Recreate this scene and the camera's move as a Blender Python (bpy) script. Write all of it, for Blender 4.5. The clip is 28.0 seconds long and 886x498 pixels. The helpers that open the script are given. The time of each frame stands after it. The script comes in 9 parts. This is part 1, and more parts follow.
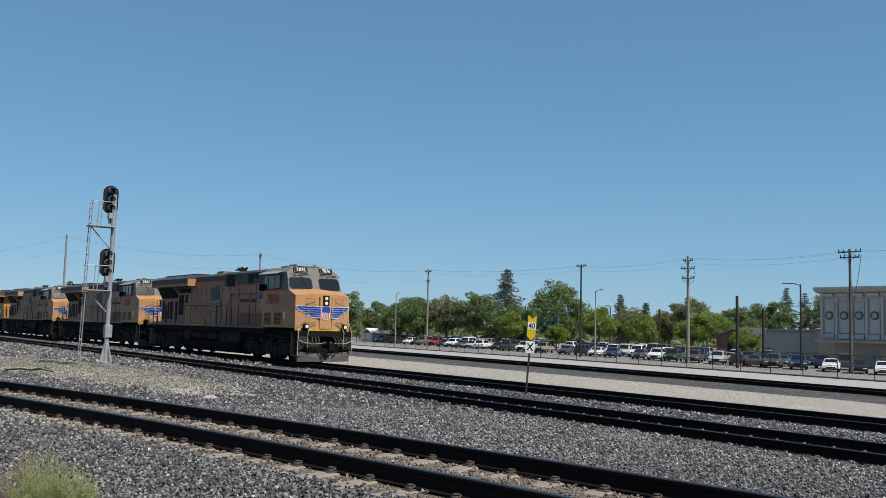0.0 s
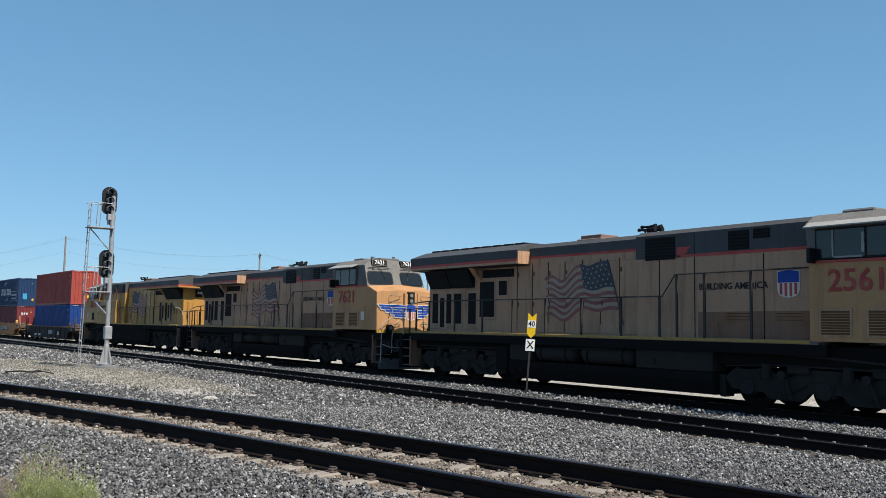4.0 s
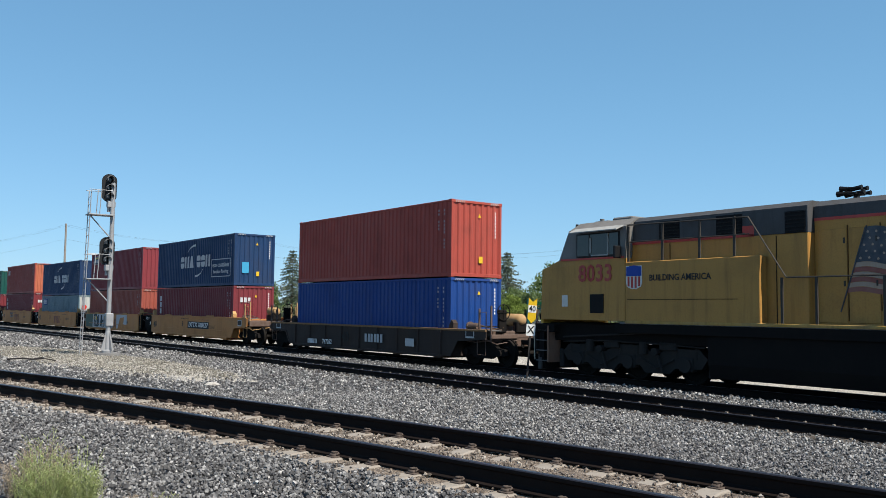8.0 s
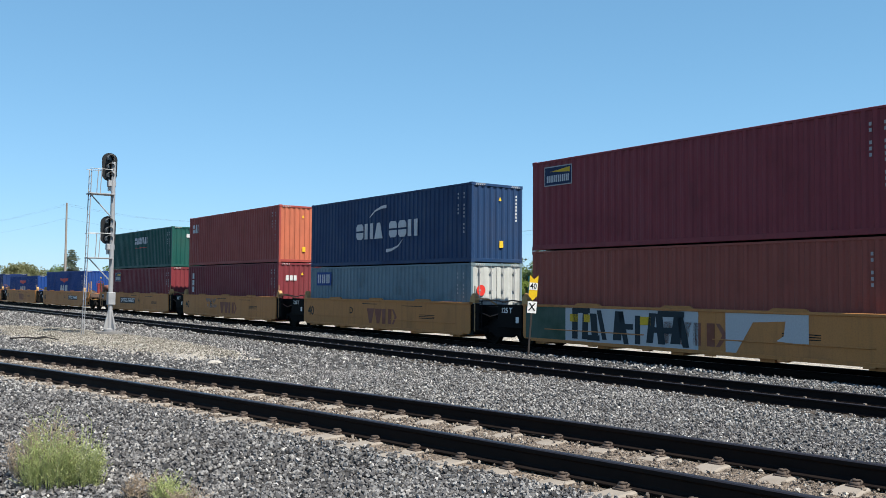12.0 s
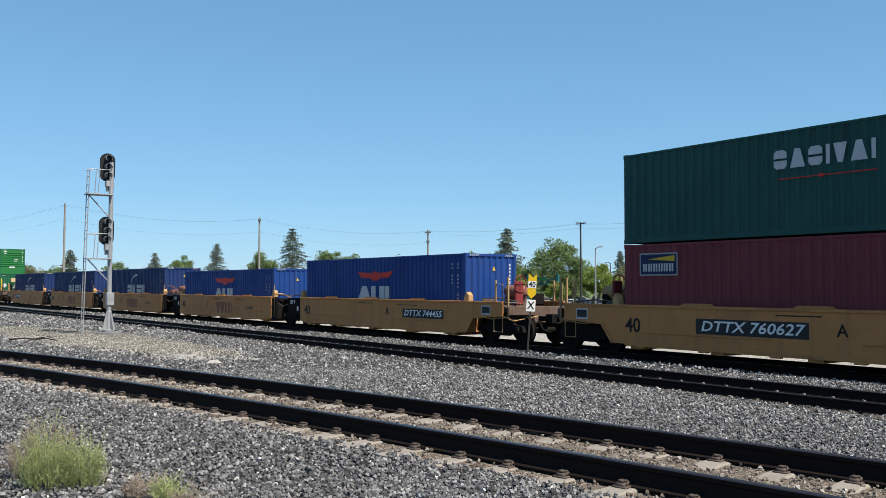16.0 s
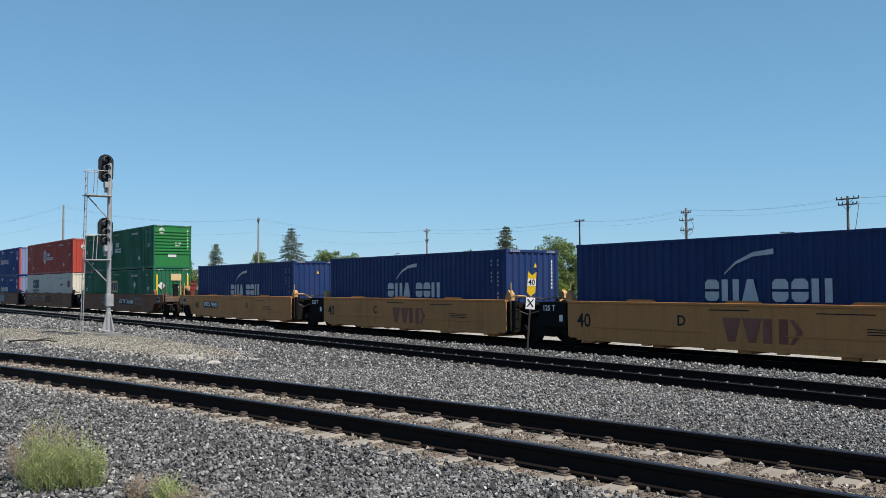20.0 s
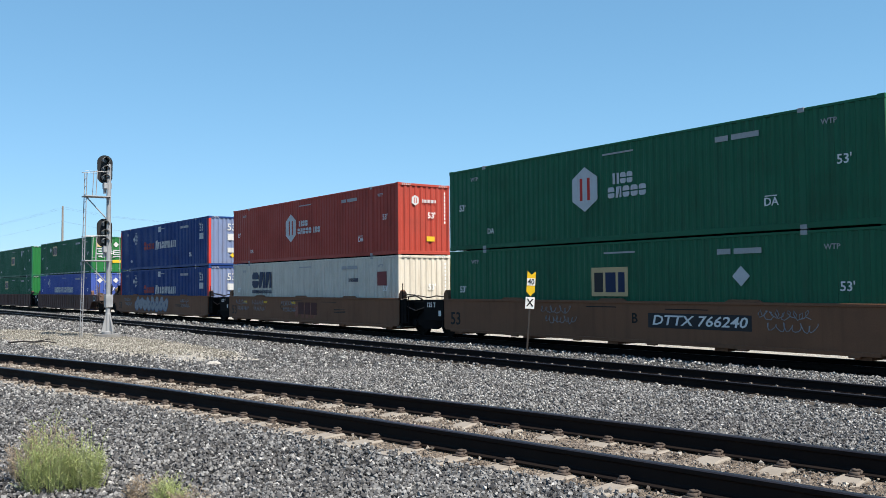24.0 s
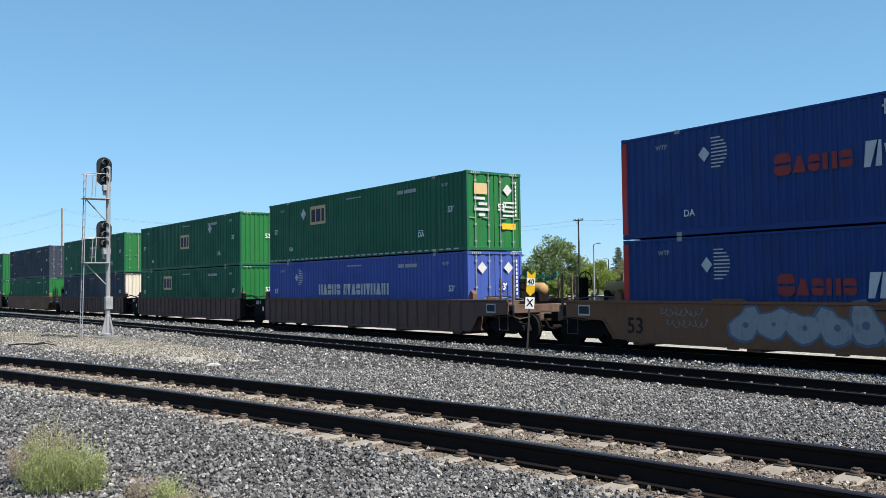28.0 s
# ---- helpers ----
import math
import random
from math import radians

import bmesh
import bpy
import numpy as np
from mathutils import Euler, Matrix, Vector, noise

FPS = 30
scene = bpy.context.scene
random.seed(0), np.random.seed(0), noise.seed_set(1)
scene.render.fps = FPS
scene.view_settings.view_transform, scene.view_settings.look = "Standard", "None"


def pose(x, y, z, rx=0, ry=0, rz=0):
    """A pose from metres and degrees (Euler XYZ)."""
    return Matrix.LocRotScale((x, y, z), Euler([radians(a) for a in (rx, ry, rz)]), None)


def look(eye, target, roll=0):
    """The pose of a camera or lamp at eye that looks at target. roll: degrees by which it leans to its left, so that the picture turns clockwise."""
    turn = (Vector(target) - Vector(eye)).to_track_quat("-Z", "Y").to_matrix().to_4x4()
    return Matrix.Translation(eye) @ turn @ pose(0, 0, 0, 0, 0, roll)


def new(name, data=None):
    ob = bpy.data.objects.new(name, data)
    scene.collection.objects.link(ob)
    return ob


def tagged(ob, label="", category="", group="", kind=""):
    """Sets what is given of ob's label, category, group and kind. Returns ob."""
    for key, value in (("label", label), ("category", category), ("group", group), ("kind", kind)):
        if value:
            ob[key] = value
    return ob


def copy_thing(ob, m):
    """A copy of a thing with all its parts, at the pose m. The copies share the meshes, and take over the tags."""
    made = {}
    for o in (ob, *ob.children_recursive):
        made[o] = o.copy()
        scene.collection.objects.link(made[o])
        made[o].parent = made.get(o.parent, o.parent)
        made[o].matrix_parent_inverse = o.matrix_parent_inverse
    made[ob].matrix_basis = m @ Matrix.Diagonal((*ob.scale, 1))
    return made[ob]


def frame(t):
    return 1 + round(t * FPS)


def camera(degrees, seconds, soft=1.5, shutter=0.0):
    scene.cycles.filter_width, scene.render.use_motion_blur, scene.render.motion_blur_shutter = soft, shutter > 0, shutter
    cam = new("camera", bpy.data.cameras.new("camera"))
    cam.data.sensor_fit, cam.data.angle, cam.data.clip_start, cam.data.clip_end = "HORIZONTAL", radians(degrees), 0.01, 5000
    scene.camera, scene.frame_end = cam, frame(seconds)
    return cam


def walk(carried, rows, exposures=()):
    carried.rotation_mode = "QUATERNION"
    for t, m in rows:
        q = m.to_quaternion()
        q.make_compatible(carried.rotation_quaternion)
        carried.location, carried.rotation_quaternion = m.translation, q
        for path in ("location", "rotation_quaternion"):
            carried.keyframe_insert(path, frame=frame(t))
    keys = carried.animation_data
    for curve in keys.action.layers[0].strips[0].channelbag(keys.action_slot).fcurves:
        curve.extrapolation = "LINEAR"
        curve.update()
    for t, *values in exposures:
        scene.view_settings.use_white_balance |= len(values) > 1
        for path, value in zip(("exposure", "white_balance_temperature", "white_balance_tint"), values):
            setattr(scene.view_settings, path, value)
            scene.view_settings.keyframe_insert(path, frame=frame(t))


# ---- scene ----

# ================= camera =================
EYE = Vector((0.0, 0.0, 1.931))


def aim(yaw, pitch, roll):
    """Yaw from +y towards -x, pitch above the horizon, roll; all in degrees."""
    a, b = radians(yaw), radians(pitch)
    way = Vector((-math.sin(a) * math.cos(b), math.cos(a) * math.cos(b), math.sin(b)))
    return look(EYE, EYE + way, roll)


PATH = [
    (0, 55.233, 5.035, 1.409),
    (0.5, 55.229, 5.013, 1.358),
    (1, 55.226, 5.003, 1.329),
    (1.5, 55.223, 5.012, 1.281),
    (2, 55.217, 5.023, 1.213),
    (2.5, 55.211, 5.018, 1.161),
    (3, 55.203, 4.998, 1.101),
    (3.5, 55.192, 4.972, 1.012),
    (5.5, 55.178, 4.899, 0.823),
    (6, 55.175, 4.883, 0.798),
    (6.5, 55.170, 4.865, 0.758),
    (7, 55.166, 4.851, 0.720),
    (7.5, 55.175, 4.583, 0.660),
    (8, 55.197, 4.006, 0.665),
    (8.5, 55.239, 3.194, 0.664),
    (9, 55.267, 2.780, 0.626),
    (9.5, 55.268, 2.735, 0.600),
    (10, 55.268, 2.701, 0.588),
    (10.5, 55.265, 2.662, 0.546),
    (11, 55.260, 2.626, 0.490),
    (11.5, 55.256, 2.597, 0.464),
    (12, 55.253, 2.557, 0.439),
    (12.5, 55.254, 2.523, 0.421),
    (14.5, 55.200, 2.418, 0.331),
    (15, 55.191, 2.511, 0.270),
    (15.5, 55.177, 2.493, 0.205),
    (16, 55.161, 2.476, 0.135),
    (16.5, 55.150, 2.455, 0.057),
    (17, 55.144, 2.435, -0.014),
    (17.5, 55.139, 2.422, -0.066),
    (18, 55.129, 2.416, -0.118),
    (18.5, 55.116, 2.408, -0.185),
    (19, 55.108, 2.395, -0.239),
    (19.5, 55.106, 2.381, -0.278),
    (20, 55.105, 2.378, -0.309),
    (20.5, 55.104, 2.407, -0.318),
    (21, 55.099, 2.444, -0.348),
    (21.5, 55.084, 2.447, -0.427),
    (23.5, 55.062, 2.368, -0.585),
    (24, 55.065, 2.368, -0.500),
    (24.5, 55.061, 2.374, -0.493),
    (25, 55.050, 2.372, -0.518),
    (25.5, 55.040, 2.359, -0.565),
    (26, 55.035, 2.349, -0.616),
    (26.5, 55.033, 2.344, -0.647),
    (27, 55.031, 2.341, -0.686),
    (27.5, 55.032, 2.354, -0.730),
    (28, 55.042, 2.397, -0.759),
]
EXPOSURES = [(0, 0.15), (2, 0.37), (3, 0.44), (7, 0.48), (8, 0.6), (11, 0.77), (12, 0.75), (15, 0.71), (17, 0.45), (20, 0.4), (21, 0.47), (24, 0.77), (28, 0.73)]
cam = camera(53.415, 28.0, soft=0.5)
walk(cam, [(t, aim(a, b, c)) for t, a, b, c in PATH], EXPOSURES)

# ================= light =================
world = bpy.data.worlds.new("sky")
scene.world = world
world.use_nodes = True
SUN_WAY = Vector((0.59, 0.13, 0.80)).normalized()
sky = world.node_tree.nodes.new("ShaderNodeTexSky")
sky.sky_type = "NISHITA"
sky.sun_disc = False
sky.sun_elevation = math.asin(SUN_WAY.z)
sky.sun_rotation = math.atan2(SUN_WAY.x, SUN_WAY.y)
sky.altitude, sky.air_density, sky.dust_density, sky.ozone_density = 20, 1.0, 0.0, 6.0
back = world.node_tree.nodes["Background"]
back.inputs[1].default_value = 0.084
veil = world.node_tree.nodes.new("ShaderNodeMix")     # even blue of the clear air over the sky's own gradient
veil.data_type, veil.blend_type = "RGBA", "MIX"
place, parts = world.node_tree.nodes.new("ShaderNodeTexCoord"), world.node_tree.nodes.new("ShaderNodeSeparateXYZ")
thin = world.node_tree.nodes.new("ShaderNodeMapRange")     # the veil thins towards the zenith
thin.interpolation_type = "SMOOTHSTEP"
for k, v in (("From Min", 0.2), ("From Max", 0.75), ("To Min", 0.64), ("To Max", 0.1)):
    thin.inputs[k].default_value = v
world.node_tree.links.new(place.outputs["Generated"], parts.inputs[0])
world.node_tree.links.new(parts.outputs[2], thin.inputs["Value"])
world.node_tree.links.new(thin.outputs[0], veil.inputs[0])
low = world.node_tree.nodes.new("ShaderNodeMapRange")      # paler blue towards the horizon
low.interpolation_type = "SMOOTHSTEP"
low.inputs["From Max"].default_value = 0.34
haze = world.node_tree.nodes.new("ShaderNodeMix")
haze.data_type = "RGBA"
haze.inputs[6].default_value, haze.inputs[7].default_value = (2.15, 4.8, 7.4, 1), (1.42, 3.55, 5.75, 1)
world.node_tree.links.new(parts.outputs[2], low.inputs["Value"])
world.node_tree.links.new(low.outputs[0], haze.inputs[0])
world.node_tree.links.new(haze.outputs[2], veil.inputs[7])
world.node_tree.links.new(sky.outputs[0], veil.inputs[6])
world.node_tree.links.new(veil.outputs[2], back.inputs[0])
sun = new("sun", bpy.data.lights.new("sun", "SUN"))
sun.data.energy, sun.data.angle, sun.data.color = 5.0, radians(0.53), (1.0, 0.93, 0.81)
sun.matrix_basis = look(SUN_WAY * 50, (0, 0, 0))
scene.view_settings.exposure = 0.0

# ================= plan =================
K2, K3 = -1.0325e-3, -1.1533e-5          # bend of the main line
Y2, Y3, Y4 = 15.3, 20.299, 32.6        # centres of the far tracks at x = 0
Z1, Z2, Z3, Z4 = 0.55, 0.0, 0.0, -0.02  # the rail tops of the four tracks
X_LOW, X_HIGH = -115.0, 20.0           # beyond these the tracks run straight
PARK_Z = -2.0


def slope(x):
    x = min(max(x, X_LOW), X_HIGH)
    return K2 * x + K3 * x * x / 2


def bend(x):
    c = min(max(x, X_LOW), X_HIGH)
    return K2 * c * c / 2 + K3 * c ** 3 / 6 + slope(c) * (x - c)


def near_line(x):
    """The y of the near track's centre: it swings towards the camera on the way to -x."""
    if x > 0:
        return 6.77 + 0.137 * 12 * (1 - math.exp(-x / 12))
    c = max(x, -26.0)
    return 6.77 + 0.137 * c - 0.00355 * c * c + (0.137 - 0.0071 * c) * (x - c)


# arc length along the main line, against x
GRID = np.arange(-700, 500.1, 0.5)
_m = np.array([math.sqrt(1 + slope(x) ** 2) for x in GRID])
ARC = np.concatenate([[0], np.cumsum((_m[1:] + _m[:-1]) * 0.25)])
ARC -= np.interp(0, GRID, ARC)


def rolled(t):
    """How far the train has rolled along the track at t seconds."""
    u = (t - 14) / 14
    return 176.123 * u - 7.322 * u ** 2 + 2.899 * u ** 3 + 1.398 * u ** 4 - 2.410 * u ** 5


def on_line(s):
    x = float(np.interp(s, ARC, GRID))
    return Vector((x, Y3 + bend(x), Z3))


def car_pose(s, half):
    """The pose of a car on the train's track whose trucks stand half before and behind s."""
    a, b = on_line(s - half), on_line(s + half)
    d = b - a
    return Matrix.Translation((a + b) / 2) @ Matrix.Rotation(math.atan2(d.y, d.x), 4, "Z")


ROLLING = []   # (thing, s at 14 s, half wheelbase, place on its car)


def rolls(ob, s, half, at=None):
    ROLLING.append((ob, s, half, at or Matrix()))
    ob.matrix_basis = car_pose(s, half) @ (at or Matrix())


# ================= mesh helpers =================
class Geo:
    """Vertices and faces that grow piece by piece."""

    def __init__(self):
        self.v, self.f, self.m = [], [], []

    def add(self, verts, faces, mat=0):
        n = len(self.v)
        self.v += [tuple(p) for p in verts]
        self.f += [tuple(i + n for i in q) for q in faces]
        self.m += [mat] * len(faces)
        return self

    def box(self, x0, x1, y0, y1, z0, z1, c=0.0, mat=0):
        if c <= 0:
            v = [(x, y, z) for x in (x0, x1) for y in (y0, y1) for z in (z0, z1)]
            return self.add(v, [(0, 1, 3, 2), (4, 6, 7, 5), (0, 4, 5, 1), (2, 3, 7, 6), (0, 2, 6, 4), (1, 5, 7, 3)], mat)
        c = min(c, (x1 - x0) * 0.45, (y1 - y0) * 0.45, (z1 - z0) * 0.45)
        v, ix = [], {}
        for i, x in enumerate((x0, x1)):
            for j, y in enumerate((y0, y1)):
                for k, z in enumerate((z0, z1)):
                    sx, sy, sz = 1 - 2 * i, 1 - 2 * j, 1 - 2 * k
                    ix[i, j, k] = len(v)
                    v += [(x, y + sy * c, z + sz * c), (x + sx * c, y, z + sz * c), (x + sx * c, y + sy * c, z)]
        f = []

        def q(keys, order):
            f.append([ix[a] + o for a, o in zip(keys, order)])
        for i in (0, 1):
            k = [(i, 0, 0), (i, 1, 0), (i, 1, 1), (i, 0, 1)]
            q(k if i else k[::-1], (0,) * 4)
            k = [(0, i, 0), (1, i, 0), (1, i, 1), (0, i, 1)]
            q(k[::-1] if i else k, (1,) * 4)
            k = [(0, 0, i), (1, 0, i), (1, 1, i), (0, 1, i)]
            q(k if i else k[::-1], (2,) * 4)
        for a in (0, 1):
            for b in (0, 1):
                flip = a ^ b
                for keys, o in ((((0, a, b), (1, a, b)), (1, 2)), (((a, 0, b), (a, 1, b)), (0, 2)), (((a, b, 0), (a, b, 1)), (0, 1))):
                    p, r = keys
                    face = [ix[p] + o[0], ix[r] + o[0], ix[r] + o[1], ix[p] + o[1]]
                    f.append(face)
        for key, n in ix.items():
            f.append([n, n + 1, n + 2])
        return self.add(v, f, mat)

    def prism(self, outline, a, b, axis="y", mat=0):
        """A polygon, in the two other axes, drawn out from a to b."""
        def at(p, t):
            return {"y": (p[0], t, p[1]), "x": (t, p[0], p[1]), "z": (p[0], p[1], t)}[axis]
        n = len(outline)
        v = [at(p, a) for p in outline] + [at(p, b) for p in outline]
        f = [tuple(range(n)), tuple(range(2 * n - 1, n - 1, -1))]
        f += [(i, i + n, (i + 1) % n + n, (i + 1) % n) for i in range(n)]
        return self.add(v, f, mat)

    def tube(self, pts, r, n=8, cap=True, mat=0, r2=None):
        """A round bar along the points."""
        pts = [Vector(p) for p in pts]
        rings, v = [], []
        for i, p in enumerate(pts):
            d = (pts[min(i + 1, len(pts) - 1)] - pts[max(i - 1, 0)]).normalized()
            u = d.orthogonal().normalized() if abs(d.z) > 0.95 else d.cross(Vector((0, 0, 1))).normalized()
            w = d.cross(u)
            rr = r if r2 is None else r + (r2 - r) * i / (len(pts) - 1)
            v += [p + (u * math.cos(a) + w * math.sin(a)) * rr for a in (2 * math.pi * k / n for k in range(n))]
        f = [(i * n + k, i * n + (k + 1) % n, (i + 1) * n + (k + 1) % n, (i + 1) * n + k) for i in range(len(pts) - 1) for k in range(n)]
        if cap:
            f += [tuple(range(n))[::-1], tuple(range((len(pts) - 1) * n, len(pts) * n))]
        return self.add(v, f, mat)

    def cyl(self, x, y, z, r, a, b, axis="z", n=16, mat=0, r2=None):
        ends = {"z": ((x, y, a), (x, y, b)), "x": ((a, y, z), (b, y, z)), "y": ((x, a, z), (x, b, z))}[axis]
        return self.tube(ends, r, n, True, mat, r2)

    def lathe(self, profile, x=0, y=0, axis="y", n=24, mat=0):
        """A profile of (radius, along) turned about an axis through x, (y) z."""
        v = []
        for r, t in profile:
            for k in range(n):
                a = 2 * math.pi * k / n
                c, s = r * math.cos(a), r * math.sin(a)
                v.append({"y": (x + c, t, y + s), "z": (x + c, y + s, t), "x": (t, x + c, y + s)}[axis])
        m = len(profile)
        f = [(i * n + k, i * n + (k + 1) % n, (i + 1) * n + (k + 1) % n, (i + 1) * n + k) for i in range(m - 1) for k in range(n)]
        f += [tuple(range(n))[::-1], tuple(range((m - 1) * n, m * n))]
        return self.add(v, f, mat)

    def mesh(self, name, mats=(), smooth=False, fix=True):
        me = bpy.data.meshes.new(name)
        me.from_pydata(self.v, [], self.f)
        if len(set(self.m)) > 1:
            me.polygons.foreach_set("material_index", self.m)
        for m in mats:
            me.materials.append(m)
        if fix:
            bm = bmesh.new()
            bm.from_mesh(me)
            bmesh.ops.recalc_face_normals(bm, faces=bm.faces)
            bm.to_mesh(me)
            bm.free()
        if smooth:
            me.shade_smooth()
        me.update()
        return me


def part(name, geo, material, parent=None, label="", at=None, smooth=False):
    """Links a Geo, or a mesh that is already made, as one mesh object under a thing or a part."""
    mats = material if isinstance(material, (list, tuple)) else [material]
    me = geo if isinstance(geo, bpy.types.Mesh) else geo.mesh(name, mats, smooth)
    ob = new(name, me)
    if parent is not None:
        ob.parent = parent
    if at is not None:
        ob.matrix_basis = at
    if label:
        ob["label"] = label
    return ob


def thing(name, label, category, group="", kind="", at=None):
    ob = tagged(new(name), label, category, group, kind)
    ob.empty_display_size = 0.3
    if at is not None:
        ob.matrix_basis = at
    return ob


LETTERS = {}


def letter_mesh(text):
    """The words as a mesh, centred, in the x-y plane; made once."""
    cu = bpy.data.curves.new("letters", "FONT")
    cu.body, cu.align_x, cu.align_y, cu.extrude, cu.resolution_u = text, "CENTER", "CENTER", 0.004, 2
    cu.offset, cu.shear = 0.014, 0.2 if text.startswith("DTTX") else 0.0
    ob = bpy.data.objects.new("letters", cu)
    scene.collection.objects.link(ob)
    bpy.context.view_layer.update()
    me = bpy.data.meshes.new_from_object(ob.evaluated_get(bpy.context.evaluated_depsgraph_get()))
    bpy.data.objects.remove(ob)
    return me


for _word in ("7876", "2561", "7621", "8033", "BUILDING AMERICA", "40", "53", "53'", "125 T", "A", "B", "C", "D", "E", "X", "747262", "DTTX 760627", "DTTX 744455", "DTTX 766240", "DA", "WTP", "eco container", "bamboo flooring"):
    LETTERS[_word] = letter_mesh(_word)
WIDTHS = {k: max(v.co.x for v in me.vertices) - min(v.co.x for v in me.vertices) for k, me in LETTERS.items()}


def words(name, text, height, material, parent, at, squeeze=1.0, label=""):
    me = LETTERS[text].copy()
    k = height / 0.7
    me.transform(pose(0, 0, 0, 90) @ Matrix.Diagonal((k * squeeze, k, 1, 1)))
    me.materials.clear()
    me.materials.append(material)
    return part(name, me, None, parent, label, at)


# ================= materials =================
def material(name, colour, rough=0.6, metal=0.0):
    m = bpy.data.materials.new(name)
    m.use_nodes = True
    p = m.node_tree.nodes["Principled BSDF"]
    p.inputs["Base Color"].default_value = (*colour, 1)
    p.inputs["Roughness"].default_value = rough
    p.inputs["Metallic"].default_value = metal
    return m, m.node_tree, p


def node(tree, kind, **values):
    n = tree.nodes.new("ShaderNode" + kind)
    for k, v in values.items():
        n.inputs[k.replace("_", " ")].default_value = v
    return n


def coords(tree, scale=(1, 1, 1), vary=True):
    """Object coordinates, stretched, and shifted from object to object."""
    tc = node(tree, "TexCoord")
    mp = node(tree, "Mapping", Scale=scale)
    tree.links.new(tc.outputs["Object"], mp.inputs["Vector"])
    if vary:
        oi = node(tree, "ObjectInfo")
        mul = tree.nodes.new("ShaderNodeMath")
        mul.operation = "MULTIPLY"
        mul.inputs[1].default_value = 37.0
        tree.links.new(oi.outputs["Random"], mul.inputs[0])
        tree.links.new(mul.outputs[0], mp.inputs["Location"])
    return mp.outputs[0]


def ramp(tree, fac, stops):
    r = tree.nodes.new("ShaderNodeValToRGB")
    while len(r.color_ramp.elements) < len(stops):
        r.color_ramp.elements.new(0.5)
    for e, (p, c) in zip(r.color_ramp.elements, stops):
        e.position = p
        e.color = (*c, 1) if not isinstance(c, (int, float)) else (c, c, c, 1)
    tree.links.new(fac, r.inputs[0])
    return r.outputs[0]


def mixed(tree, fac, a, b, mode="MIX"):
    n = tree.nodes.new("ShaderNodeMix")
    n.data_type, n.blend_type = "RGBA", mode
    for sock, v in ((n.inputs[0], fac), (n.inputs[6], a), (n.inputs[7], b)):
        if isinstance(v, (int, float)):
            sock.default_value = v
        elif isinstance(v, tuple):
            sock.default_value = (*v, 1)
        else:
            tree.links.new(v, sock)
    return n.outputs[2]


def bumped(tree, p, height, strength=0.3, distance=0.01):
    b = node(tree, "Bump", Strength=strength, Distance=distance)
    tree.links.new(height, b.inputs["Height"])
    tree.links.new(b.outputs[0], p.inputs["Normal"])


def weathered(name, colour, rough=0.5, metal=0.0, dirt=(0.06, 0.045, 0.035), amount=0.5, streak=0.5, scale=1.0, bump=0.15, fade=0.12, gloss=0.22):
    """Paint or metal with faded patches, dirt and streaks that run down it."""
    m, t, p = material(name, colour, rough, metal)
    p.inputs["Specular IOR Level"].default_value = gloss
    big = node(t, "TexNoise", Scale=1.3 * scale, Detail=5.0, Roughness=0.6)
    t.links.new(coords(t), big.inputs["Vector"])
    run = node(t, "TexNoise", Scale=1.0, Detail=6.0, Roughness=0.65)
    t.links.new(coords(t, (9 * scale, 9 * scale, 0.7 * scale)), run.inputs["Vector"])
    fine = node(t, "TexNoise", Scale=60.0 * scale, Detail=3.0)
    t.links.new(coords(t), fine.inputs["Vector"])
    pale = tuple(min(1, c * (1 - fade) + fade * 0.6) for c in colour)
    deep = tuple(c * (1 - fade * 1.5) for c in colour)
    c = mixed(t, ramp(t, big.outputs[0], [(0.3, 0), (0.7, 1)]), deep, pale)
    c = mixed(t, ramp(t, run.outputs[0], [(0.5, 0), (0.8, streak)]), c, dirt)
    c = mixed(t, ramp(t, big.outputs[0], [(0.52, 0), (0.85, amount)]), c, dirt)
    c = mixed(t, ramp(t, fine.outputs[0], [(0.45, 0), (0.8, amount * 0.5)]), c, dirt)
    t.links.new(c, p.inputs["Base Color"])
    r = ramp(t, big.outputs[0], [(0.3, max(0, rough - 0.1)), (0.75, min(1, rough + 0.25))])
    t.links.new(r, p.inputs["Roughness"])
    bumped(t, p, fine.outputs[0], bump, 0.004)
    return m


def plain(name, colour, rough=0.6, metal=0.0, glow=0.0):
    m, t, p = material(name, colour, rough, metal)
    p.inputs["Specular IOR Level"].default_value = 0.15 if rough >= 0.4 else 0.5
    if glow:
        p.inputs["Emission Color"].default_value = (*colour, 1)
        p.inputs["Emission Strength"].default_value = glow
    n = node(t, "TexNoise", Scale=25.0, Detail=4.0)
    t.links.new(coords(t), n.inputs["Vector"])
    c = mixed(t, ramp(t, n.outputs[0], [(0.35, 0), (0.75, 0.35)]), colour, tuple(x * 0.6 for x in colour))
    t.links.new(c, p.inputs["Base Color"])
    return m


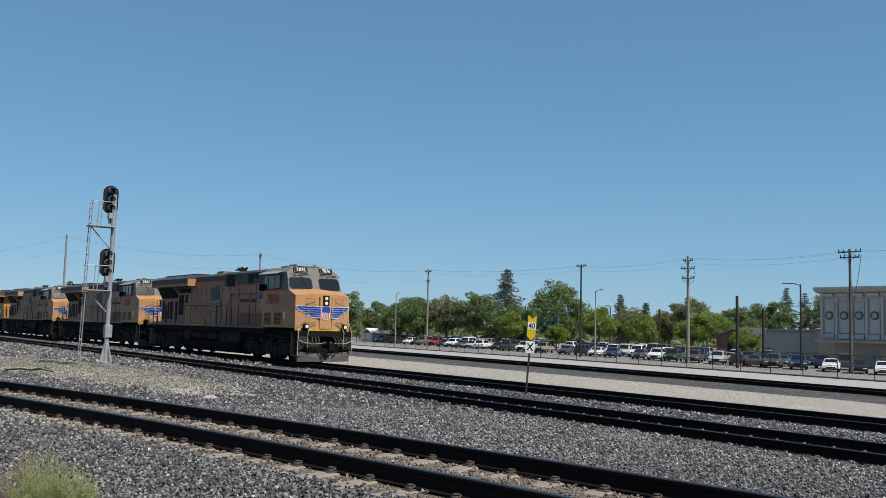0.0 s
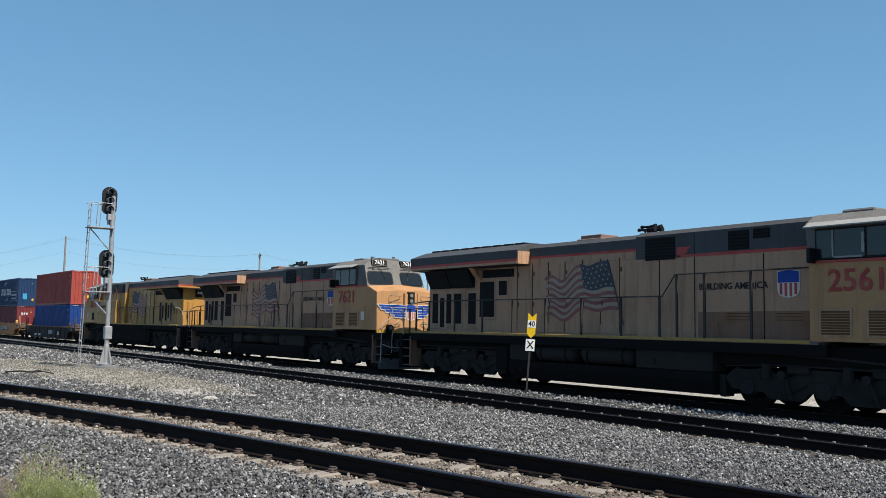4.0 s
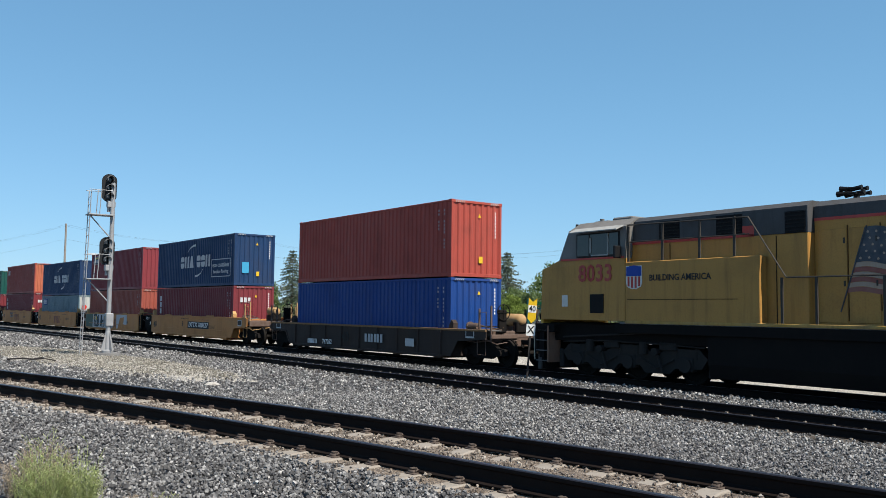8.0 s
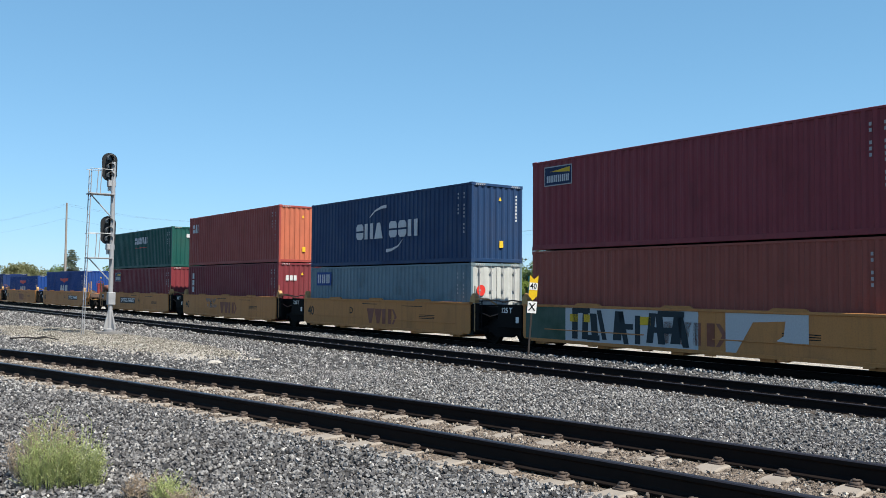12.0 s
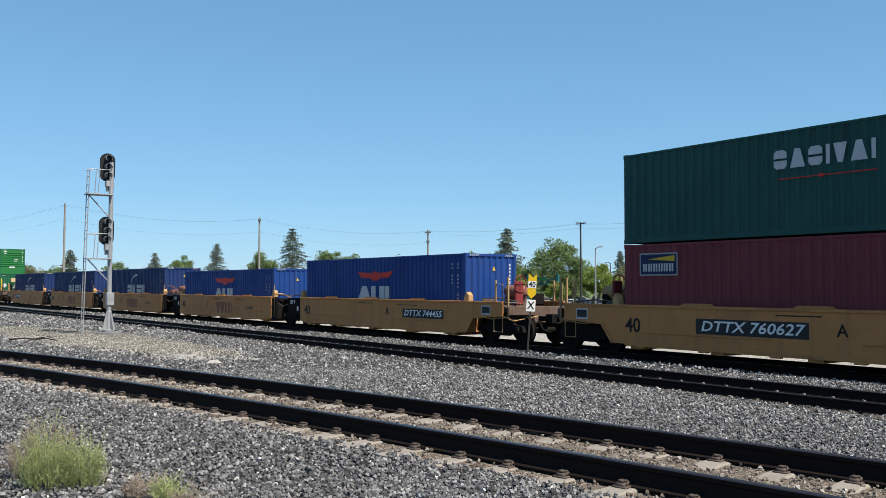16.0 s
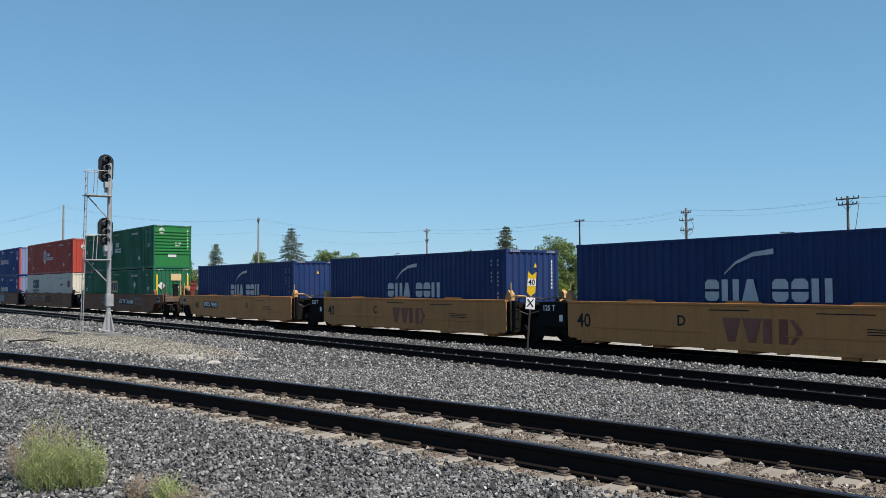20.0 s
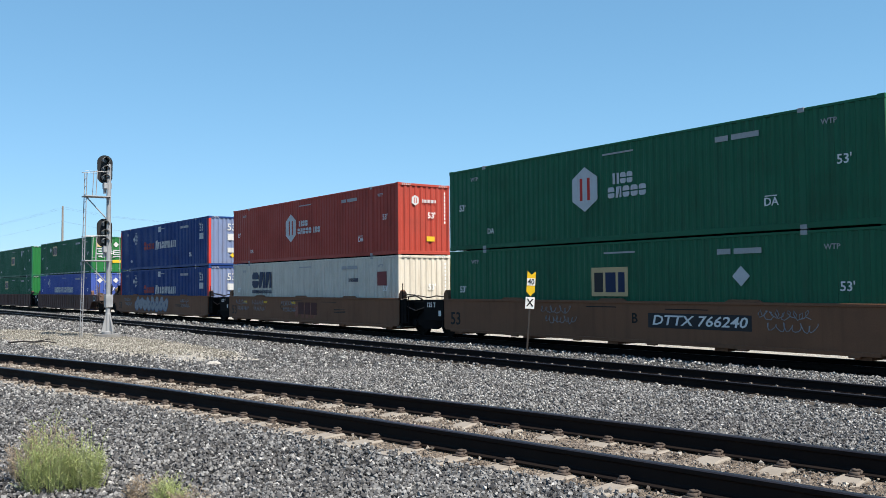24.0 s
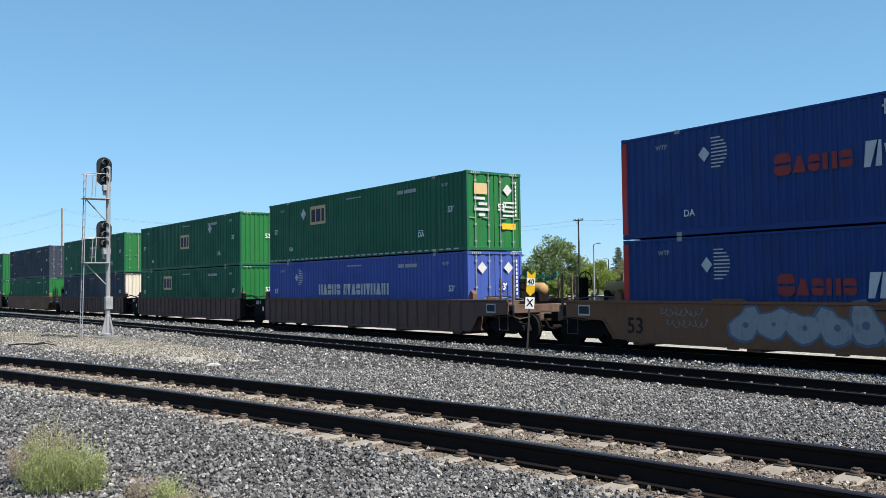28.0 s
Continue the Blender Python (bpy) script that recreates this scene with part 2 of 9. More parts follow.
def stones(name, dark, light, tint, scale, bump=1.0, patch=None):
    """Broken stone: cells of their own shade with deep joints between them."""
    m, t, p = material(name, light, 0.9)
    tc = node(t, "TexCoord")
    warp = node(t, "TexNoise", Scale=scale * 0.8, Detail=2.0)
    t.links.new(tc.outputs["Object"], warp.inputs["Vector"])
    mv = mixed(t, 0.04, tc.outputs["Object"], warp.outputs["Color"], "ADD")
    v = node(t, "TexVoronoi", Scale=scale, Randomness=1.0)
    t.links.new(mv, v.inputs["Vector"])
    edge = node(t, "TexVoronoi", Scale=scale, Randomness=1.0)
    edge.feature = "DISTANCE_TO_EDGE"
    t.links.new(mv, edge.inputs["Vector"])
    sep = node(t, "SeparateColor")
    t.links.new(v.outputs["Color"], sep.inputs[0])
    c = ramp(t, sep.outputs[0], [(0.0, dark), (0.45, tuple((a + b) / 2 for a, b in zip(dark, light))), (0.85, light), (1.0, tint)])
    big = node(t, "TexNoise", Scale=0.35, Detail=6.0, Roughness=0.6)
    t.links.new(tc.outputs["Object"], big.inputs["Vector"])
    c = mixed(t, ramp(t, big.outputs[0], [(0.35, 0), (0.7, 0.45)]), c, patch or tuple(x * 0.6 for x in dark))
    c = mixed(t, ramp(t, edge.outputs[0], [(0.0, 0.85), (0.09, 0.0)]), c, tuple(x * 0.25 for x in dark))
    t.links.new(c, p.inputs["Base Color"])
    h = ramp(t, edge.outputs[0], [(0.0, 0), (0.25, 0.8), (0.5, 1)])
    tilt = mixed(t, 0.5, h, sep.outputs[1], "MULTIPLY")
    bumped(t, p, tilt, bump, 0.8 / scale)
    return m


# Dark base under the loose stones: the shade in their gaps put into colour.
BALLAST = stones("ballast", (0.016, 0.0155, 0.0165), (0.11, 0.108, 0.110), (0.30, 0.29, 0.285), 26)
# Paler, to match the stones' mean colour where few lie.
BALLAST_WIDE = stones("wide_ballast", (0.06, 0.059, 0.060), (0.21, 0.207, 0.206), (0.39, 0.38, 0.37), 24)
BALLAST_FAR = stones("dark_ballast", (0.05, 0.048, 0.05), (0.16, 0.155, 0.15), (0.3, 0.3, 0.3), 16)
TAN_GRAVEL = stones("tan_gravel", (0.27, 0.25, 0.215), (0.52, 0.49, 0.435), (0.66, 0.63, 0.58), 28, 0.7, (0.36, 0.33, 0.275))
DIRT = stones("dirty_ballast", (0.09, 0.07, 0.055), (0.26, 0.215, 0.175), (0.38, 0.34, 0.3), 30, 0.8, (0.2, 0.15, 0.11))
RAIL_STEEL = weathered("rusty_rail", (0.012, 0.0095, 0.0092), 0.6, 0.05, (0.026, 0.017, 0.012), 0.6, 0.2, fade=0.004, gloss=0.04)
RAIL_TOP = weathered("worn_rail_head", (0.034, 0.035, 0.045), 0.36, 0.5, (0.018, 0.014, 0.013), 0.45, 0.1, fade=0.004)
CONCRETE = weathered("concrete_tie", (0.265, 0.235, 0.2), 0.9, 0, (0.14, 0.10, 0.075), 0.6, 0.1, 3.0, 0.4)
WOOD_TIE = weathered("old_tie", (0.06, 0.05, 0.042), 0.9, 0, (0.02, 0.018, 0.015), 0.5, 0.1, 3.0, 0.5, fade=0.03)
CLIP = weathered("rusty_clip", (0.085, 0.066, 0.056), 0.75, 0.2, (0.05, 0.03, 0.02), 0.6, 0.1, 5.0, fade=0.03)
ASPHALT = weathered("asphalt", (0.23, 0.225, 0.215), 0.92, 0, (0.09, 0.085, 0.08), 0.6, 0.0, 0.25, 0.4)
PAVING = weathered("pale_paving", (0.37, 0.36, 0.345), 0.9, 0, (0.2, 0.19, 0.17), 0.5, 0.0, 0.2, 0.3)
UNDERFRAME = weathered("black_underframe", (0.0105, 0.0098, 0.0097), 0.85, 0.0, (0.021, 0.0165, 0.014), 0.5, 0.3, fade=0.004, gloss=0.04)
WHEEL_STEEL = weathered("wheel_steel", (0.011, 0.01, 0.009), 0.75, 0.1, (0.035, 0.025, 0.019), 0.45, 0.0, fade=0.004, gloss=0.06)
GALV = weathered("galvanised", (0.33, 0.34, 0.355), 0.55, 0.4, (0.16, 0.155, 0.15), 0.4, 0.3, 2.0)
BLACK = plain("black_paint", (0.012, 0.012, 0.013), 0.5)
WHITE = plain("white_lettering", (0.72, 0.72, 0.71), 0.6)
FAINT = plain("faint_lettering", (0.36, 0.36, 0.36), 0.7)
SOOT = plain("dark_lettering", (0.03, 0.03, 0.033), 0.6)

# ================= ground and tracks =================
def lane(v, x):
    """The y of a line that runs along the main tracks, v from the camera's foot; the far ones turn away a little."""
    k = min(max((v - 23) / 9, 0), 1)
    return v + bend(x) - 0.09 * k * (min(max(x, -160), 60) + 20)


EARTH = stones("dry_earth", (0.11, 0.1, 0.06), (0.2, 0.19, 0.11), (0.26, 0.24, 0.16), 9, 0.5, (0.07, 0.09, 0.035))
# rows of the ground: beside the near track (offset from its centre), then along the main tracks; height; material
NEAR_ROWS = [(-3000, -0.6, 7), (-70, -0.3, 7), (-14, 0.1, 7), (-7, 0.24, 0), (-4.2, 0.27, 0), (-2.6, 0.30, 0), (-1.75, 0.325, 0), (-1.3, 0.338, 1), (-0.45, 0.345, 1), (0.45, 0.345, 1), (1.3, 0.338, 0), (1.7, 0.325, 0), (2.3, 0.12, 0), (2.9, -0.02, 0)]
FAR_ROWS = [(12.4, -0.14, 0), (13.5, -0.2, 0), (14.4, -0.215, 0), (16.2, -0.215, 0), (17.1, -0.14, 0), (17.7, -0.10, 0), (18.3, -0.13, 0), (19.0, -0.2, 2), (21.7, -0.2, 2), (22.5, -0.26, 3), (26, -0.28, 3),
            (28.9, -0.24, 2), (31.0, -0.19, 2), (34.4, -0.19, 2), (35.6, -0.2, 4), (42, -0.4, 4), (52, -0.85, 4), (59, -1.12, 5), (62, -1.3, 5), (70, -2.0, 5), (120, PARK_Z, 5), (210, PARK_Z, 6), (400, -2.2, 6), (3000, -2.2, 6)]


def ground_rows(x):
    """(y, z, material) across the yard at x."""
    base = near_line(x)
    rows = [(base + o, z, m) for o, z, m in NEAR_ROWS]
    a, b = base + NEAR_ROWS[-1][0], lane(FAR_ROWS[0][0], x)
    for k in range(1, 6):
        rows.append((a + (b - a) * k / 6, -0.05 - 0.09 * k / 6, 0))
    return rows + [(lane(v, x), z, m) for v, z, m in FAR_ROWS]


def ground_height(x, y):
    rows = ground_rows(x)
    return float(np.interp(y, [r[0] for r in rows], [r[1] for r in rows]))


def make_ground():
    xs = np.concatenate([[-3000, -1500, -800, -500, -380, -300, -240, -200], np.arange(-170, -60, 5.0), np.arange(-60, 14, 0.75), np.arange(14, 60, 4), [80, 120, 200, 400, 900, 3000]])
    g = Geo()
    for x in xs:
        rows = ground_rows(x)
        for y, z, m in rows:
            g.v.append((x, y, z + (noise.noise((x * 0.6, y * 0.9, 0)) * 0.02 if -30 < y < 32 else 0)))
    n = len(rows)
    for i in range(len(xs) - 1):
        for j in range(n - 1):
            g.f.append((i * n + j, (i + 1) * n + j, (i + 1) * n + j + 1, i * n + j + 1))
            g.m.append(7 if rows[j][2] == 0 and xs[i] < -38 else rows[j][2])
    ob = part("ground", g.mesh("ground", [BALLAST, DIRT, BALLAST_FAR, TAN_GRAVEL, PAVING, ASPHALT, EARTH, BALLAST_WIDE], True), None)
    tagged(ob, "grey ballast, tan gravel and asphalt of a rail yard", "ground", kind="structure")


RAIL = [(-0.076, 0), (0.076, 0), (0.076, 0.012), (0.02, 0.03), (0.0095, 0.05), (0.0095, 0.125), (0.036, 0.145), (0.0375, 0.176), (0.028, 0.185), (-0.028, 0.185), (-0.0375, 0.176), (-0.036, 0.145), (-0.0095, 0.125), (-0.0095, 0.05), (-0.02, 0.03), (-0.076, 0.012)]


def rail(parent, line, side, top, xs):
    """A rail that follows a line y(x), shifted to one side of it."""
    g = Geo()
    n = len(RAIL)
    for x in xs:
        m = (line(x + 0.05) - line(x - 0.05)) / 0.1
        c = 1 / math.sqrt(1 + m * m)
        y = line(x)
        g.v += [(x - (side + a) * m * c, y + (side + a) * c, top - 0.185 + h) for a, h in RAIL]
    for i in range(len(xs) - 1):
        for k in range(n):
            g.f.append((i * n + k, (i + 1) * n + k, (i + 1) * n + (k + 1) % n, i * n + (k + 1) % n))
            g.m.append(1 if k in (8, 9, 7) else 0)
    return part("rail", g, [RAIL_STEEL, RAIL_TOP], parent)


def tie_mesh(mat):
    # a concrete tie: deeper under the rails, sunk and waisted in the middle
    g = Geo()
    prof = [(-1.3, 0.02), (-1.22, 0.0), (-0.5, 0.0), (-0.3, -0.03), (0.3, -0.03), (0.5, 0.0), (1.22, 0.0), (1.3, 0.02)]
    for y, dz in prof:
        e = 0.02 if abs(y) > 1.25 else 0
        g.v += [(-0.13, y, -0.2), (-0.115 + e, y, -0.012 + dz - e), (-0.095 + e, y, dz - e), (0.095 - e, y, dz - e), (0.115 - e, y, -0.012 + dz - e), (0.13, y, -0.2)]
    for i in range(len(prof) - 1):
        for k in range(5):
            g.f.append((i * 6 + k, i * 6 + k + 1, i * 6 + 7 + k, i * 6 + 6 + k))
            g.m.append(0)
    g.f += [tuple(range(6)), tuple(range(len(g.v) - 1, len(g.v) - 7, -1))]
    g.m += [0, 0]
    return g.mesh("tie", [mat])


def clip_mesh():
    # a spring clip on its shoulder
    g = Geo()
    g.box(-0.04, 0.04, -0.03, 0.035, 0, 0.036, 0.01)
    g.box(-0.065, 0.065, -0.045, 0.05, -0.004, 0.012, 0.004)
    g.tube([(-0.04, 0.0, 0.02), (-0.038, -0.036, 0.036), (-0.018, -0.04, 0.044), (-0.012, 0.016, 0.05), (0.012, 0.02, 0.05), (0.018, -0.04, 0.044), (0.038, -0.036, 0.036), (0.04, 0.0, 0.02)], 0.0115, 6)
    return g.mesh("clip", [CLIP], True)


TIE_X = []     # where the near track's ties lie


def make_tracks():
    near = np.concatenate([[-700, -420], np.arange(-260, -40, 4.0), np.arange(-40, 16, 1.0), [20, 30, 45, 60, 120, 300]])
    tie, clip = tie_mesh(CONCRETE), clip_mesh()
    rnd = random.Random(4)
    lines = ((near_line, Z1, "rusty track on pale concrete ties"), (lambda x: lane(Y2, x), Z2, "rusty track half sunk in grey ballast"),
             (lambda x: lane(Y3, x), Z3, "track under the train, dark rails in ballast"), (lambda x: lane(Y4, x), Z4, "far siding track in dark ballast"))
    for k, (line, z, label) in enumerate(lines):
        tr = thing("track", label, "railway track", "tracks of the yard", "structure")
        for side in (-0.7535, 0.7535):
            rail(tr, line, side, z, near if k else near[near > -60])
        if k == 0:
            s = -34.0
            x = s
            while x < 4:
                TIE_X.append(x)
                m = (line(x + 0.05) - line(x - 0.05)) / 0.1
                at = Matrix.Translation((x, line(x), z - 0.188)) @ pose(0, 0, rnd.uniform(-0.01, 0.006), 0, rnd.uniform(-0.6, 0.6), math.degrees(math.atan(m)) + rnd.uniform(-0.8, 0.8))
                t = part("tie", tie, None, tr, at=at)
                for y in (-0.7535, 0.7535):
                    for e in (-1, 1):
                        part("clip", clip, None, t, at=pose(rnd.uniform(-0.01, 0.01), y + e * 0.105, 0.002, 0, 0, 180 if e < 0 else 0))
                x += 0.6 / math.sqrt(1 + m * m)
        else:
            g = Geo()
            for x in np.arange(-150, 40, 0.61):
                yy = line(x)
                g.box(x - 0.12, x + 0.12, yy - 1.28, yy + 1.28, z - 0.4, z - 0.183)
                if x > -75 and k == 1:
                    for y in (-0.7535, 0.7535):
                        for e in (-1, 1):
                            g.box(x - 0.022, x + 0.022, yy + y + e * 0.1 - 0.025, yy + y + e * 0.1 + 0.025, z - 0.19, z - 0.157, mat=1)
            tagged(part("ties_and_clips", g.mesh("ties", [WOOD_TIE, CONCRETE], fix=False), None, tr), kind="stuff")


make_ground()
make_tracks()

# ================= containers =================
def wave(a, b, pitch, depth, flat=0.28):
    """Stations and depths of pressed sheet from a to b."""
    n = max(1, round((b - a) / pitch))
    w = (b - a) / n
    out = [(a, 0.0)]
    for i in range(n):
        s = a + i * w
        out += [(s + w * 0.24, 0.0), (s + w * 0.40, depth), (s + w * 0.76, depth), (s + w * 0.92, 0.0)]
    return out + [(b, 0.0)]


def sheet(g, stations, lo, hi, at):
    n = len(g.v)
    for s, d in stations:
        g.v += [at(s, d, lo), at(s, d, hi)]
    for i in range(len(stations) - 1):
        g.f.append((n + 2 * i, n + 2 * i + 2, n + 2 * i + 3, n + 2 * i + 1))
        g.m.append(0)


CASTING = None


def container(label, length, width, height, body, trim=None, end="pressed", posts=False, pitch=0.28, end_mat=None, group="containers on the train"):
    """A shipping container; its origin lies in the middle of its floor, its front end at +x."""
    global CASTING
    trim = trim or body
    c = thing("shipping_container", label, "container", group)
    a, b, h = length / 2, width / 2, height
    if CASTING is None:
        CASTING = Geo().box(-0.089, 0.089, -0.081, 0.081, -0.059, 0.059, 0.008)
    g = Geo()
    for sx in (-1, 1):
        for sy in (-1, 1):
            x0, x1 = sorted((sx * (a - 0.01), sx * (a - 0.16)))
            y0, y1 = sorted((sy * (b - 0.01), sy * (b - 0.11)))
            g.box(x0, x1, y0, y1, 0.05, h - 0.05, 0.01)
    for sy in (-1, 1):
        y0, y1 = sorted((sy * (b - 0.012), sy * (b - 0.07)))
        g.box(-a + 0.1, a - 0.1, y0, y1, 0.02, 0.17, 0.008)
        g.box(-a + 0.1, a - 0.1, y0, y1, h - 0.08, h - 0.012, 0.008)
        if posts:
            for x in (-6.05, 6.05):
                y0, y1 = sorted((sy * (b - 0.006), sy * (b - 0.09)))
                g.box(x - 0.09, x + 0.09, y0, y1, 0.02, h - 0.01, 0.01)
    for sx in (-1, 1):
        x0, x1 = sorted((sx * (a - 0.012), sx * (a - 0.09)))
        g.box(x0, x1, -b + 0.1, b - 0.1, 0.02, 0.15, 0.008)
        g.box(x0, x1, -b + 0.1, b - 0.1, h - 0.11, h - 0.012, 0.008)
    part("frame", g, trim, c)
    for sy in (-1, 1):
        g = Geo()
        if posts:
            for x0, x1 in ((-a + 0.15, -6.13), (-5.97, 5.97), (6.13, a - 0.15)):
                sheet(g, wave(x0, x1, pitch, 0.03), 0.16, h - 0.075, lambda s, d, z: (s, sy * (b - 0.02 - d), z))
        else:
            sheet(g, wave(-a + 0.15, a - 0.15, pitch, 0.036), 0.16, h - 0.075, lambda s, d, z: (s, sy * (b - 0.018 - d), z))
        part("side_wall", g, body, c)
    for sx in (-1, 1):
        if sx > 0 and end == "doors":
            for k, sy in enumerate((-1, 1)):
                g = Geo()
                y0, y1 = sorted((sy * 0.012, sy * (b - 0.1)))
                sheet(g, wave(y0, y1, 0.5, 0.03), 0.15, h - 0.11, lambda s, d, z: (a - 0.04 - d, s, z))
                door = part("door", g, end_mat or body, c)
                for y in (sy * 0.28, sy * (b - 0.4)):
                    r = Geo().cyl(a - 0.012, y, 0, 0.017, 0.1, h - 0.06, "z", 6)
                    for z in (0.35, 0.95, 1.6, h - 0.35):
                        r.box(a - 0.03, a + 0.004, y - 0.05, y + 0.05, z - 0.03, z + 0.03)
                    r.box(a - 0.025, a + 0.008, min(y, y + sy * 0.3), max(y, y + sy * 0.3), 1.18, 1.21)
                    part("lock_rod", r, GALV, door)
        elif sx > 0 and end == "slats":
            g = Geo()
            sheet(g, [(0.15, 0), (h * 0.3, 0)] + wave(h * 0.3, h - 0.35, 0.22, 0.05)[1:-1] + [(h - 0.35, 0), (h - 0.11, 0)], -b + 0.1, b - 0.1, lambda s, d, y: (a - 0.04 + d, y, s))
            part("end_wall", g, end_mat or body, c)
        else:
            g = Geo()
            sheet(g, wave(-b + 0.1, b - 0.1, 0.27, 0.042), 0.14, h - 0.1, lambda s, d, z: (sx * (a - 0.03 - d), s, z))
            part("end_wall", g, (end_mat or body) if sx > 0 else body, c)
    g = Geo()
    sheet(g, wave(-a + 0.08, a - 0.08, 0.5, 0.02), -b + 0.06, b - 0.06, lambda s, d, y: (s, y, h - 0.016 - d))
    part("roof", g, body, c)
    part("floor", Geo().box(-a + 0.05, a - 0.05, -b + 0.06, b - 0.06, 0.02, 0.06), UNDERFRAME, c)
    for sy in (-1, 1):
        g = Geo()
        for k in range(5):
            y0 = sy * (b - 0.2 - 0.09 * k)
            g.prism([(y0, h - 0.1), (y0 + 0.04, h - 0.1), (y0 + 0.08, h - 0.025), (y0 + 0.04, h - 0.025)], a - 0.0115, a - 0.008, "x")
        part("hazard_hatching", g, FAINT, c)
    me = CASTING if isinstance(CASTING, bpy.types.Mesh) else None
    for sx in (-1, 1):
        for sy in (-1, 1):
            for z in (0.059, h - 0.059):
                for x in ((a - 0.089, 6.05) if posts and sy < 0 else (a - 0.089,)):
                    gg = Geo().add(CASTING.v, CASTING.f)
                    part("corner_casting", gg.mesh("casting", [GALV if posts and x == 6.05 else trim]), None, c, at=pose(sx * x, sy * (b - 0.081), z))
    return c


def steel_paint(name, col, **k):
    return weathered(name, col, 0.5, 0, k.pop("dirt", (0.03, 0.022, 0.018)), k.pop("amount", 0.35), k.pop("streak", 0.35), 0.6, 0.1, k.pop("fade", 0.008))


RUST_RED = steel_paint("rust_red_paint", (0.33, 0.058, 0.042))
MAROON = steel_paint("maroon_paint", (0.165, 0.027, 0.035))
DEEP_RED = steel_paint("deep_red_paint", (0.205, 0.034, 0.043))
ORANGE_BROWN = steel_paint("orange_brown_paint", (0.28, 0.07, 0.05))
# End paint of the orange-red container: fading, plus sunlight put into the colour.
ORANGE_SUNLIT = steel_paint("sunlit_faded_orange", (0.42, 0.12, 0.066))
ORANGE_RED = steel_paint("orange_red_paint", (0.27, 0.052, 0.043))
BLUE = steel_paint("blue_paint", (0.006, 0.044, 0.2))
NAVY = steel_paint("navy_paint", (0.010, 0.036, 0.10))
NAVY_BRIGHT = steel_paint("sea_blue_paint", (0.008, 0.028, 0.11))
GREY_BLUE = steel_paint("grey_blue_paint", (0.135, 0.20, 0.235), amount=0.6)
PALE_GREY = steel_paint("pale_grey_paint", (0.42, 0.44, 0.43))
GREEN = steel_paint("dark_green_paint", (0.007, 0.068, 0.058))
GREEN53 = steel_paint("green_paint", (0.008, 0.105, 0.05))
# Lit copy of GREEN53 for the end walls: sunlight put into the paint.
GREEN_LIT = steel_paint("sunlit_green_paint", (0.012, 0.14, 0.035))
RED53 = steel_paint("red_paint", (0.35, 0.048, 0.032))
OFF_WHITE = steel_paint("off_white_paint", (0.58, 0.535, 0.46), amount=0.4, streak=0.55, dirt=(0.2, 0.15, 0.1))
STACK_BLUE = steel_paint("stack_blue_paint", (0.007, 0.038, 0.165))
FADED_END = steel_paint("faded_blue_white_paint", (0.15, 0.20, 0.34), amount=0.5, streak=0.7, dirt=(0.12, 0.10, 0.10))
PALE_BLUE = steel_paint("pale_blue_paint", (0.045, 0.085, 0.33))
POST_RED = steel_paint("red_post_paint", (0.5, 0.04, 0.035))
SLATE = steel_paint("slate_paint", (0.03, 0.038, 0.06))

H9, H8 = 2.896, 2.591
DECK = 0.27     # floor of a well above the rail
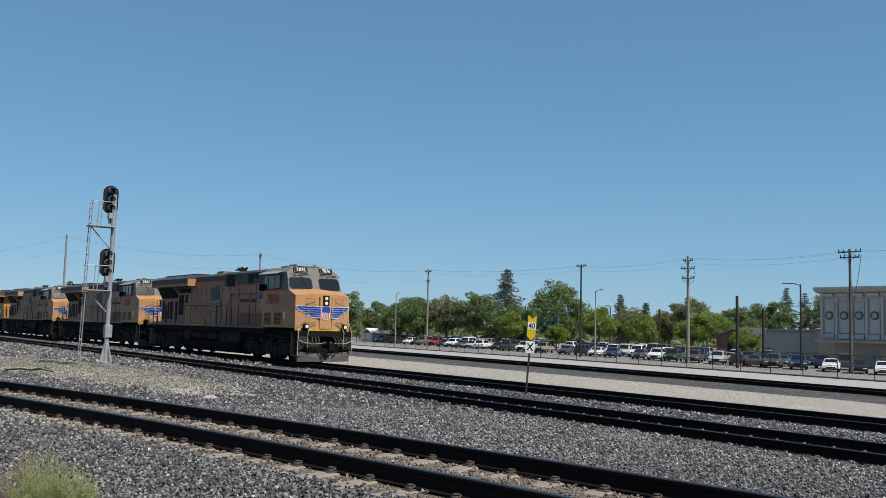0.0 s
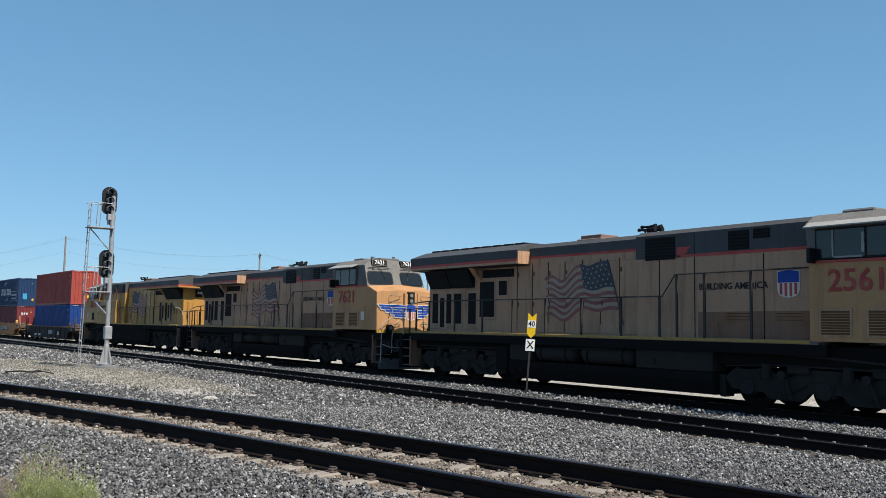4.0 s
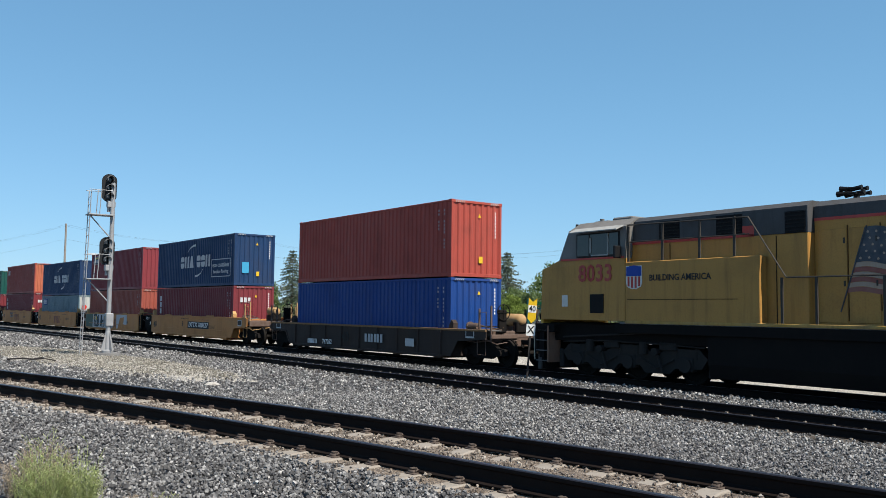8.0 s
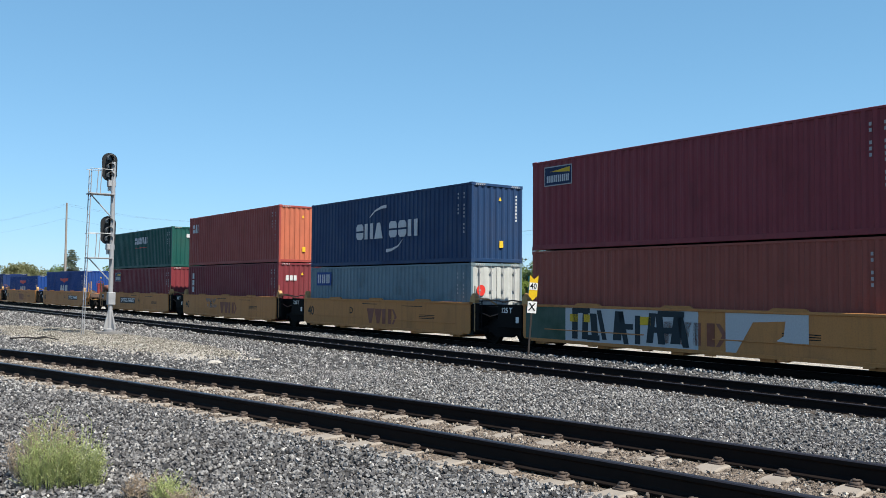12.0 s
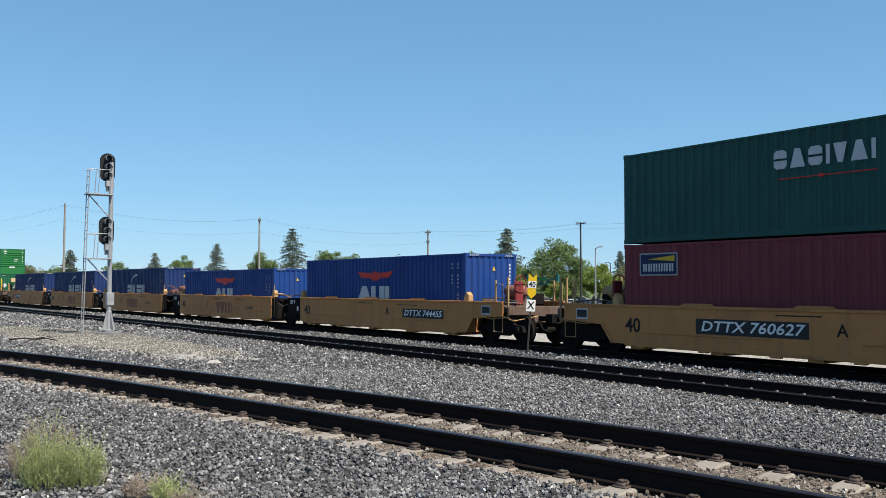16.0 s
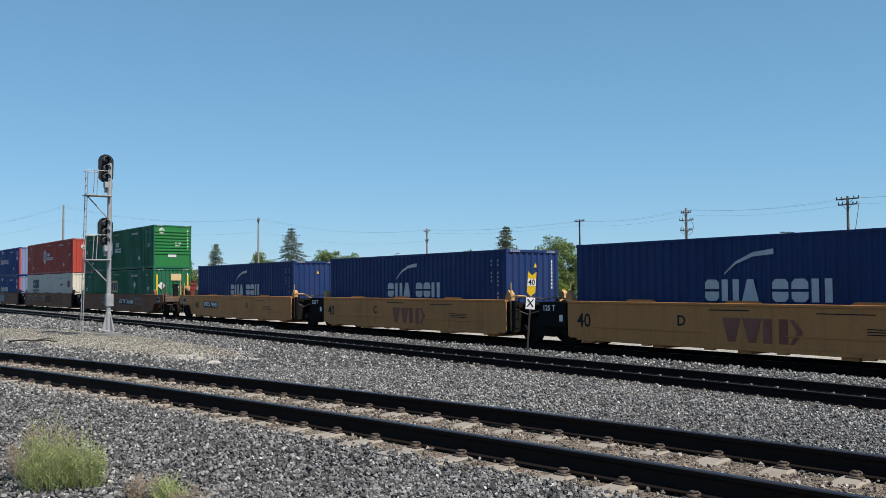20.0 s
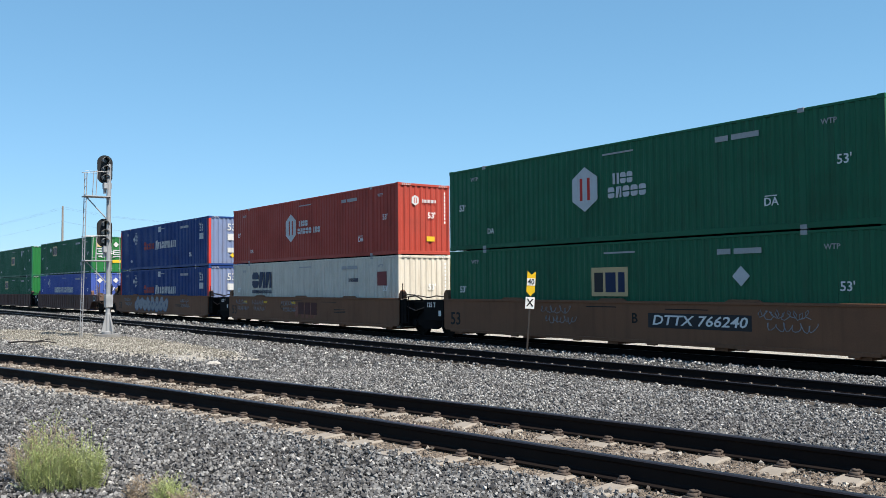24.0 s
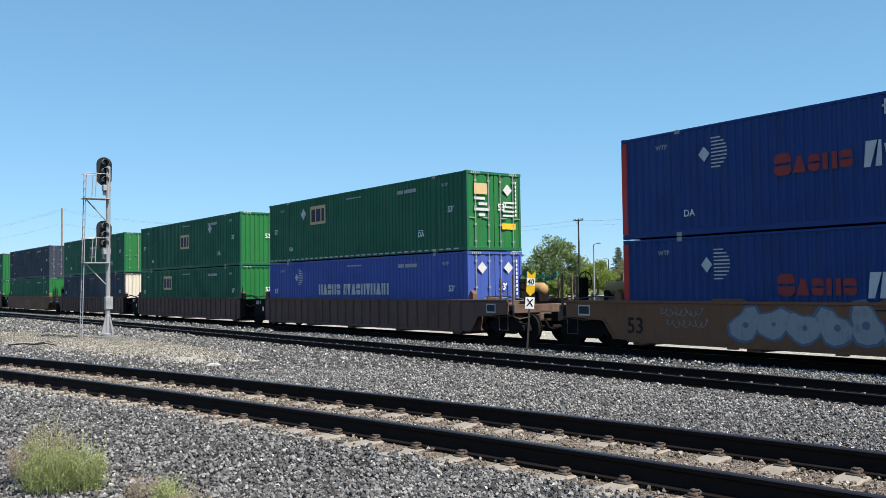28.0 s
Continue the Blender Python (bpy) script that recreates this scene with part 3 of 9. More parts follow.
# front corner at 14 s, length, (lower: height, paints, end), (upper: height, paints, end)
LOADS = [
    (50.5, 40, (H9, BLUE, None, "pressed", "blue corrugated container in the well"), (H9, RUST_RED, None, "pressed", "rust-red corrugated container stacked on a blue one")),
    (30.72, 40, (H9, MAROON, None, "pressed", "maroon corrugated container with white letter blocks"), (H9, NAVY, None, "pressed", "navy container with white lettering on a maroon one")),
    (15.45, 40, (H9, ORANGE_BROWN, None, "pressed", "orange-brown corrugated container in a painted well"), (H9, DEEP_RED, None, "pressed", "deep red container stacked on an orange-brown one")),
    (0, 40, (H8, GREY_BLUE, PALE_GREY, "doors", "weathered grey-blue container with pale grey doors"), (H9, NAVY, None, "pressed", "navy container with white lettering on a grey-blue one")),
    (-15.6, 40, (H9, MAROON, None, "pressed", "maroon container below a faded orange one"), (H9, ORANGE_RED, ORANGE_SUNLIT, "pressed", "faded orange-red container stacked on a maroon one")),
    (-30.82, 40, (H9, MAROON, None, "pressed", "maroon container below a dark green one"), (H8, GREEN, None, "pressed", "dark green container with white lettering")),
    (-50.6, 40, (H9, BLUE, None, "pressed", "blue container with a red emblem in a yellow well"), None),
    (-66.3, 40, (H8, BLUE, None, "pressed", "low blue container with a red emblem in a yellow well"), None),
    (-82.1, 40, (H9, NAVY_BRIGHT, None, "pressed", "sea-blue container with white lettering in a yellow well"), None),
    (-97.65, 40, (H9, NAVY_BRIGHT, None, "pressed", "sea-blue container with white lettering in a yellow well"), None),
    (-113.45, 40, (H9, NAVY_BRIGHT, None, "pressed", "sea-blue container with white lettering in a yellow well"), None),
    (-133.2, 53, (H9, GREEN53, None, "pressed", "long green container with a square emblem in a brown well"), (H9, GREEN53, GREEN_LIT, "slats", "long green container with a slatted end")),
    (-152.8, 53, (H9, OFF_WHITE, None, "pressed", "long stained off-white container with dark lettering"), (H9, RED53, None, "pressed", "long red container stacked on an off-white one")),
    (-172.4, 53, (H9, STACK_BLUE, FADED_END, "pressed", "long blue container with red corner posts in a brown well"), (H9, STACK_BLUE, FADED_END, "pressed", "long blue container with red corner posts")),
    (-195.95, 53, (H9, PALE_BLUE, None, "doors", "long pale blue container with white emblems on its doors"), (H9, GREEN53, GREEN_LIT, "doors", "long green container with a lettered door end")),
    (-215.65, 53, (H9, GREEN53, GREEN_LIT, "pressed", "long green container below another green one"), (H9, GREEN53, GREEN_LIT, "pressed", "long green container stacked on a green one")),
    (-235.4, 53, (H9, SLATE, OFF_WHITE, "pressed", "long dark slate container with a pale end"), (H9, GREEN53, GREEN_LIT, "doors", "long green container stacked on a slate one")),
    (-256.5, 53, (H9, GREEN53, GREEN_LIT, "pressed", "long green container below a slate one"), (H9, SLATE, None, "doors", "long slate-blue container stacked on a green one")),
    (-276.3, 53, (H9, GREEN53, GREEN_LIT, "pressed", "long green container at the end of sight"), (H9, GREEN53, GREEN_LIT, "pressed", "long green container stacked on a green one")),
]
STACK = []     # (lower, upper) things, in train order
for front, feet, low, up in LOADS:
    length, width = (12.192, 2.438) if feet == 40 else (16.154, 2.591)
    s, z, pair = front - length / 2, DECK, []
    for spec in (low, up):
        if spec is None:
            pair.append(None)
            continue
        h, body, endm, end, label = spec
        trim = POST_RED if body is STACK_BLUE else None
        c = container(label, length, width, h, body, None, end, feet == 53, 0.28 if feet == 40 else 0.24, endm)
        rolls(c, s, length / 2 + 1.6, pose(0, 0, z))
        if trim:
            g = Geo()
            for sy in (-1, 1):
                for sx in (-1, 1):
                    y0, y1 = sorted((sy * (width / 2 + 0.003), sy * (width / 2 - 0.14)))
                    x0, x1 = sorted((sx * (length / 2 + 0.003), sx * (length / 2 - 0.2)))
                    part("corner_post", Geo().box(x0, x1, y0, y1, 0.13, h - 0.13, 0.008), trim, c)
        pair.append(c)
        z += h + 0.018
    STACK.append(pair)

# ================= running gear =================
WHEELSETS = {}     # (place along the truck, radius): wheelsets that turn alike


def wheel_profile(r, y, s):
    return [(0.08, y - s * 0.02), (r * 0.42, y - s * 0.03), (r * 0.5, y), (r * 0.8, y + s * 0.01), (r * 0.84, y - s * 0.035), (r, y - s * 0.03), (r * 0.985, y + s * 0.075), (r + 0.028, y + s * 0.08),
            (r + 0.028, y + s * 0.105), (r * 0.84, y + s * 0.105), (r * 0.8, y + s * 0.06), (0.12, y + s * 0.12), (0.08, y + s * 0.12)]


def wheelset(truck, along, r):
    key = (along, r)
    if key not in WHEELSETS:
        g = Geo()
        for s in (-1, 1):
            g.lathe([(a, -s * 0 + b) for a, b in wheel_profile(r, s * 0.78, -s)], 0, 0, "y", 28)
        g.cyl(0, 0, 0, 0.085, -1.02, 1.02, "y", 12)
        for k in range(3):     # bolts, so that the turn shows
            for s in (-1, 1):
                a = 2 * math.pi * k / 3
                g.cyl(0.12 * math.cos(a), 0, 0.12 * math.sin(a), 0.02, s * 1.0, s * 1.05, "y", 6)
        WHEELSETS[key] = [g.mesh("wheelset", [WHEEL_STEEL])]
    ob = part("wheelset", WHEELSETS[key][0], None, truck, at=pose(along, 0, r))
    WHEELSETS[key].append(ob)
    return ob


def two_axle_truck(car, x, mat, r=0.48):
    """A freight truck: cast side frames, bolster, springs and two wheelsets."""
    g = Geo()
    for s in (-1, 1):
        y0, y1 = sorted((s * 0.93, s * 1.07))
        out = [(-1.2, 0.42), (-1.12, 0.62), (-0.75, 0.66), (-0.42, 0.86), (0.42, 0.86), (0.75, 0.66), (1.12, 0.62), (1.2, 0.42), (0.98, 0.36), (0.7, 0.42), (0.42, 0.28), (-0.42, 0.28), (-0.7, 0.42), (-0.98, 0.36)]
        g.prism(out, y0, y1, "y")
        for dx in (-0.9, 0.9):
            g.cyl(dx, 0, 0.48, 0.12, s * 1.05, s * 1.15, "y", 10)
            g.box(dx - 0.14, dx + 0.14, min(s * 0.9, s * 1.09), max(s * 0.9, s * 1.09), 0.36, 0.6, 0.02)
        for dx in (-0.2, 0, 0.2):
            for k in range(4):
                g.cyl(dx, s * 1.0, 0, 0.075, 0.33 + k * 0.08, 0.37 + k * 0.08, "z", 10)
    g.box(-0.22, 0.22, -1.05, 1.05, 0.62, 0.84, 0.04)
    g.box(-1.15, 1.15, -0.1, 0.1, 0.5, 0.62, 0.02)
    t = part("truck", g, mat, car, at=pose(x, 0, 0))
    for a in (-0.9, 0.9):
        wheelset(t, a, r)
    return t


def three_axle_truck(car, x, mat, turned=0, r=0.53):
    g = Geo()
    for s in (-1, 1):
        y0, y1 = sorted((s * 1.0, s * 1.16))
        out = [(-2.75, 0.72), (-2.5, 0.95), (-1.5, 0.98), (-1.1, 0.8), (-0.9, 0.8), (-0.5, 1.02), (0.5, 1.02), (0.9, 0.8), (1.1, 0.8), (1.5, 0.98), (2.5, 0.95), (2.75, 0.72), (2.55, 0.45), (1.65, 0.42), (1.45, 0.26), (0.6, 0.26), (0.4, 0.46), (-0.4, 0.46), (-0.6, 0.26), (-1.45, 0.26), (-1.65, 0.42), (-2.55, 0.45)]
        g.prism(out, y0, y1, "y")
        for dx in (-2.05, 0, 2.05):
            g.cyl(dx, 0, 0.53, 0.2, s * 1.1, s * 1.24, "y", 14)
            g.box(dx - 0.24, dx + 0.24, min(s * 0.98, s * 1.2), max(s * 0.98, s * 1.2), 0.36, 0.74, 0.03)
            for e in (-0.33, 0.33):
                for k in range(4):
                    g.cyl(dx + e, s * 1.1, 0, 0.085, 0.72 + k * 0.075, 0.765 + k * 0.075, "z", 10)
        for dx in (-1.05, 1.05):
            g.cyl(dx, 0, 0.86, 0.11, s * 1.12, s * 1.32, "y", 12)
            g.tube([(dx - 0.6, s * 1.2, 0.66), (dx, s * 1.22, 0.4), (dx + 0.6, s * 1.2, 0.66)], 0.025, 6)
            g.tube([(dx, s * 1.24, 0.95), (dx + 0.25, s * 1.26, 0.3)], 0.035, 6)
            g.cyl(dx - 0.45, s * 1.22, 0, 0.12, 0.78, 1.12, "z", 12)
            g.box(dx + 0.1, dx + 0.7, min(s * 1.1, s * 1.24), max(s * 1.1, s * 1.24), 0.9, 1.12, 0.03)
        for dx in (-2.85, 2.85):
            g.box(dx - 0.1, dx + 0.1, min(s * 0.75, s * 1.15), max(s * 0.75, s * 1.15), 0.22, 0.8, 0.03)
        g.tube([(-2.7, s * 1.2, 1.02), (-1.0, s * 1.25, 1.1), (1.0, s * 1.25, 1.08), (2.7, s * 1.2, 1.02)], 0.022, 6)
    g.box(-2.4, 2.4, -0.9, 0.9, 0.62, 0.95, 0.05)
    t = part("truck", g, mat, car, at=pose(x, 0, 0, 0, 0, turned))
    for a in (-2.05, 0.0, 2.05):
        wheelset(t, a, r)
    return t


def coupler(car, x, s, mat):
    g = Geo().box(min(x - s * 0.9, x), max(x - s * 0.9, x), -0.08, 0.08, 0.78, 0.95, 0.02)
    x0, x1 = sorted((x - s * 0.05, x + s * 0.22))
    g.prism([(x0, -0.17), (x1, -0.13), (x1 + s * 0.02, 0.02), (x1 - s * 0.1, 0.05), (x1 - s * 0.08, 0.17), (x0, 0.15)], 0.72, 1.02, "z")
    g.tube([(x - s * 0.3, -0.25, 0.8), (x - s * 0.05, -0.28, 0.5), (x + s * 0.2, -0.2, 0.42), (x + s * 0.35, -0.1, 0.5)], 0.03, 6)
    return part("coupler", g, mat, car)


# ================= locomotives =================
YELLOW = weathered("armour_yellow", (0.41, 0.207, 0.112), 0.55, 0, (0.14, 0.070, 0.048), 0.8, 0.85, 0.5, 0.1, 0.03)
FADED_YELLOW = weathered("faded_armour_yellow", (0.47, 0.275, 0.165), 0.6, 0, (0.2, 0.105, 0.065), 0.8, 0.9, 0.5, 0.1, 0.05)
NOSE_YELLOW = weathered("nose_yellow", (0.47, 0.25, 0.108), 0.5, 0, (0.2, 0.10, 0.055), 0.6, 0.6, 0.6, 0.1, 0.03)
PRIMER = weathered("rust_patch", (0.25, 0.115, 0.06), 0.75, 0, (0.09, 0.045, 0.03), 0.7, 0.6, 1.2, 0.2)
EXHAUST_RUST = weathered("exhaust_rust", (0.20, 0.12, 0.09), 0.85, 0, (0.05, 0.035, 0.03), 0.7, 0.4, 2.0)
YELLOW_CLEAN = weathered("bright_yellow", (0.43, 0.22, 0.05), 0.42, 0, (0.14, 0.07, 0.028), 0.55, 0.55, 0.5, 0.1, 0.02)
GREY_TOP = weathered("harbour_grey", (0.062, 0.064, 0.068), 0.6, 0, (0.03, 0.026, 0.022), 0.75, 0.5, 0.6, 0.15, 0.03)
RED_LINE = weathered("red_line", (0.50, 0.035, 0.025), 0.5, 0, (0.12, 0.05, 0.03), 0.5, 0.3)
FADED_RED = weathered("faded_red", (0.26, 0.075, 0.06), 0.6, 0, (0.24, 0.13, 0.075), 0.6, 0.4, 2.0)
FADED_PALE = weathered("faded_pale", (0.40, 0.30, 0.22), 0.6, 0, (0.25, 0.15, 0.085), 0.7, 0.4, 2.0)
FLAG_BLUE = weathered("faded_blue", (0.028, 0.042, 0.062), 0.6, 0, (0.1, 0.08, 0.06), 0.5, 0.3, 2.0)
WING_BLUE = plain("wing_blue", (0.02, 0.065, 0.33), 0.5)
EMBLEM_WHITE = plain("emblem_white", (0.65, 0.62, 0.56), 0.5)
STEP_YELLOW = weathered("sill_yellow", (0.30, 0.17, 0.07), 0.7, 0, (0.07, 0.045, 0.03), 0.9, 0.8, 1.0)
SILL_BRIGHT = weathered("sill_bright_yellow", (0.46, 0.27, 0.05), 0.6, 0, (0.10, 0.06, 0.03), 0.7, 0.7, 1.0)
NOSE_SILL = weathered("nose_sill_yellow", (0.62, 0.36, 0.03), 0.6, 0, (0.2, 0.12, 0.03), 0.5, 0.4, 1.0)
RAILING = plain("dark_railing", (0.05, 0.045, 0.04), 0.6)
SCREEN = plain("radiator_screen", (0.012, 0.012, 0.013), 0.8)
LAMP_ON = plain("lit_lamp", (0.5, 0.46, 0.38), 0.2, 0, 0.5)
LAMP_OFF = plain("dark_lamp", (0.25, 0.24, 0.22), 0.15, 0.5)
GLASS, _t, _p = material("dark_glass", (0.012, 0.016, 0.018), 0.12)
_p.inputs["Specular IOR Level"].default_value = 0.5
DUSTY_ROOF = weathered("dusty_roof", (0.17, 0.163, 0.153), 0.7, 0, (0.05, 0.045, 0.04), 0.7, 0.5, 0.8, 0.15, 0.03)
NUMBER_RED = weathered("number_red", (0.42, 0.035, 0.03), 0.6, 0, (0.25, 0.1, 0.05), 0.5, 0.3, 2.0)
VENT_BROWN = plain("vent_brown", (0.12, 0.062, 0.022), 0.7)
PALE_AWNING = weathered("pale_awning", (0.34, 0.34, 0.32), 0.6)
DUSTY_STEEL = weathered("dusty_steel", (0.17, 0.155, 0.135), 0.8, 0.2, (0.06, 0.045, 0.035), 0.6, 0.4, 2.0)
TANK_BLACK = weathered("dusty_black", (0.026, 0.024, 0.023), 0.75, 0, (0.04, 0.032, 0.026), 0.6, 0.5, 1.5, fade=0.01, gloss=0.08)
CREAM_RAIL = plain("cream_handrail", (0.42, 0.37, 0.29), 0.5)
HOSE_GREY = plain("grey_hose", (0.06, 0.058, 0.055), 0.7)
PLOW_GREY = weathered("plow_grey", (0.085, 0.08, 0.075), 0.8, 0, (0.04, 0.03, 0.025), 0.7, 0.5, 2.0, fade=0.02)
TREAD = plain("grey_tread", (0.14, 0.14, 0.14), 0.8)


def on_side(x, y, z, s):
    """A pose for flat work on a side wall: s = -1 for the side at -y."""
    return pose(x, s * y, z, 0, 0, 0 if s < 0 else 180)


def flag(lo, s, x0, y, z0, wide, high):
    """A waving flag in faded stripes on a hood's side, its staff leaning; it flies away from the cab."""
    def wavy(u, v):
        swing = (0.085 * math.sin(u * 15.0 + 0.6) + 0.06 * math.sin(u * 6.2)) * high * min(1.0, 0.25 + u)
        drop = 0.17 * high * max(0.0, u - 0.42) ** 0.6 if u > 0.42 else 0.0
        return x0 + 0.48 * (1 - v) * (1 - u) - u * wide + 0.10 * math.sin(v * 17 + u * 5) * u * u, z0 + v * high * (1 - 0.16 * u) + swing - drop

    def strip(v0, v1, u0, u1, mat, name, push):
        g = Geo()
        n = 26
        for i in range(n + 1):
            u = u0 + (u1 - u0) * i / n
            for v in (v0, v1):
                x, z = wavy(u, v)
                g.v.append((x, s * (y + push), z))
        for i in range(n):
            g.f.append((2 * i, 2 * i + 2, 2 * i + 3, 2 * i + 1))
            g.m.append(0)
        return part(name, g, mat, lo)
    for k in range(13):
        strip(k / 13 + 0.002, (k + 1) / 13 - 0.002, 0.0, 1.0 - 0.05 * (k * 5 % 3), FADED_RED if k % 2 == 0 else FADED_PALE, "flag_stripe", 0.004)
    strip(6 / 13, 1.0, 0.0, 0.42, FLAG_BLUE, "flag_canton", 0.008)
    g = Geo()
    for i in range(6):
        for j in range(5):
            x, z = wavy(0.04 + i * 0.067 + 0.03 * (j % 2), 0.52 + j * 0.1)
            g.prism([(x + 0.032 * math.sin(2.5133 * k), z + 0.032 * math.cos(2.5133 * k)) for k in (0, 3, 1, 4, 2)], s * (y + 0.011), s * (y + 0.013), "y")
    part("flag_stars", g, FADED_PALE, lo)
    part("flag_pole", Geo().tube([(x0 - 0.05, s * (y + 0.01), z0 + high * 1.04), (x0 + 0.6, s * (y + 0.01), z0 - high * 0.27)], 0.016, 6), FLAG_BLUE, lo)


def shield(lo, at, w, h, wings=0.0):
    """A plain emblem: a striped shield under a blue head, with or without wings."""
    out = [(-w / 2, h * 0.5), (w / 2, h * 0.5), (w * 0.5, -h * 0.22), (w * 0.42, -h * 0.4), (w * 0.2, -h * 0.48), (0, -h * 0.5), (-w * 0.2, -h * 0.48), (-w * 0.42, -h * 0.4), (-w * 0.5, -h * 0.22)]
    g = Geo().prism(out, 0, -0.006, "y")
    em = part("emblem", g, EMBLEM_WHITE, lo, "striped shield emblem", at)
    part("emblem_head", Geo().prism([(-w * 0.47, h * 0.06), (w * 0.47, h * 0.06), (w * 0.47, h * 0.46), (0, h * 0.52), (-w * 0.47, h * 0.46)], -0.007, -0.011, "y"), WING_BLUE, em)
    for k in range(4):
        x = (-0.33 + k * 0.22) * w
        part("emblem_stripe", Geo().box(x - w * 0.06, x + w * 0.06, -0.011, -0.007, -h * (0.45 if abs(x) < w * 0.2 else 0.38), h * 0.04), RED_LINE, em)
    for s in ((-1, 1) if wings else ()):
        edge, g = Geo(), Geo()
        for k in range(5):
            z = h * (0.46 - 0.16 * k)
            ln = wings * (0.98, 0.9, 0.68, 0.46, 0.26)[k]
            deep = h * 0.13
            edge.prism([(-s * 0.25, z + 0.02), (s * (ln + 0.03), z + 0.045), (s * ln * 0.93, z - deep - 0.02), (-s * 0.25, z - deep - 0.035)], -0.001, -0.006, "y")
            g.prism([(-s * 0.22, z - 0.004), (s * ln * 0.97, z + 0.018), (s * ln * 0.9, z - deep * 0.78), (-s * 0.22, z - deep * 0.86)], -0.008, -0.012, "y")
        edge.add(g.v, g.f, 1)
        part("emblem_wing", edge, [EMBLEM_WHITE, WING_BLUE], em, "blue wing edged in white", pose(s * 0.52, 0.02, 0, 0, 0, s * 16.8))
    return em


def handrail(lo, pts, posts, mat, foot=1.6, r=0.022):
    ob = part("handrail", Geo().tube(pts, r, 6), mat, lo)
    for x, y, z in posts:
        part("post", Geo().box(x - 0.03, x + 0.03, y - 0.022, y + 0.022, foot, z), mat, ob)


def locomotive(number, yellow, lit, label, turned=0):
    """A six-axle diesel; x runs to the cab's nose, its origin stands on the rail under its middle."""
    lo = thing("locomotive", label, "locomotive", "locomotives of the train")
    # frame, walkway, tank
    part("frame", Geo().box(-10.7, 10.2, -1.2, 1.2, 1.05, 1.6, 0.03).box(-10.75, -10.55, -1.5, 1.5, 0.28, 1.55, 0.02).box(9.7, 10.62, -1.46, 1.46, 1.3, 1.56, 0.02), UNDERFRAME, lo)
    g = Geo()
    for s in (-1, 1):
        y0, y1 = sorted((s * 0.7, s * 1.5))
        g.box(-9.95, 6.9, y0, y1, 1.60, 1.67, 0.01)
    part("walkway", g, TREAD, lo)
    for s in (-1, 1):
        y0, y1 = sorted((s * 1.46, s * 1.515))
        part("side_sill", Geo().box(-9.95, 6.7, y0, y1, 1.63, 1.71, 0.01), STEP_YELLOW if yellow is YELLOW else SILL_BRIGHT, lo)
        part("sill_edge", Geo().box(-9.95, 7.1, s * 1.48 - 0.02, s * 1.48 + 0.02, 1.36, 1.625, 0.005), UNDERFRAME, lo)
    tank = Geo().prism([(-1.42, 0.62), (-1.3, 0.26), (1.3, 0.26), (1.42, 0.62), (1.42, 1.42), (0.6, 1.42), (0.6, 0.82), (-1.42, 0.82)], -4.2, 3.9, "x")
    part("fuel_tank", tank, UNDERFRAME, lo)
    part("tank_cap", Geo().cyl(1.9, 0, 1.05, 0.1, -1.44, -1.3, "y", 12), TANK_BLACK, lo)
    part("tank_gauge", Geo().cyl(-3.6, 0, 0.55, 0.05, -1.44, -1.3, "y", 8), TANK_BLACK, lo)
    for x0, x1 in ((-3.0, -1.2), (-0.95, 1.15)):
        part("air_reservoir", Geo().lathe([(0.05, x0), (0.2, x0 + 0.05), (0.27, x0 + 0.16), (0.27, x1 - 0.16), (0.2, x1 - 0.05), (0.05, x1)], -1.14, 1.12, "x", 18), TANK_BLACK, lo, smooth=True)
        for x in (x0 + 0.35, x1 - 0.35):
            part("tank_strap", Geo().cyl(0, -1.14, 1.12, 0.285, x - 0.03, x + 0.03, "x", 18), UNDERFRAME, lo)
    for x0, x1 in ((-4.2, -3.1), (1.3, 3.9)):
        part("equipment_box", Geo().box(x0, x1, -1.4, -0.6, 0.83, 1.42, 0.03), TANK_BLACK, lo)
    for s in (-1, 1):
        y0, y1 = sorted((s * 0.9, s * 1.42))
        part("equipment_box", Geo().box(-4.9, -4.3, y0, y1, 0.5, 1.3, 0.03), UNDERFRAME, lo)
        part("air_pipe", Geo().tube([(-9.5, s * 1.3, 1.16), (-4.2, s * 1.3, 1.18), (3.9, s * 1.38, 1.5), (9.4, s * 1.34, 1.17)], 0.03, 6), TANK_BLACK, lo)
    for x in (-6.85, 6.85):
        three_axle_truck(lo, x, TANK_BLACK, turned)
    for s in (-1, 1):
        coupler(lo, s * 11.05, s, UNDERFRAME)
    # hood in yellow, roof in grey
    part("engine_hood", Geo().box(-9.4, 1.14, -0.96, 0.96, 1.65, 4.2, 0.02), yellow, lo)
    part("hood_roof", Geo().prism([(-0.965, 4.2), (0.965, 4.2), (0.965, 4.52), (0.75, 4.66), (-0.75, 4.66), (-0.965, 4.52)], -3.7, 1.14, "x"), GREY_TOP, lo)
    part("equipment_cabinet", Geo().box(1.15, 6.9, -1.2, 1.2, 1.65, 3.9, 0.02), yellow, lo)
    part("cabinet_roof", Geo().prism([(-1.21, 3.9), (1.21, 3.9), (1.21, 4.54), (1.0, 4.67), (-1.0, 4.67), (-1.21, 4.54)], 1.15, 6.9, "x"), GREY_TOP, lo)
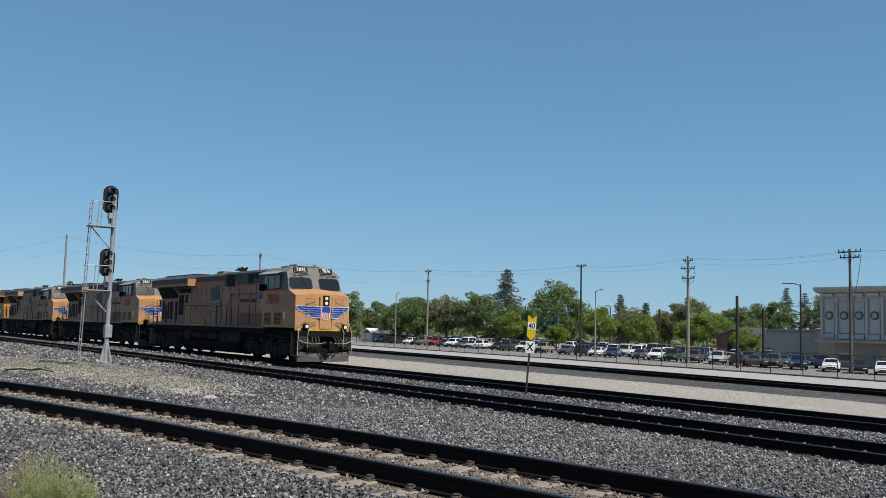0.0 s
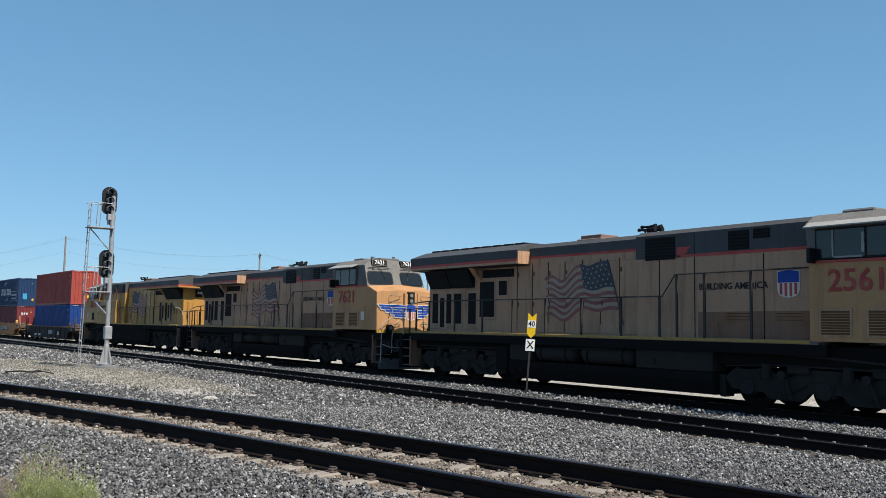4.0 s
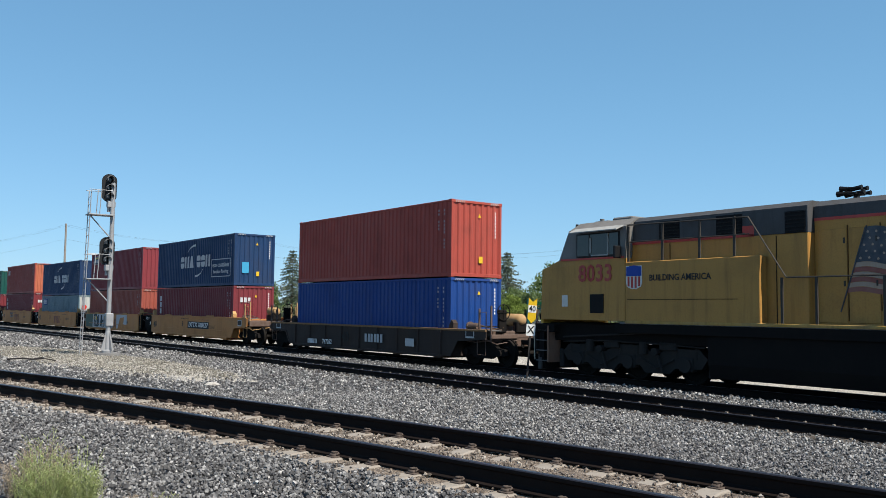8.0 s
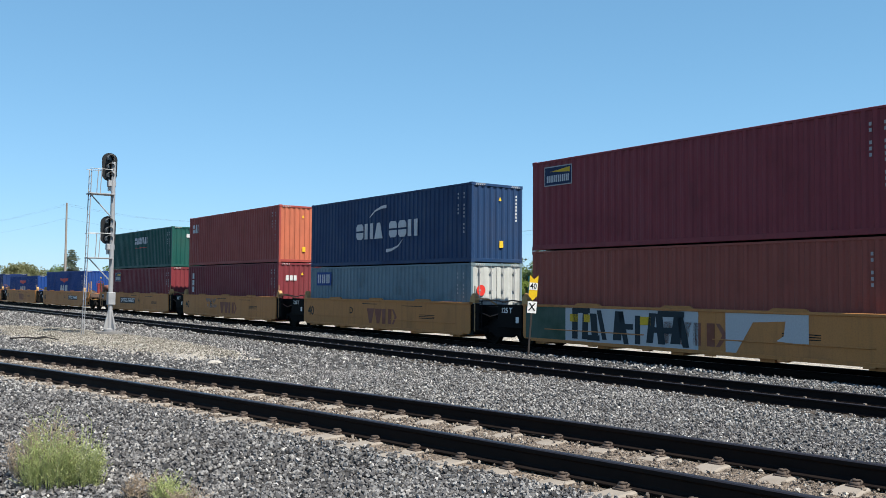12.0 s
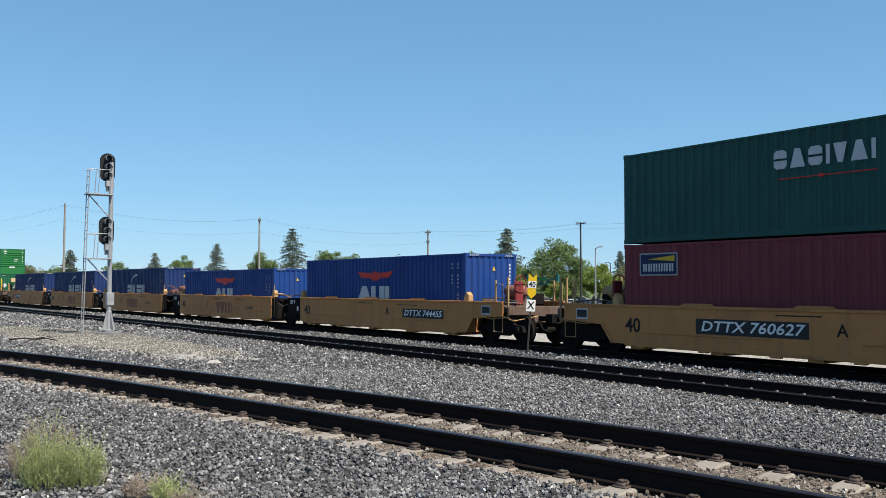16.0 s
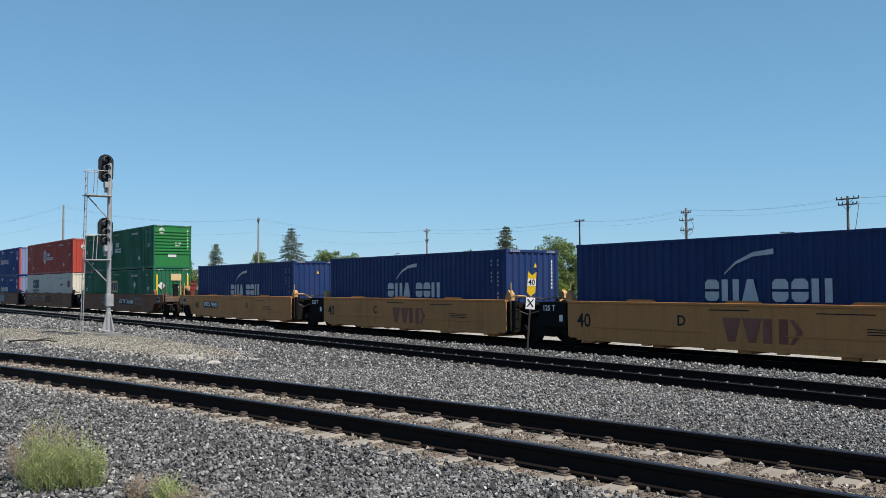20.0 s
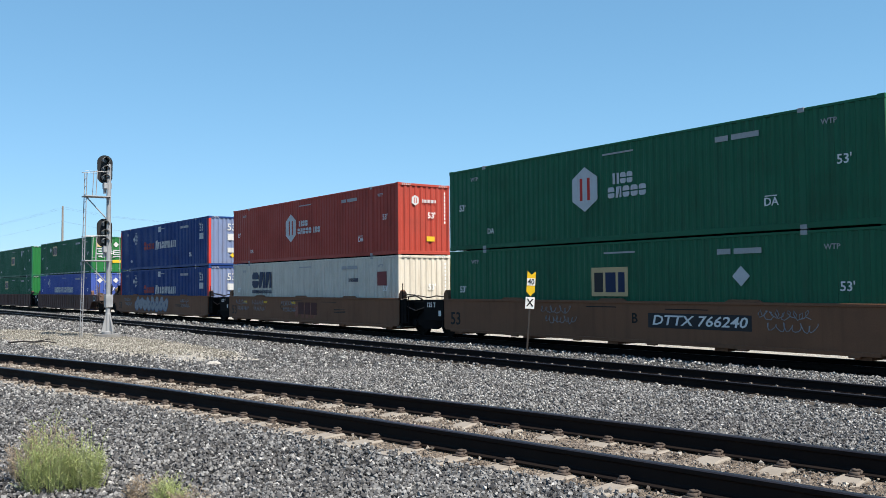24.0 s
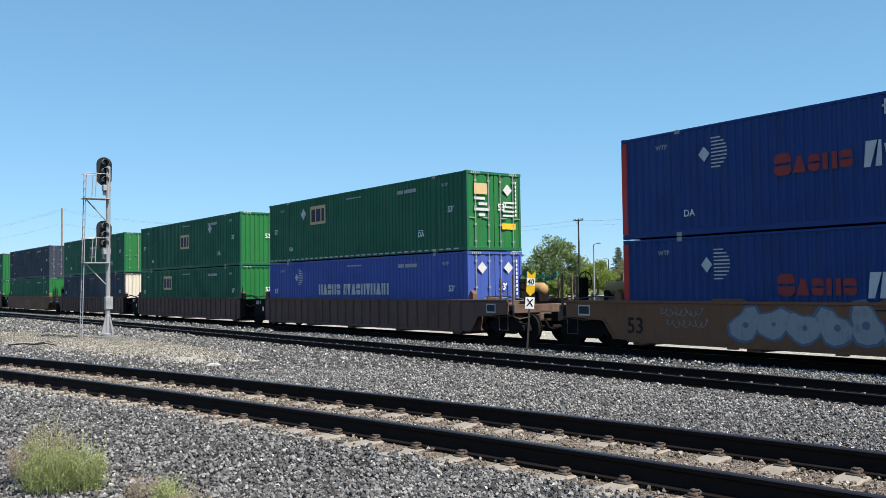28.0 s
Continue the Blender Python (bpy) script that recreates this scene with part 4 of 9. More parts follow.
    for s in (-1, 1):
        part("red_line", Geo().box(-3.7, 1.13, s * 0.97 - 0.004, s * 0.97 + 0.004, 4.17, 4.24), RED_LINE, lo)
        part("red_line", Geo().box(2.62, 6.68, s * 1.213 - 0.004, s * 1.213 + 0.004, 3.88, 3.95).prism([(2.62, 3.88), (2.62, 4.16), (3.1, 4.16), (2.95, 4.06), (3.0, 4.02), (2.8, 3.95), (2.8, 3.88)], s * 1.213 - 0.004, s * 1.213 + 0.004, "y"), RED_LINE, lo)
        # grilles and doors of the cabinet
        for x0, x1, z0, z1 in ((1.5, 2.56, 3.84, 4.47), (4.28, 4.9, 3.98, 4.47), (5.02, 5.5, 4.23, 4.48)) if s < 0 else ((4.96, 5.67, 3.97, 4.48), (2.96, 3.76, 3.97, 4.48), (1.2, 1.75, 3.9, 4.43)):
            g = Geo().box(x0, x1, s * 1.215 - 0.006, s * 1.215 + 0.006, z0, z1)
            gr = part("grille", g, SCREEN, lo)
            k = z0 + 0.05
            while k < z1 - 0.02:
                part("slat", Geo().box(x0 + 0.02, x1 - 0.02, s * 1.23 - 0.012, s * 1.23 + 0.012, k, k + 0.022), BLACK, gr)
                k += 0.09
        for x in (2.0, 3.2, 5.3):
            part("door_seam", Geo().box(x - 0.01, x + 0.01, s * 1.206 - 0.006, s * 1.206 + 0.006, 1.7, 4.5 if x == 3.2 else 3.86), UNDERFRAME, lo)
        # engine doors
        for k in range(7):
            x0 = -4.3 + k * 0.77
            dr = part("engine_door", Geo().box(x0, x0 + 0.73, s * 0.965 - 0.012, s * 0.965 + 0.012, 1.75, 3.95, 0.01), yellow, lo)
            for z in (2.6, 3.6):
                part("latch", Geo().box(x0 + 0.04, x0 + 0.08, s * 0.985 - 0.012, s * 0.985 + 0.012, z, z + 0.13), RAILING, dr)
            part("hinge_streak", Geo().box(x0 - 0.028, x0 - 0.012, s * 0.972 - 0.012, s * 0.972 + 0.012, 1.8 + 0.12 * (k % 3), 4.02), VENT_BROWN, dr)
        # louvred doors and grilles at the radiator end
        if turned:
            holes = ((-5.71, -5.38, 1.92, 3.12), (-6.13, -5.81, 2.11, 2.93), (-6.75, -6.42, 1.94, 3.1), (-7.17, -6.89, 2.12, 2.96), (-7.68, -7.34, 1.94, 3.09))
            plain_doors = ((-8.5, -7.8), (-9.2, -8.56))
        else:
            holes = ((-9.25, -8.89, 2.0, 3.12), (-8.76, -8.49, 1.86, 2.95), (-8.35, -8.05, 2.0, 3.1), (-7.89, -7.44, 2.0, 3.1), (-7.01, -6.57, 2.0, 3.1), (-6.35, -5.54, 2.25, 3.48), (-5.29, -4.86, 3.0, 3.49))
            plain_doors = ()
        for x0, x1, z0, z1 in holes:
            dr = part("louvred_door", Geo().box(x0 - 0.09, x1 + 0.06, s * 0.965 - 0.014, s * 0.965 + 0.014, min(z0 - 0.14, 1.8) if z0 < 2.2 else z0 - 0.1, z1 + 0.1, 0.01), yellow, lo)
            part("louvre", Geo().box(x0, x1, s * 0.98 - 0.006, s * 0.98 + 0.006, z0, z1), SCREEN, dr)
        for x0, x1 in plain_doors:
            dr = part("hood_door", Geo().box(x0, x1, s * 0.965 - 0.014, s * 0.965 + 0.014, 1.76, 3.2, 0.01), yellow, lo)
            part("door_latch", Geo().box(x0 + 0.06, x0 + 0.1, s * 0.985 - 0.012, s * 0.985 + 0.012, 2.4, 2.6), RAILING, dr)
        if turned:
            ring = [(-8.13 + 0.27 * math.cos(a), s * 1.08, 2.63 + 0.27 * math.sin(a)) for a in (math.pi * k / 8 for k in range(17))]
            wheel = Geo().tube(ring, 0.022, 6)
            for k in range(3):
                a = math.pi * (0.5 + 2 * k / 3)
                wheel.tube([(-8.13, s * 1.08, 2.63), (-8.13 + 0.27 * math.cos(a), s * 1.08, 2.63 + 0.27 * math.sin(a))], 0.015, 5)
            part("brake_wheel", wheel.cyl(-8.13, 0, 2.63, 0.05, s * 0.97, s * 1.1, "y", 8), DUSTY_STEEL, lo, "hand brake wheel")
            words("hood_number", number, 0.2, NUMBER_RED, lo, on_side(-9.2, 0.985, 3.55, s))
        part("radiator_slot", Geo().box(-6.2, -4.5, s * 0.97 - 0.01, s * 0.97 + 0.01, 3.62, 3.9), SCREEN, lo)
        # radiator screens that lean out under the wing
        for k in range(2):
            x0 = -9.35 + k * 1.38
            g = Geo()
            g.v = [(x0, s * 1.02, 3.3), (x0 + 1.3, s * 1.02, 3.3), (x0 + 1.3, s * 1.34, 3.94), (x0, s * 1.34, 3.94), (x0, s * 0.96, 3.3), (x0 + 1.3, s * 0.96, 3.3), (x0 + 1.3, s * 0.96, 3.94), (x0, s * 0.96, 3.94)]
            g.f = [(0, 1, 2, 3), (4, 7, 6, 5), (0, 4, 5, 1), (3, 2, 6, 7), (0, 3, 7, 4), (1, 5, 6, 2)]
            g.m = [0] * 6
            part("radiator_screen", g, SCREEN, lo)
        g = Geo().prism([(s * 0.97, 3.5), (s * 1.4, 3.97), (s * 0.97, 3.97)], -6.5, -6.25, "x")
        part("intake_box", g, yellow, lo)
    wing = [(-0.96, 3.96), (-1.5, 4.0), (-1.52, 4.46), (-0.8, 4.72), (0.8, 4.72), (1.52, 4.46), (1.5, 4.0), (0.96, 3.96)]
    g = Geo()
    xa, xb = -10.02, -3.72
    n = len(wing)
    g.v = [(xa, a, b) for a, b in wing] + [(xb + 0.0 if abs(a) < 1 else xb - 0.0, a, b) for a, b in wing]
    g.f = [tuple(range(n)), tuple(range(2 * n - 1, n - 1, -1))] + [(i, i + n, (i + 1) % n + n, (i + 1) % n) for i in range(n)]
    g.m = [0] * len(g.f)
    part("radiator_roof", g, GREY_TOP, lo)
    g = Geo()
    for k in range(9):
        part("radiator_vent", Geo().box(-9.7 + k * 0.62, -9.2 + k * 0.62, -0.75, 0.75, 4.72, 4.79, 0.02), SCREEN, lo)
    for s in (-1, 1):
        part("red_line", Geo().box(-10.01, -3.74, s * 1.515 - 0.008, s * 1.515 + 0.008, 4.09, 4.17), RED_LINE, lo)
        part("wing_sill", Geo().box(-10.01, -3.74, s * 1.512 - 0.008, s * 1.512 + 0.008, 4.0, 4.085), yellow, lo)
        part("wing_end", Geo().box(-3.73, -3.69, min(s * 0.97, s * 1.5), max(s * 0.97, s * 1.5), 4.0, 4.42), yellow, lo)
    part("rear_wall", Geo().box(-9.5, -9.4, -0.96, 0.96, 1.65, 3.97, 0.02), yellow, lo)
    part("rear_lamp_box", Geo().box(-9.66, -9.5, -0.2, 0.2, 3.45, 3.9, 0.02), UNDERFRAME, lo)
    for y in (-0.1, 0.1):
        part("rear_lamp", Geo().cyl(0, y, 3.7, 0.09, -9.7, -9.66, "x", 12), LAMP_OFF, lo)
    part("rear_red_line", Geo().box(-10.035, -10.022, -1.5, 1.5, 4.09, 4.17), RED_LINE, lo)
    part("rear_sill", Geo().box(-10.035, -10.022, -1.5, 1.5, 4.0, 4.085), yellow, lo)
    part("rear_door", Geo().box(-9.53, -9.5, -0.35, 0.35, 1.7, 3.3, 0.015), yellow, lo)
    for y in (-0.7, 0.7):
        part("rear_grab_iron", Geo().tube([(-9.5, y, 2.2), (-9.6, y, 2.2), (-9.6, y, 3.1), (-9.5, y, 3.1)], 0.015, 5), RAILING, lo)
    # roof gear
    part("exhaust", Geo().box(-2.0, -0.9, -0.5, 0.5, 4.64, 4.74, 0.03).box(-1.9, -1.0, -0.4, 0.4, 4.73, 4.86, 0.02), EXHAUST_RUST, lo)
    horn = Geo()
    for y, z, ln in ((-0.2, 4.88, 0.4), (-0.07, 4.98, 0.32), (0.08, 4.88, 0.45), (0.2, 4.98, 0.3)):
        horn.tube([(0.6, y, z), (0.6 + ln * 0.6, y, z), (0.6 + ln, y, z)], 0.025, 8, r2=0.075)
        horn.tube([(0.62, y, z), (0.45, y, z), (0.36, y, z)], 0.022, 8, r2=0.06)
    part("horn", horn.box(0.55, 0.66, -0.06, 0.06, 4.64, 4.86, 0.01).box(0.52, 0.7, -0.26, 0.26, 4.83, 4.87, 0.01), BLACK, lo)
    # cab and nose
    plan = [(6.7, -1.5), (10.28, -1.48), (10.56, -0.55), (10.56, 0.55), (10.28, 1.48), (6.7, 1.5)]
    g = Geo()
    g.v = [(x, y, 1.7) for x, y in plan] + [(x - (0.0 if x < 8 else 0.05), y * 0.995, 3.26 if abs(y) > 1 else 3.34) for x, y in plan]
    g.v += [(6.7, -1.5, 3.5), (9.5, -1.46, 3.52), (9.62, -0.2, 3.6), (9.62, 0.2, 3.6), (9.5, 1.46, 3.52), (6.7, 1.5, 3.5)]
    g.f = [tuple(range(5, -1, -1))] + [(i, (i + 1) % 6, (i + 1) % 6 + 6, i + 6) for i in range(6)] + [(i + 6, (i + 1) % 6 + 6, (i + 1) % 6 + 12, i + 12) for i in range(6)] + [tuple(range(12, 18))]
    g.m = [0] * len(g.f)
    part("nose", g, NOSE_YELLOW if yellow is not YELLOW_CLEAN else yellow, lo)
    g = Geo()
    low = [(6.7, -1.5), (9.48, -1.46), (9.6, -0.15), (9.6, 0.15), (9.48, 1.46), (6.7, 1.5)]
    mid = [(6.62, -1.5), (9.1, -1.4), (9.22, -0.15), (9.22, 0.15), (9.1, 1.4), (6.62, 1.5)]
    top = [(6.6, -1.05), (9.0, -1.0), (9.1, -0.15), (9.1, 0.15), (9.0, 1.0), (6.6, 1.05)]
    g.v = [(x, y, 3.503) for x, y in low] + [(x, y, 4.42) for x, y in mid] + [(x, y, 4.68) for x, y in top]
    g.f = [tuple(range(5, -1, -1))] + [(i + o, (i + 1) % 6 + o, (i + 1) % 6 + 6 + o, i + 6 + o) for o in (0, 6) for i in range(6)] + [tuple(range(12, 18))]
    g.m = [0] * len(g.f)
    part("cab_roof", g, DUSTY_ROOF, lo)
    for s in (-1, 1):
        # windscreen pane, leaning back
        def pane(u, w, push):
            a, b = Vector((9.6, s * 0.15, 3.503)), Vector((9.48, s * 1.46, 3.503))
            c, d = Vector((9.22, s * 0.15, 4.42)), Vector((9.1, s * 1.4, 4.42))
            p = a.lerp(b, u).lerp(c.lerp(d, u), w)
            return p + Vector((0.9, s * 0.1, 0.37)).normalized() * push
        def cut(u0, u1, w0, w1, c, push):
            ring = [(u0 + c, w0), (u1 - c, w0), (u1, w0 + c * 1.4), (u1, w1 - c * 1.4), (u1 - c, w1), (u0 + c, w1), (u0, w1 - c * 1.4), (u0, w0 + c * 1.4)]
            front, behind = [pane(u, w, push) for u, w in ring], [pane(u, w, push - 0.02) for u, w in ring]
            return Geo().add(front + behind, [tuple(range(8)), tuple(range(15, 7, -1))] + [(i, i + 8, (i + 1) % 8 + 8, (i + 1) % 8) for i in range(8)])
        wf = part("window_frame", cut(0.03, 0.97, 0.08, 0.72, 0.08, 0.012), BLACK, lo)
        part("windscreen", cut(0.07, 0.94, 0.13, 0.67, 0.07, 0.022), GLASS, wf)
        part("wiper", Geo().tube([pane(0.55, 0.87, 0.05), pane(0.42, 0.74, 0.05), pane(0.3, 0.3, 0.04)], 0.014, 5).tube([pane(0.75, 0.85, 0.05), pane(0.68, 0.76, 0.05)], 0.02, 5), BLACK, wf)
        part("washer_bar", Geo().tube([pane(0.1, 0.86, 0.06), pane(0.9, 0.86, 0.06)], 0.014, 5), BLACK, wf)
        # number board
        nb = part("number_board", Geo().box(-0.12, 0.05, -0.37, 0.37, -0.14, 0.14, 0.02), BLACK, lo, at=pose(9.15, s * 0.70, 4.53, 0, -12, s * 6))
        words("number", number, 0.17, WHITE, nb, pose(0.056, 0, 0, 0, 0, 90), 1.0)
        rim = Geo()
        for z0, z1, y0, y1 in ((-0.135, -0.115, -0.36, 0.36), (0.115, 0.135, -0.36, 0.36), (-0.115, 0.115, -0.36, -0.34), (-0.115, 0.115, 0.34, 0.36)):
            rim.box(0.045, 0.057, y0, y1, z0, z1)
        part("board_rim", rim, DUSTY_STEEL, nb)
        # side windows
        wf = part("window_frame", Geo().box(6.87, 8.66, s * 1.495 - 0.02, s * 1.495 + 0.02, 3.57, 4.3, 0.01), BLACK, lo)
        for x0, x1 in ((6.92, 7.28), (7.34, 8.06), (8.12, 8.6)):
            part("cab_window", Geo().box(x0, x1, s * 1.52 - 0.006, s * 1.52 + 0.006, 3.62, 4.25), GLASS, wf)
        part("sash", Geo().box(7.3, 7.34, s * 1.53 - 0.02, s * 1.53 + 0.02, 3.62, 4.25).box(8.0, 8.06, s * 1.53 - 0.02, s * 1.53 + 0.02, 3.7, 4.15).box(7.34, 8.0, s * 1.53 - 0.012, s * 1.53 + 0.012, 3.6, 3.64), PALE_AWNING, wf)
        part("mirror", Geo().box(6.8, 6.9, min(s * 1.52, s * 1.78), max(s * 1.52, s * 1.78), 3.5, 3.85, 0.02), BLACK, wf)
        part("awning", Geo().prism([(s * 1.5, 4.42), (s * 1.8, 4.3), (s * 1.8, 4.33), (s * 1.5, 4.46)], 6.74, 8.7, "x"), PALE_AWNING, lo)
        part("red_line", Geo().box(6.71, 9.35, s * 1.503 - 0.004, s * 1.503 + 0.004, 3.50, 3.56), RED_LINE, lo)
        # vents and seams on the cab's side
        if s > 0:
            part("cab_opening", Geo().box(7.53, 8.08, s * 1.502 - 0.01, s * 1.502 + 0.01, 1.91, 2.47), SCREEN, lo)
            part("raised_walkway", Geo().box(2.27, 6.69, 1.2, 1.5, 1.66, 3.38, 0.02), yellow, lo)
            part("door_seam", Geo().box(2.9, 6.6, 1.497, 1.506, 2.3, 2.315), UNDERFRAME, lo)
        if yellow is not YELLOW_CLEAN:
            for x0, x1, z0, z1 in ((3.3, 6.66, 1.72, 2.42),):
                part("rust_patch", Geo().prism([(x0, z0), (x1, z0), (x1, z1), (x0, z1 - 0.03)], s * 1.2005, s * 1.2045, "y"), PRIMER, lo, "brown rusted patch")
            for x0 in (4.2, 5.6):
                part("vent_slats", Geo().box(x0, x0 + 0.75, min(s * 1.203, s * 1.212), max(s * 1.203, s * 1.212), 2.18, 2.2).box(x0, x0 + 0.75, min(s * 1.203, s * 1.212), max(s * 1.203, s * 1.212), 2.26, 2.28).box(x0, x0 + 0.75, min(s * 1.203, s * 1.212), max(s * 1.203, s * 1.212), 2.34, 2.36), VENT_BROWN, lo)
        for x0 in (6.93, 8.05) if s < 0 else ():
            part("cab_vent", Geo().box(x0, x0 + 0.8, s * 1.502 - 0.01, s * 1.502 + 0.01, 1.8, 2.46, 0.01), yellow, lo)
            for k in range(9):
                part("vent_slat", Geo().box(x0 + 0.06, x0 + 0.74, s * 1.514 - 0.006, s * 1.514 + 0.006, 1.86 + k * 0.062, 1.905 + k * 0.062), VENT_BROWN, lo)
        part("notice", Geo().box(9.05, 9.3, s * 1.494 - 0.004, s * 1.494 + 0.004, 2.1, 2.45), EMBLEM_WHITE, lo)
        # number, slogan, shield and flag
        words("road_number", number, 0.5, NUMBER_RED, lo, on_side(7.87, 1.508, 3.07, s), 1.0, "large faded red numbers")
        words("slogan", "BUILDING AMERICA", 0.17, SOOT, lo, on_side(4.38, 1.212, 3.05, s) if s < 0 else on_side(4.75, 1.508, 2.9, s), 0.95, "dark painted slogan")
        shield(lo, on_side(5.98, 1.212, 3.06, s) if s < 0 else on_side(6.34, 1.508, 2.93, s), 0.6, 0.66)
        flag(lo, s, -0.12, 0.985, 2.42, 2.85, 1.5)
        # railings
        if s > 0:
            handrail(lo, [(-9.5, 1.45, 2.78), (-8.8, 1.45, 2.82), (1.58, 1.45, 2.82), (2.62, 1.45, 4.36), (6.66, 1.45, 4.44)], [(x, 1.45, 2.82) for x in (-8.8, -7.2, -5.6, -4.0, -2.4, -0.8, 0.8, 1.7)], RAILING)
            handrail(lo, [(2.6, 1.45, 3.93), (6.6, 1.45, 3.95)], [(x, 1.45, 4.4) for x in (3.03, 4.11, 5.36, 6.6)], RAILING, 3.37, 0.018)
        hr = [(-9.5, s * 1.45, 2.78), (-8.8, s * 1.45, 2.82), (2.3, s * 1.45, 2.82), (2.75, s * 1.45, 3.4), (6.7, s * 1.45, 3.42)]
        if s < 0:
            handrail(lo, hr, [(x, s * 1.45, 2.82) for x in (-8.8, -7.2, -5.6, -4.0, -2.4, -0.8, 0.8, 2.2)] + [(x, s * 1.45, 3.4) for x in (2.8, 3.7, 5.1)], RAILING)
        handrail(lo, [(-10.6, s * 1.4, 1.0), (-10.62, s * 1.42, 2.5), (-10.2, s * 1.44, 2.7), (-9.5, s * 1.45, 2.78)], [], CREAM_RAIL, r=0.026)
        handrail(lo, [(10.6, s * 1.46, 0.42), (10.62, s * 1.46, 1.5), (10.5, s * 1.36, 1.95), (10.6, s * 0.98, 2.2), (10.62, s * 0.94, 2.55), (10.48, s * 0.94, 2.62)], [], CREAM_RAIL, r=0.019)
        handrail(lo, [(10.66, s * 0.98, 0.78), (10.68, s * 0.98, 1.5), (10.6, s * 0.8, 1.95), (10.6, s * 0.62, 2.1)], [], CREAM_RAIL, r=0.017)
        # rails round the rear platform
        handrail(lo, [(-10.62, s * 1.42, 2.5), (-10.62, s * 0.5, 2.6), (-10.6, s * 0.45, 1.6)], [(-10.62, s * k, 2.52) for k in (0.8, 1.1)], RAILING)
        # steps at both ends
        for e, x0 in ((1, 10.05), (-1, -10.55)):
            for k in range(4):
                y0, y1 = sorted((s * 0.95, s * 1.46))
                part("step", Geo().box(x0, x0 + 0.5, y0, y1, 0.38 + 0.32 * k, 0.41 + 0.32 * k, 0.008), TREAD, lo)
            y0, y1 = sorted((s * 0.92, s * 0.97))
            part("step_plate", Geo().box(x0 - 0.1, x0 + 0.55, y0, y1, 0.35, 1.5), UNDERFRAME, lo)
            part("step_side", Geo().box(x0 - 0.12 if e > 0 else x0 + 0.5, x0 - 0.04 if e > 0 else x0 + 0.58, min(s * 0.95, s * 1.48), max(s * 0.95, s * 1.48), 0.35, 1.5, 0.01), PRIMER, lo)
        # ditch lights
        lb = part("ditch_light", Geo().cyl(0, s * 1.05, 1.78, 0.14, 10.5, 10.68, "x", 14).box(10.45, 10.6, s * 1.05 - 0.12, s * 1.05 + 0.12, 1.56, 1.72, 0.02), UNDERFRAME, lo)
        part("lens", Geo().cyl(0, s * 1.05, 1.78, 0.085, 10.68, 10.7, "x", 14), LAMP_ON if lit else LAMP_OFF, lb)
        hose = Geo()
        for k in range(3):
            y = s * (0.4 + 0.17 * k)
            hose.tube([(10.45, y, 1.32), (10.72, y + s * 0.02, 1.28), (10.9, y + s * 0.08, 0.98 - 0.05 * k), (10.88, y + s * 0.2, 0.84), (10.74, y + s * 0.34, 0.98), (10.6, y + s * 0.4, 1.2)], 0.03, 6)
        part("air_hose", hose, HOSE_GREY, lo, "grey looped air hose")
        part("brake_hose", Geo().tube([(10.6, s * 0.36, 0.95), (10.86, s * 0.38, 0.78), (10.95, s * 0.34, 0.45), (10.85, s * 0.26, 0.32)], 0.032, 6), BLACK, lo)
        part("cut_lever", Geo().tube([(10.7, s * 1.44, 1.12), (10.74, s * 1.1, 1.0), (10.74, s * 0.3, 0.98), (10.9, s * 0.12, 1.05)], 0.02, 6), CREAM_RAIL, lo)
        part("corner_plate", Geo().prism([(s * 1.0, 0.9), (s * 1.46, 0.6), (s * 1.46, 1.5), (s * 1.0, 1.5)], 10.56, 10.62, "x"), TANK_BLACK, lo)
    # nose gear
    part("nose_door", Geo().box(10.53, 10.58, -0.32, 0.32, 1.6, 3.2, 0.015), NOSE_YELLOW if yellow is not YELLOW_CLEAN else yellow, lo)
    for y in (-0.335, 0.335):
        part("door_seam", Geo().box(10.5, 10.566, y - 0.012, y + 0.012, 1.62, 3.22), VENT_BROWN, lo)
    part("headlight_box", Geo().box(10.5, 10.6, -0.18, 0.18, 2.78, 3.28, 0.02), UNDERFRAME, lo)
    for z in (2.91, 3.14):
        part("headlight", Geo().cyl(0, 0, z, 0.082, 10.6, 10.625, "x", 14), LAMP_ON if lit else LAMP_OFF, lo)
    shield(lo, pose(10.59, 0, 2.42, 0, 0, 90), 0.46, 0.66, 1.0)
    for y in (-0.75, 0.75):
        for z in (1.95, 2.85, 3.1):
            part("grab_iron", Geo().tube([(10.42, y - 0.22, z), (10.62, y - 0.22, z), (10.62, y + 0.22, z), (10.42, y + 0.22, z)], 0.015, 5), DUSTY_STEEL, lo)
    part("sill_stripe", Geo().prism([(10.30, -1.46), (10.58, -0.54), (10.58, 0.54), (10.30, 1.46), (10.2, 1.46), (10.2, -1.46)], 1.58, 1.695, "z"), NOSE_SILL, lo)
    part("pilot", Geo().prism([(-1.42, 0.5), (-1.3, 0.14), (1.3, 0.14), (1.42, 0.5), (1.42, 1.3), (-1.42, 1.3)], 10.2, 10.42, "x"), UNDERFRAME, lo)
    plow = Geo()
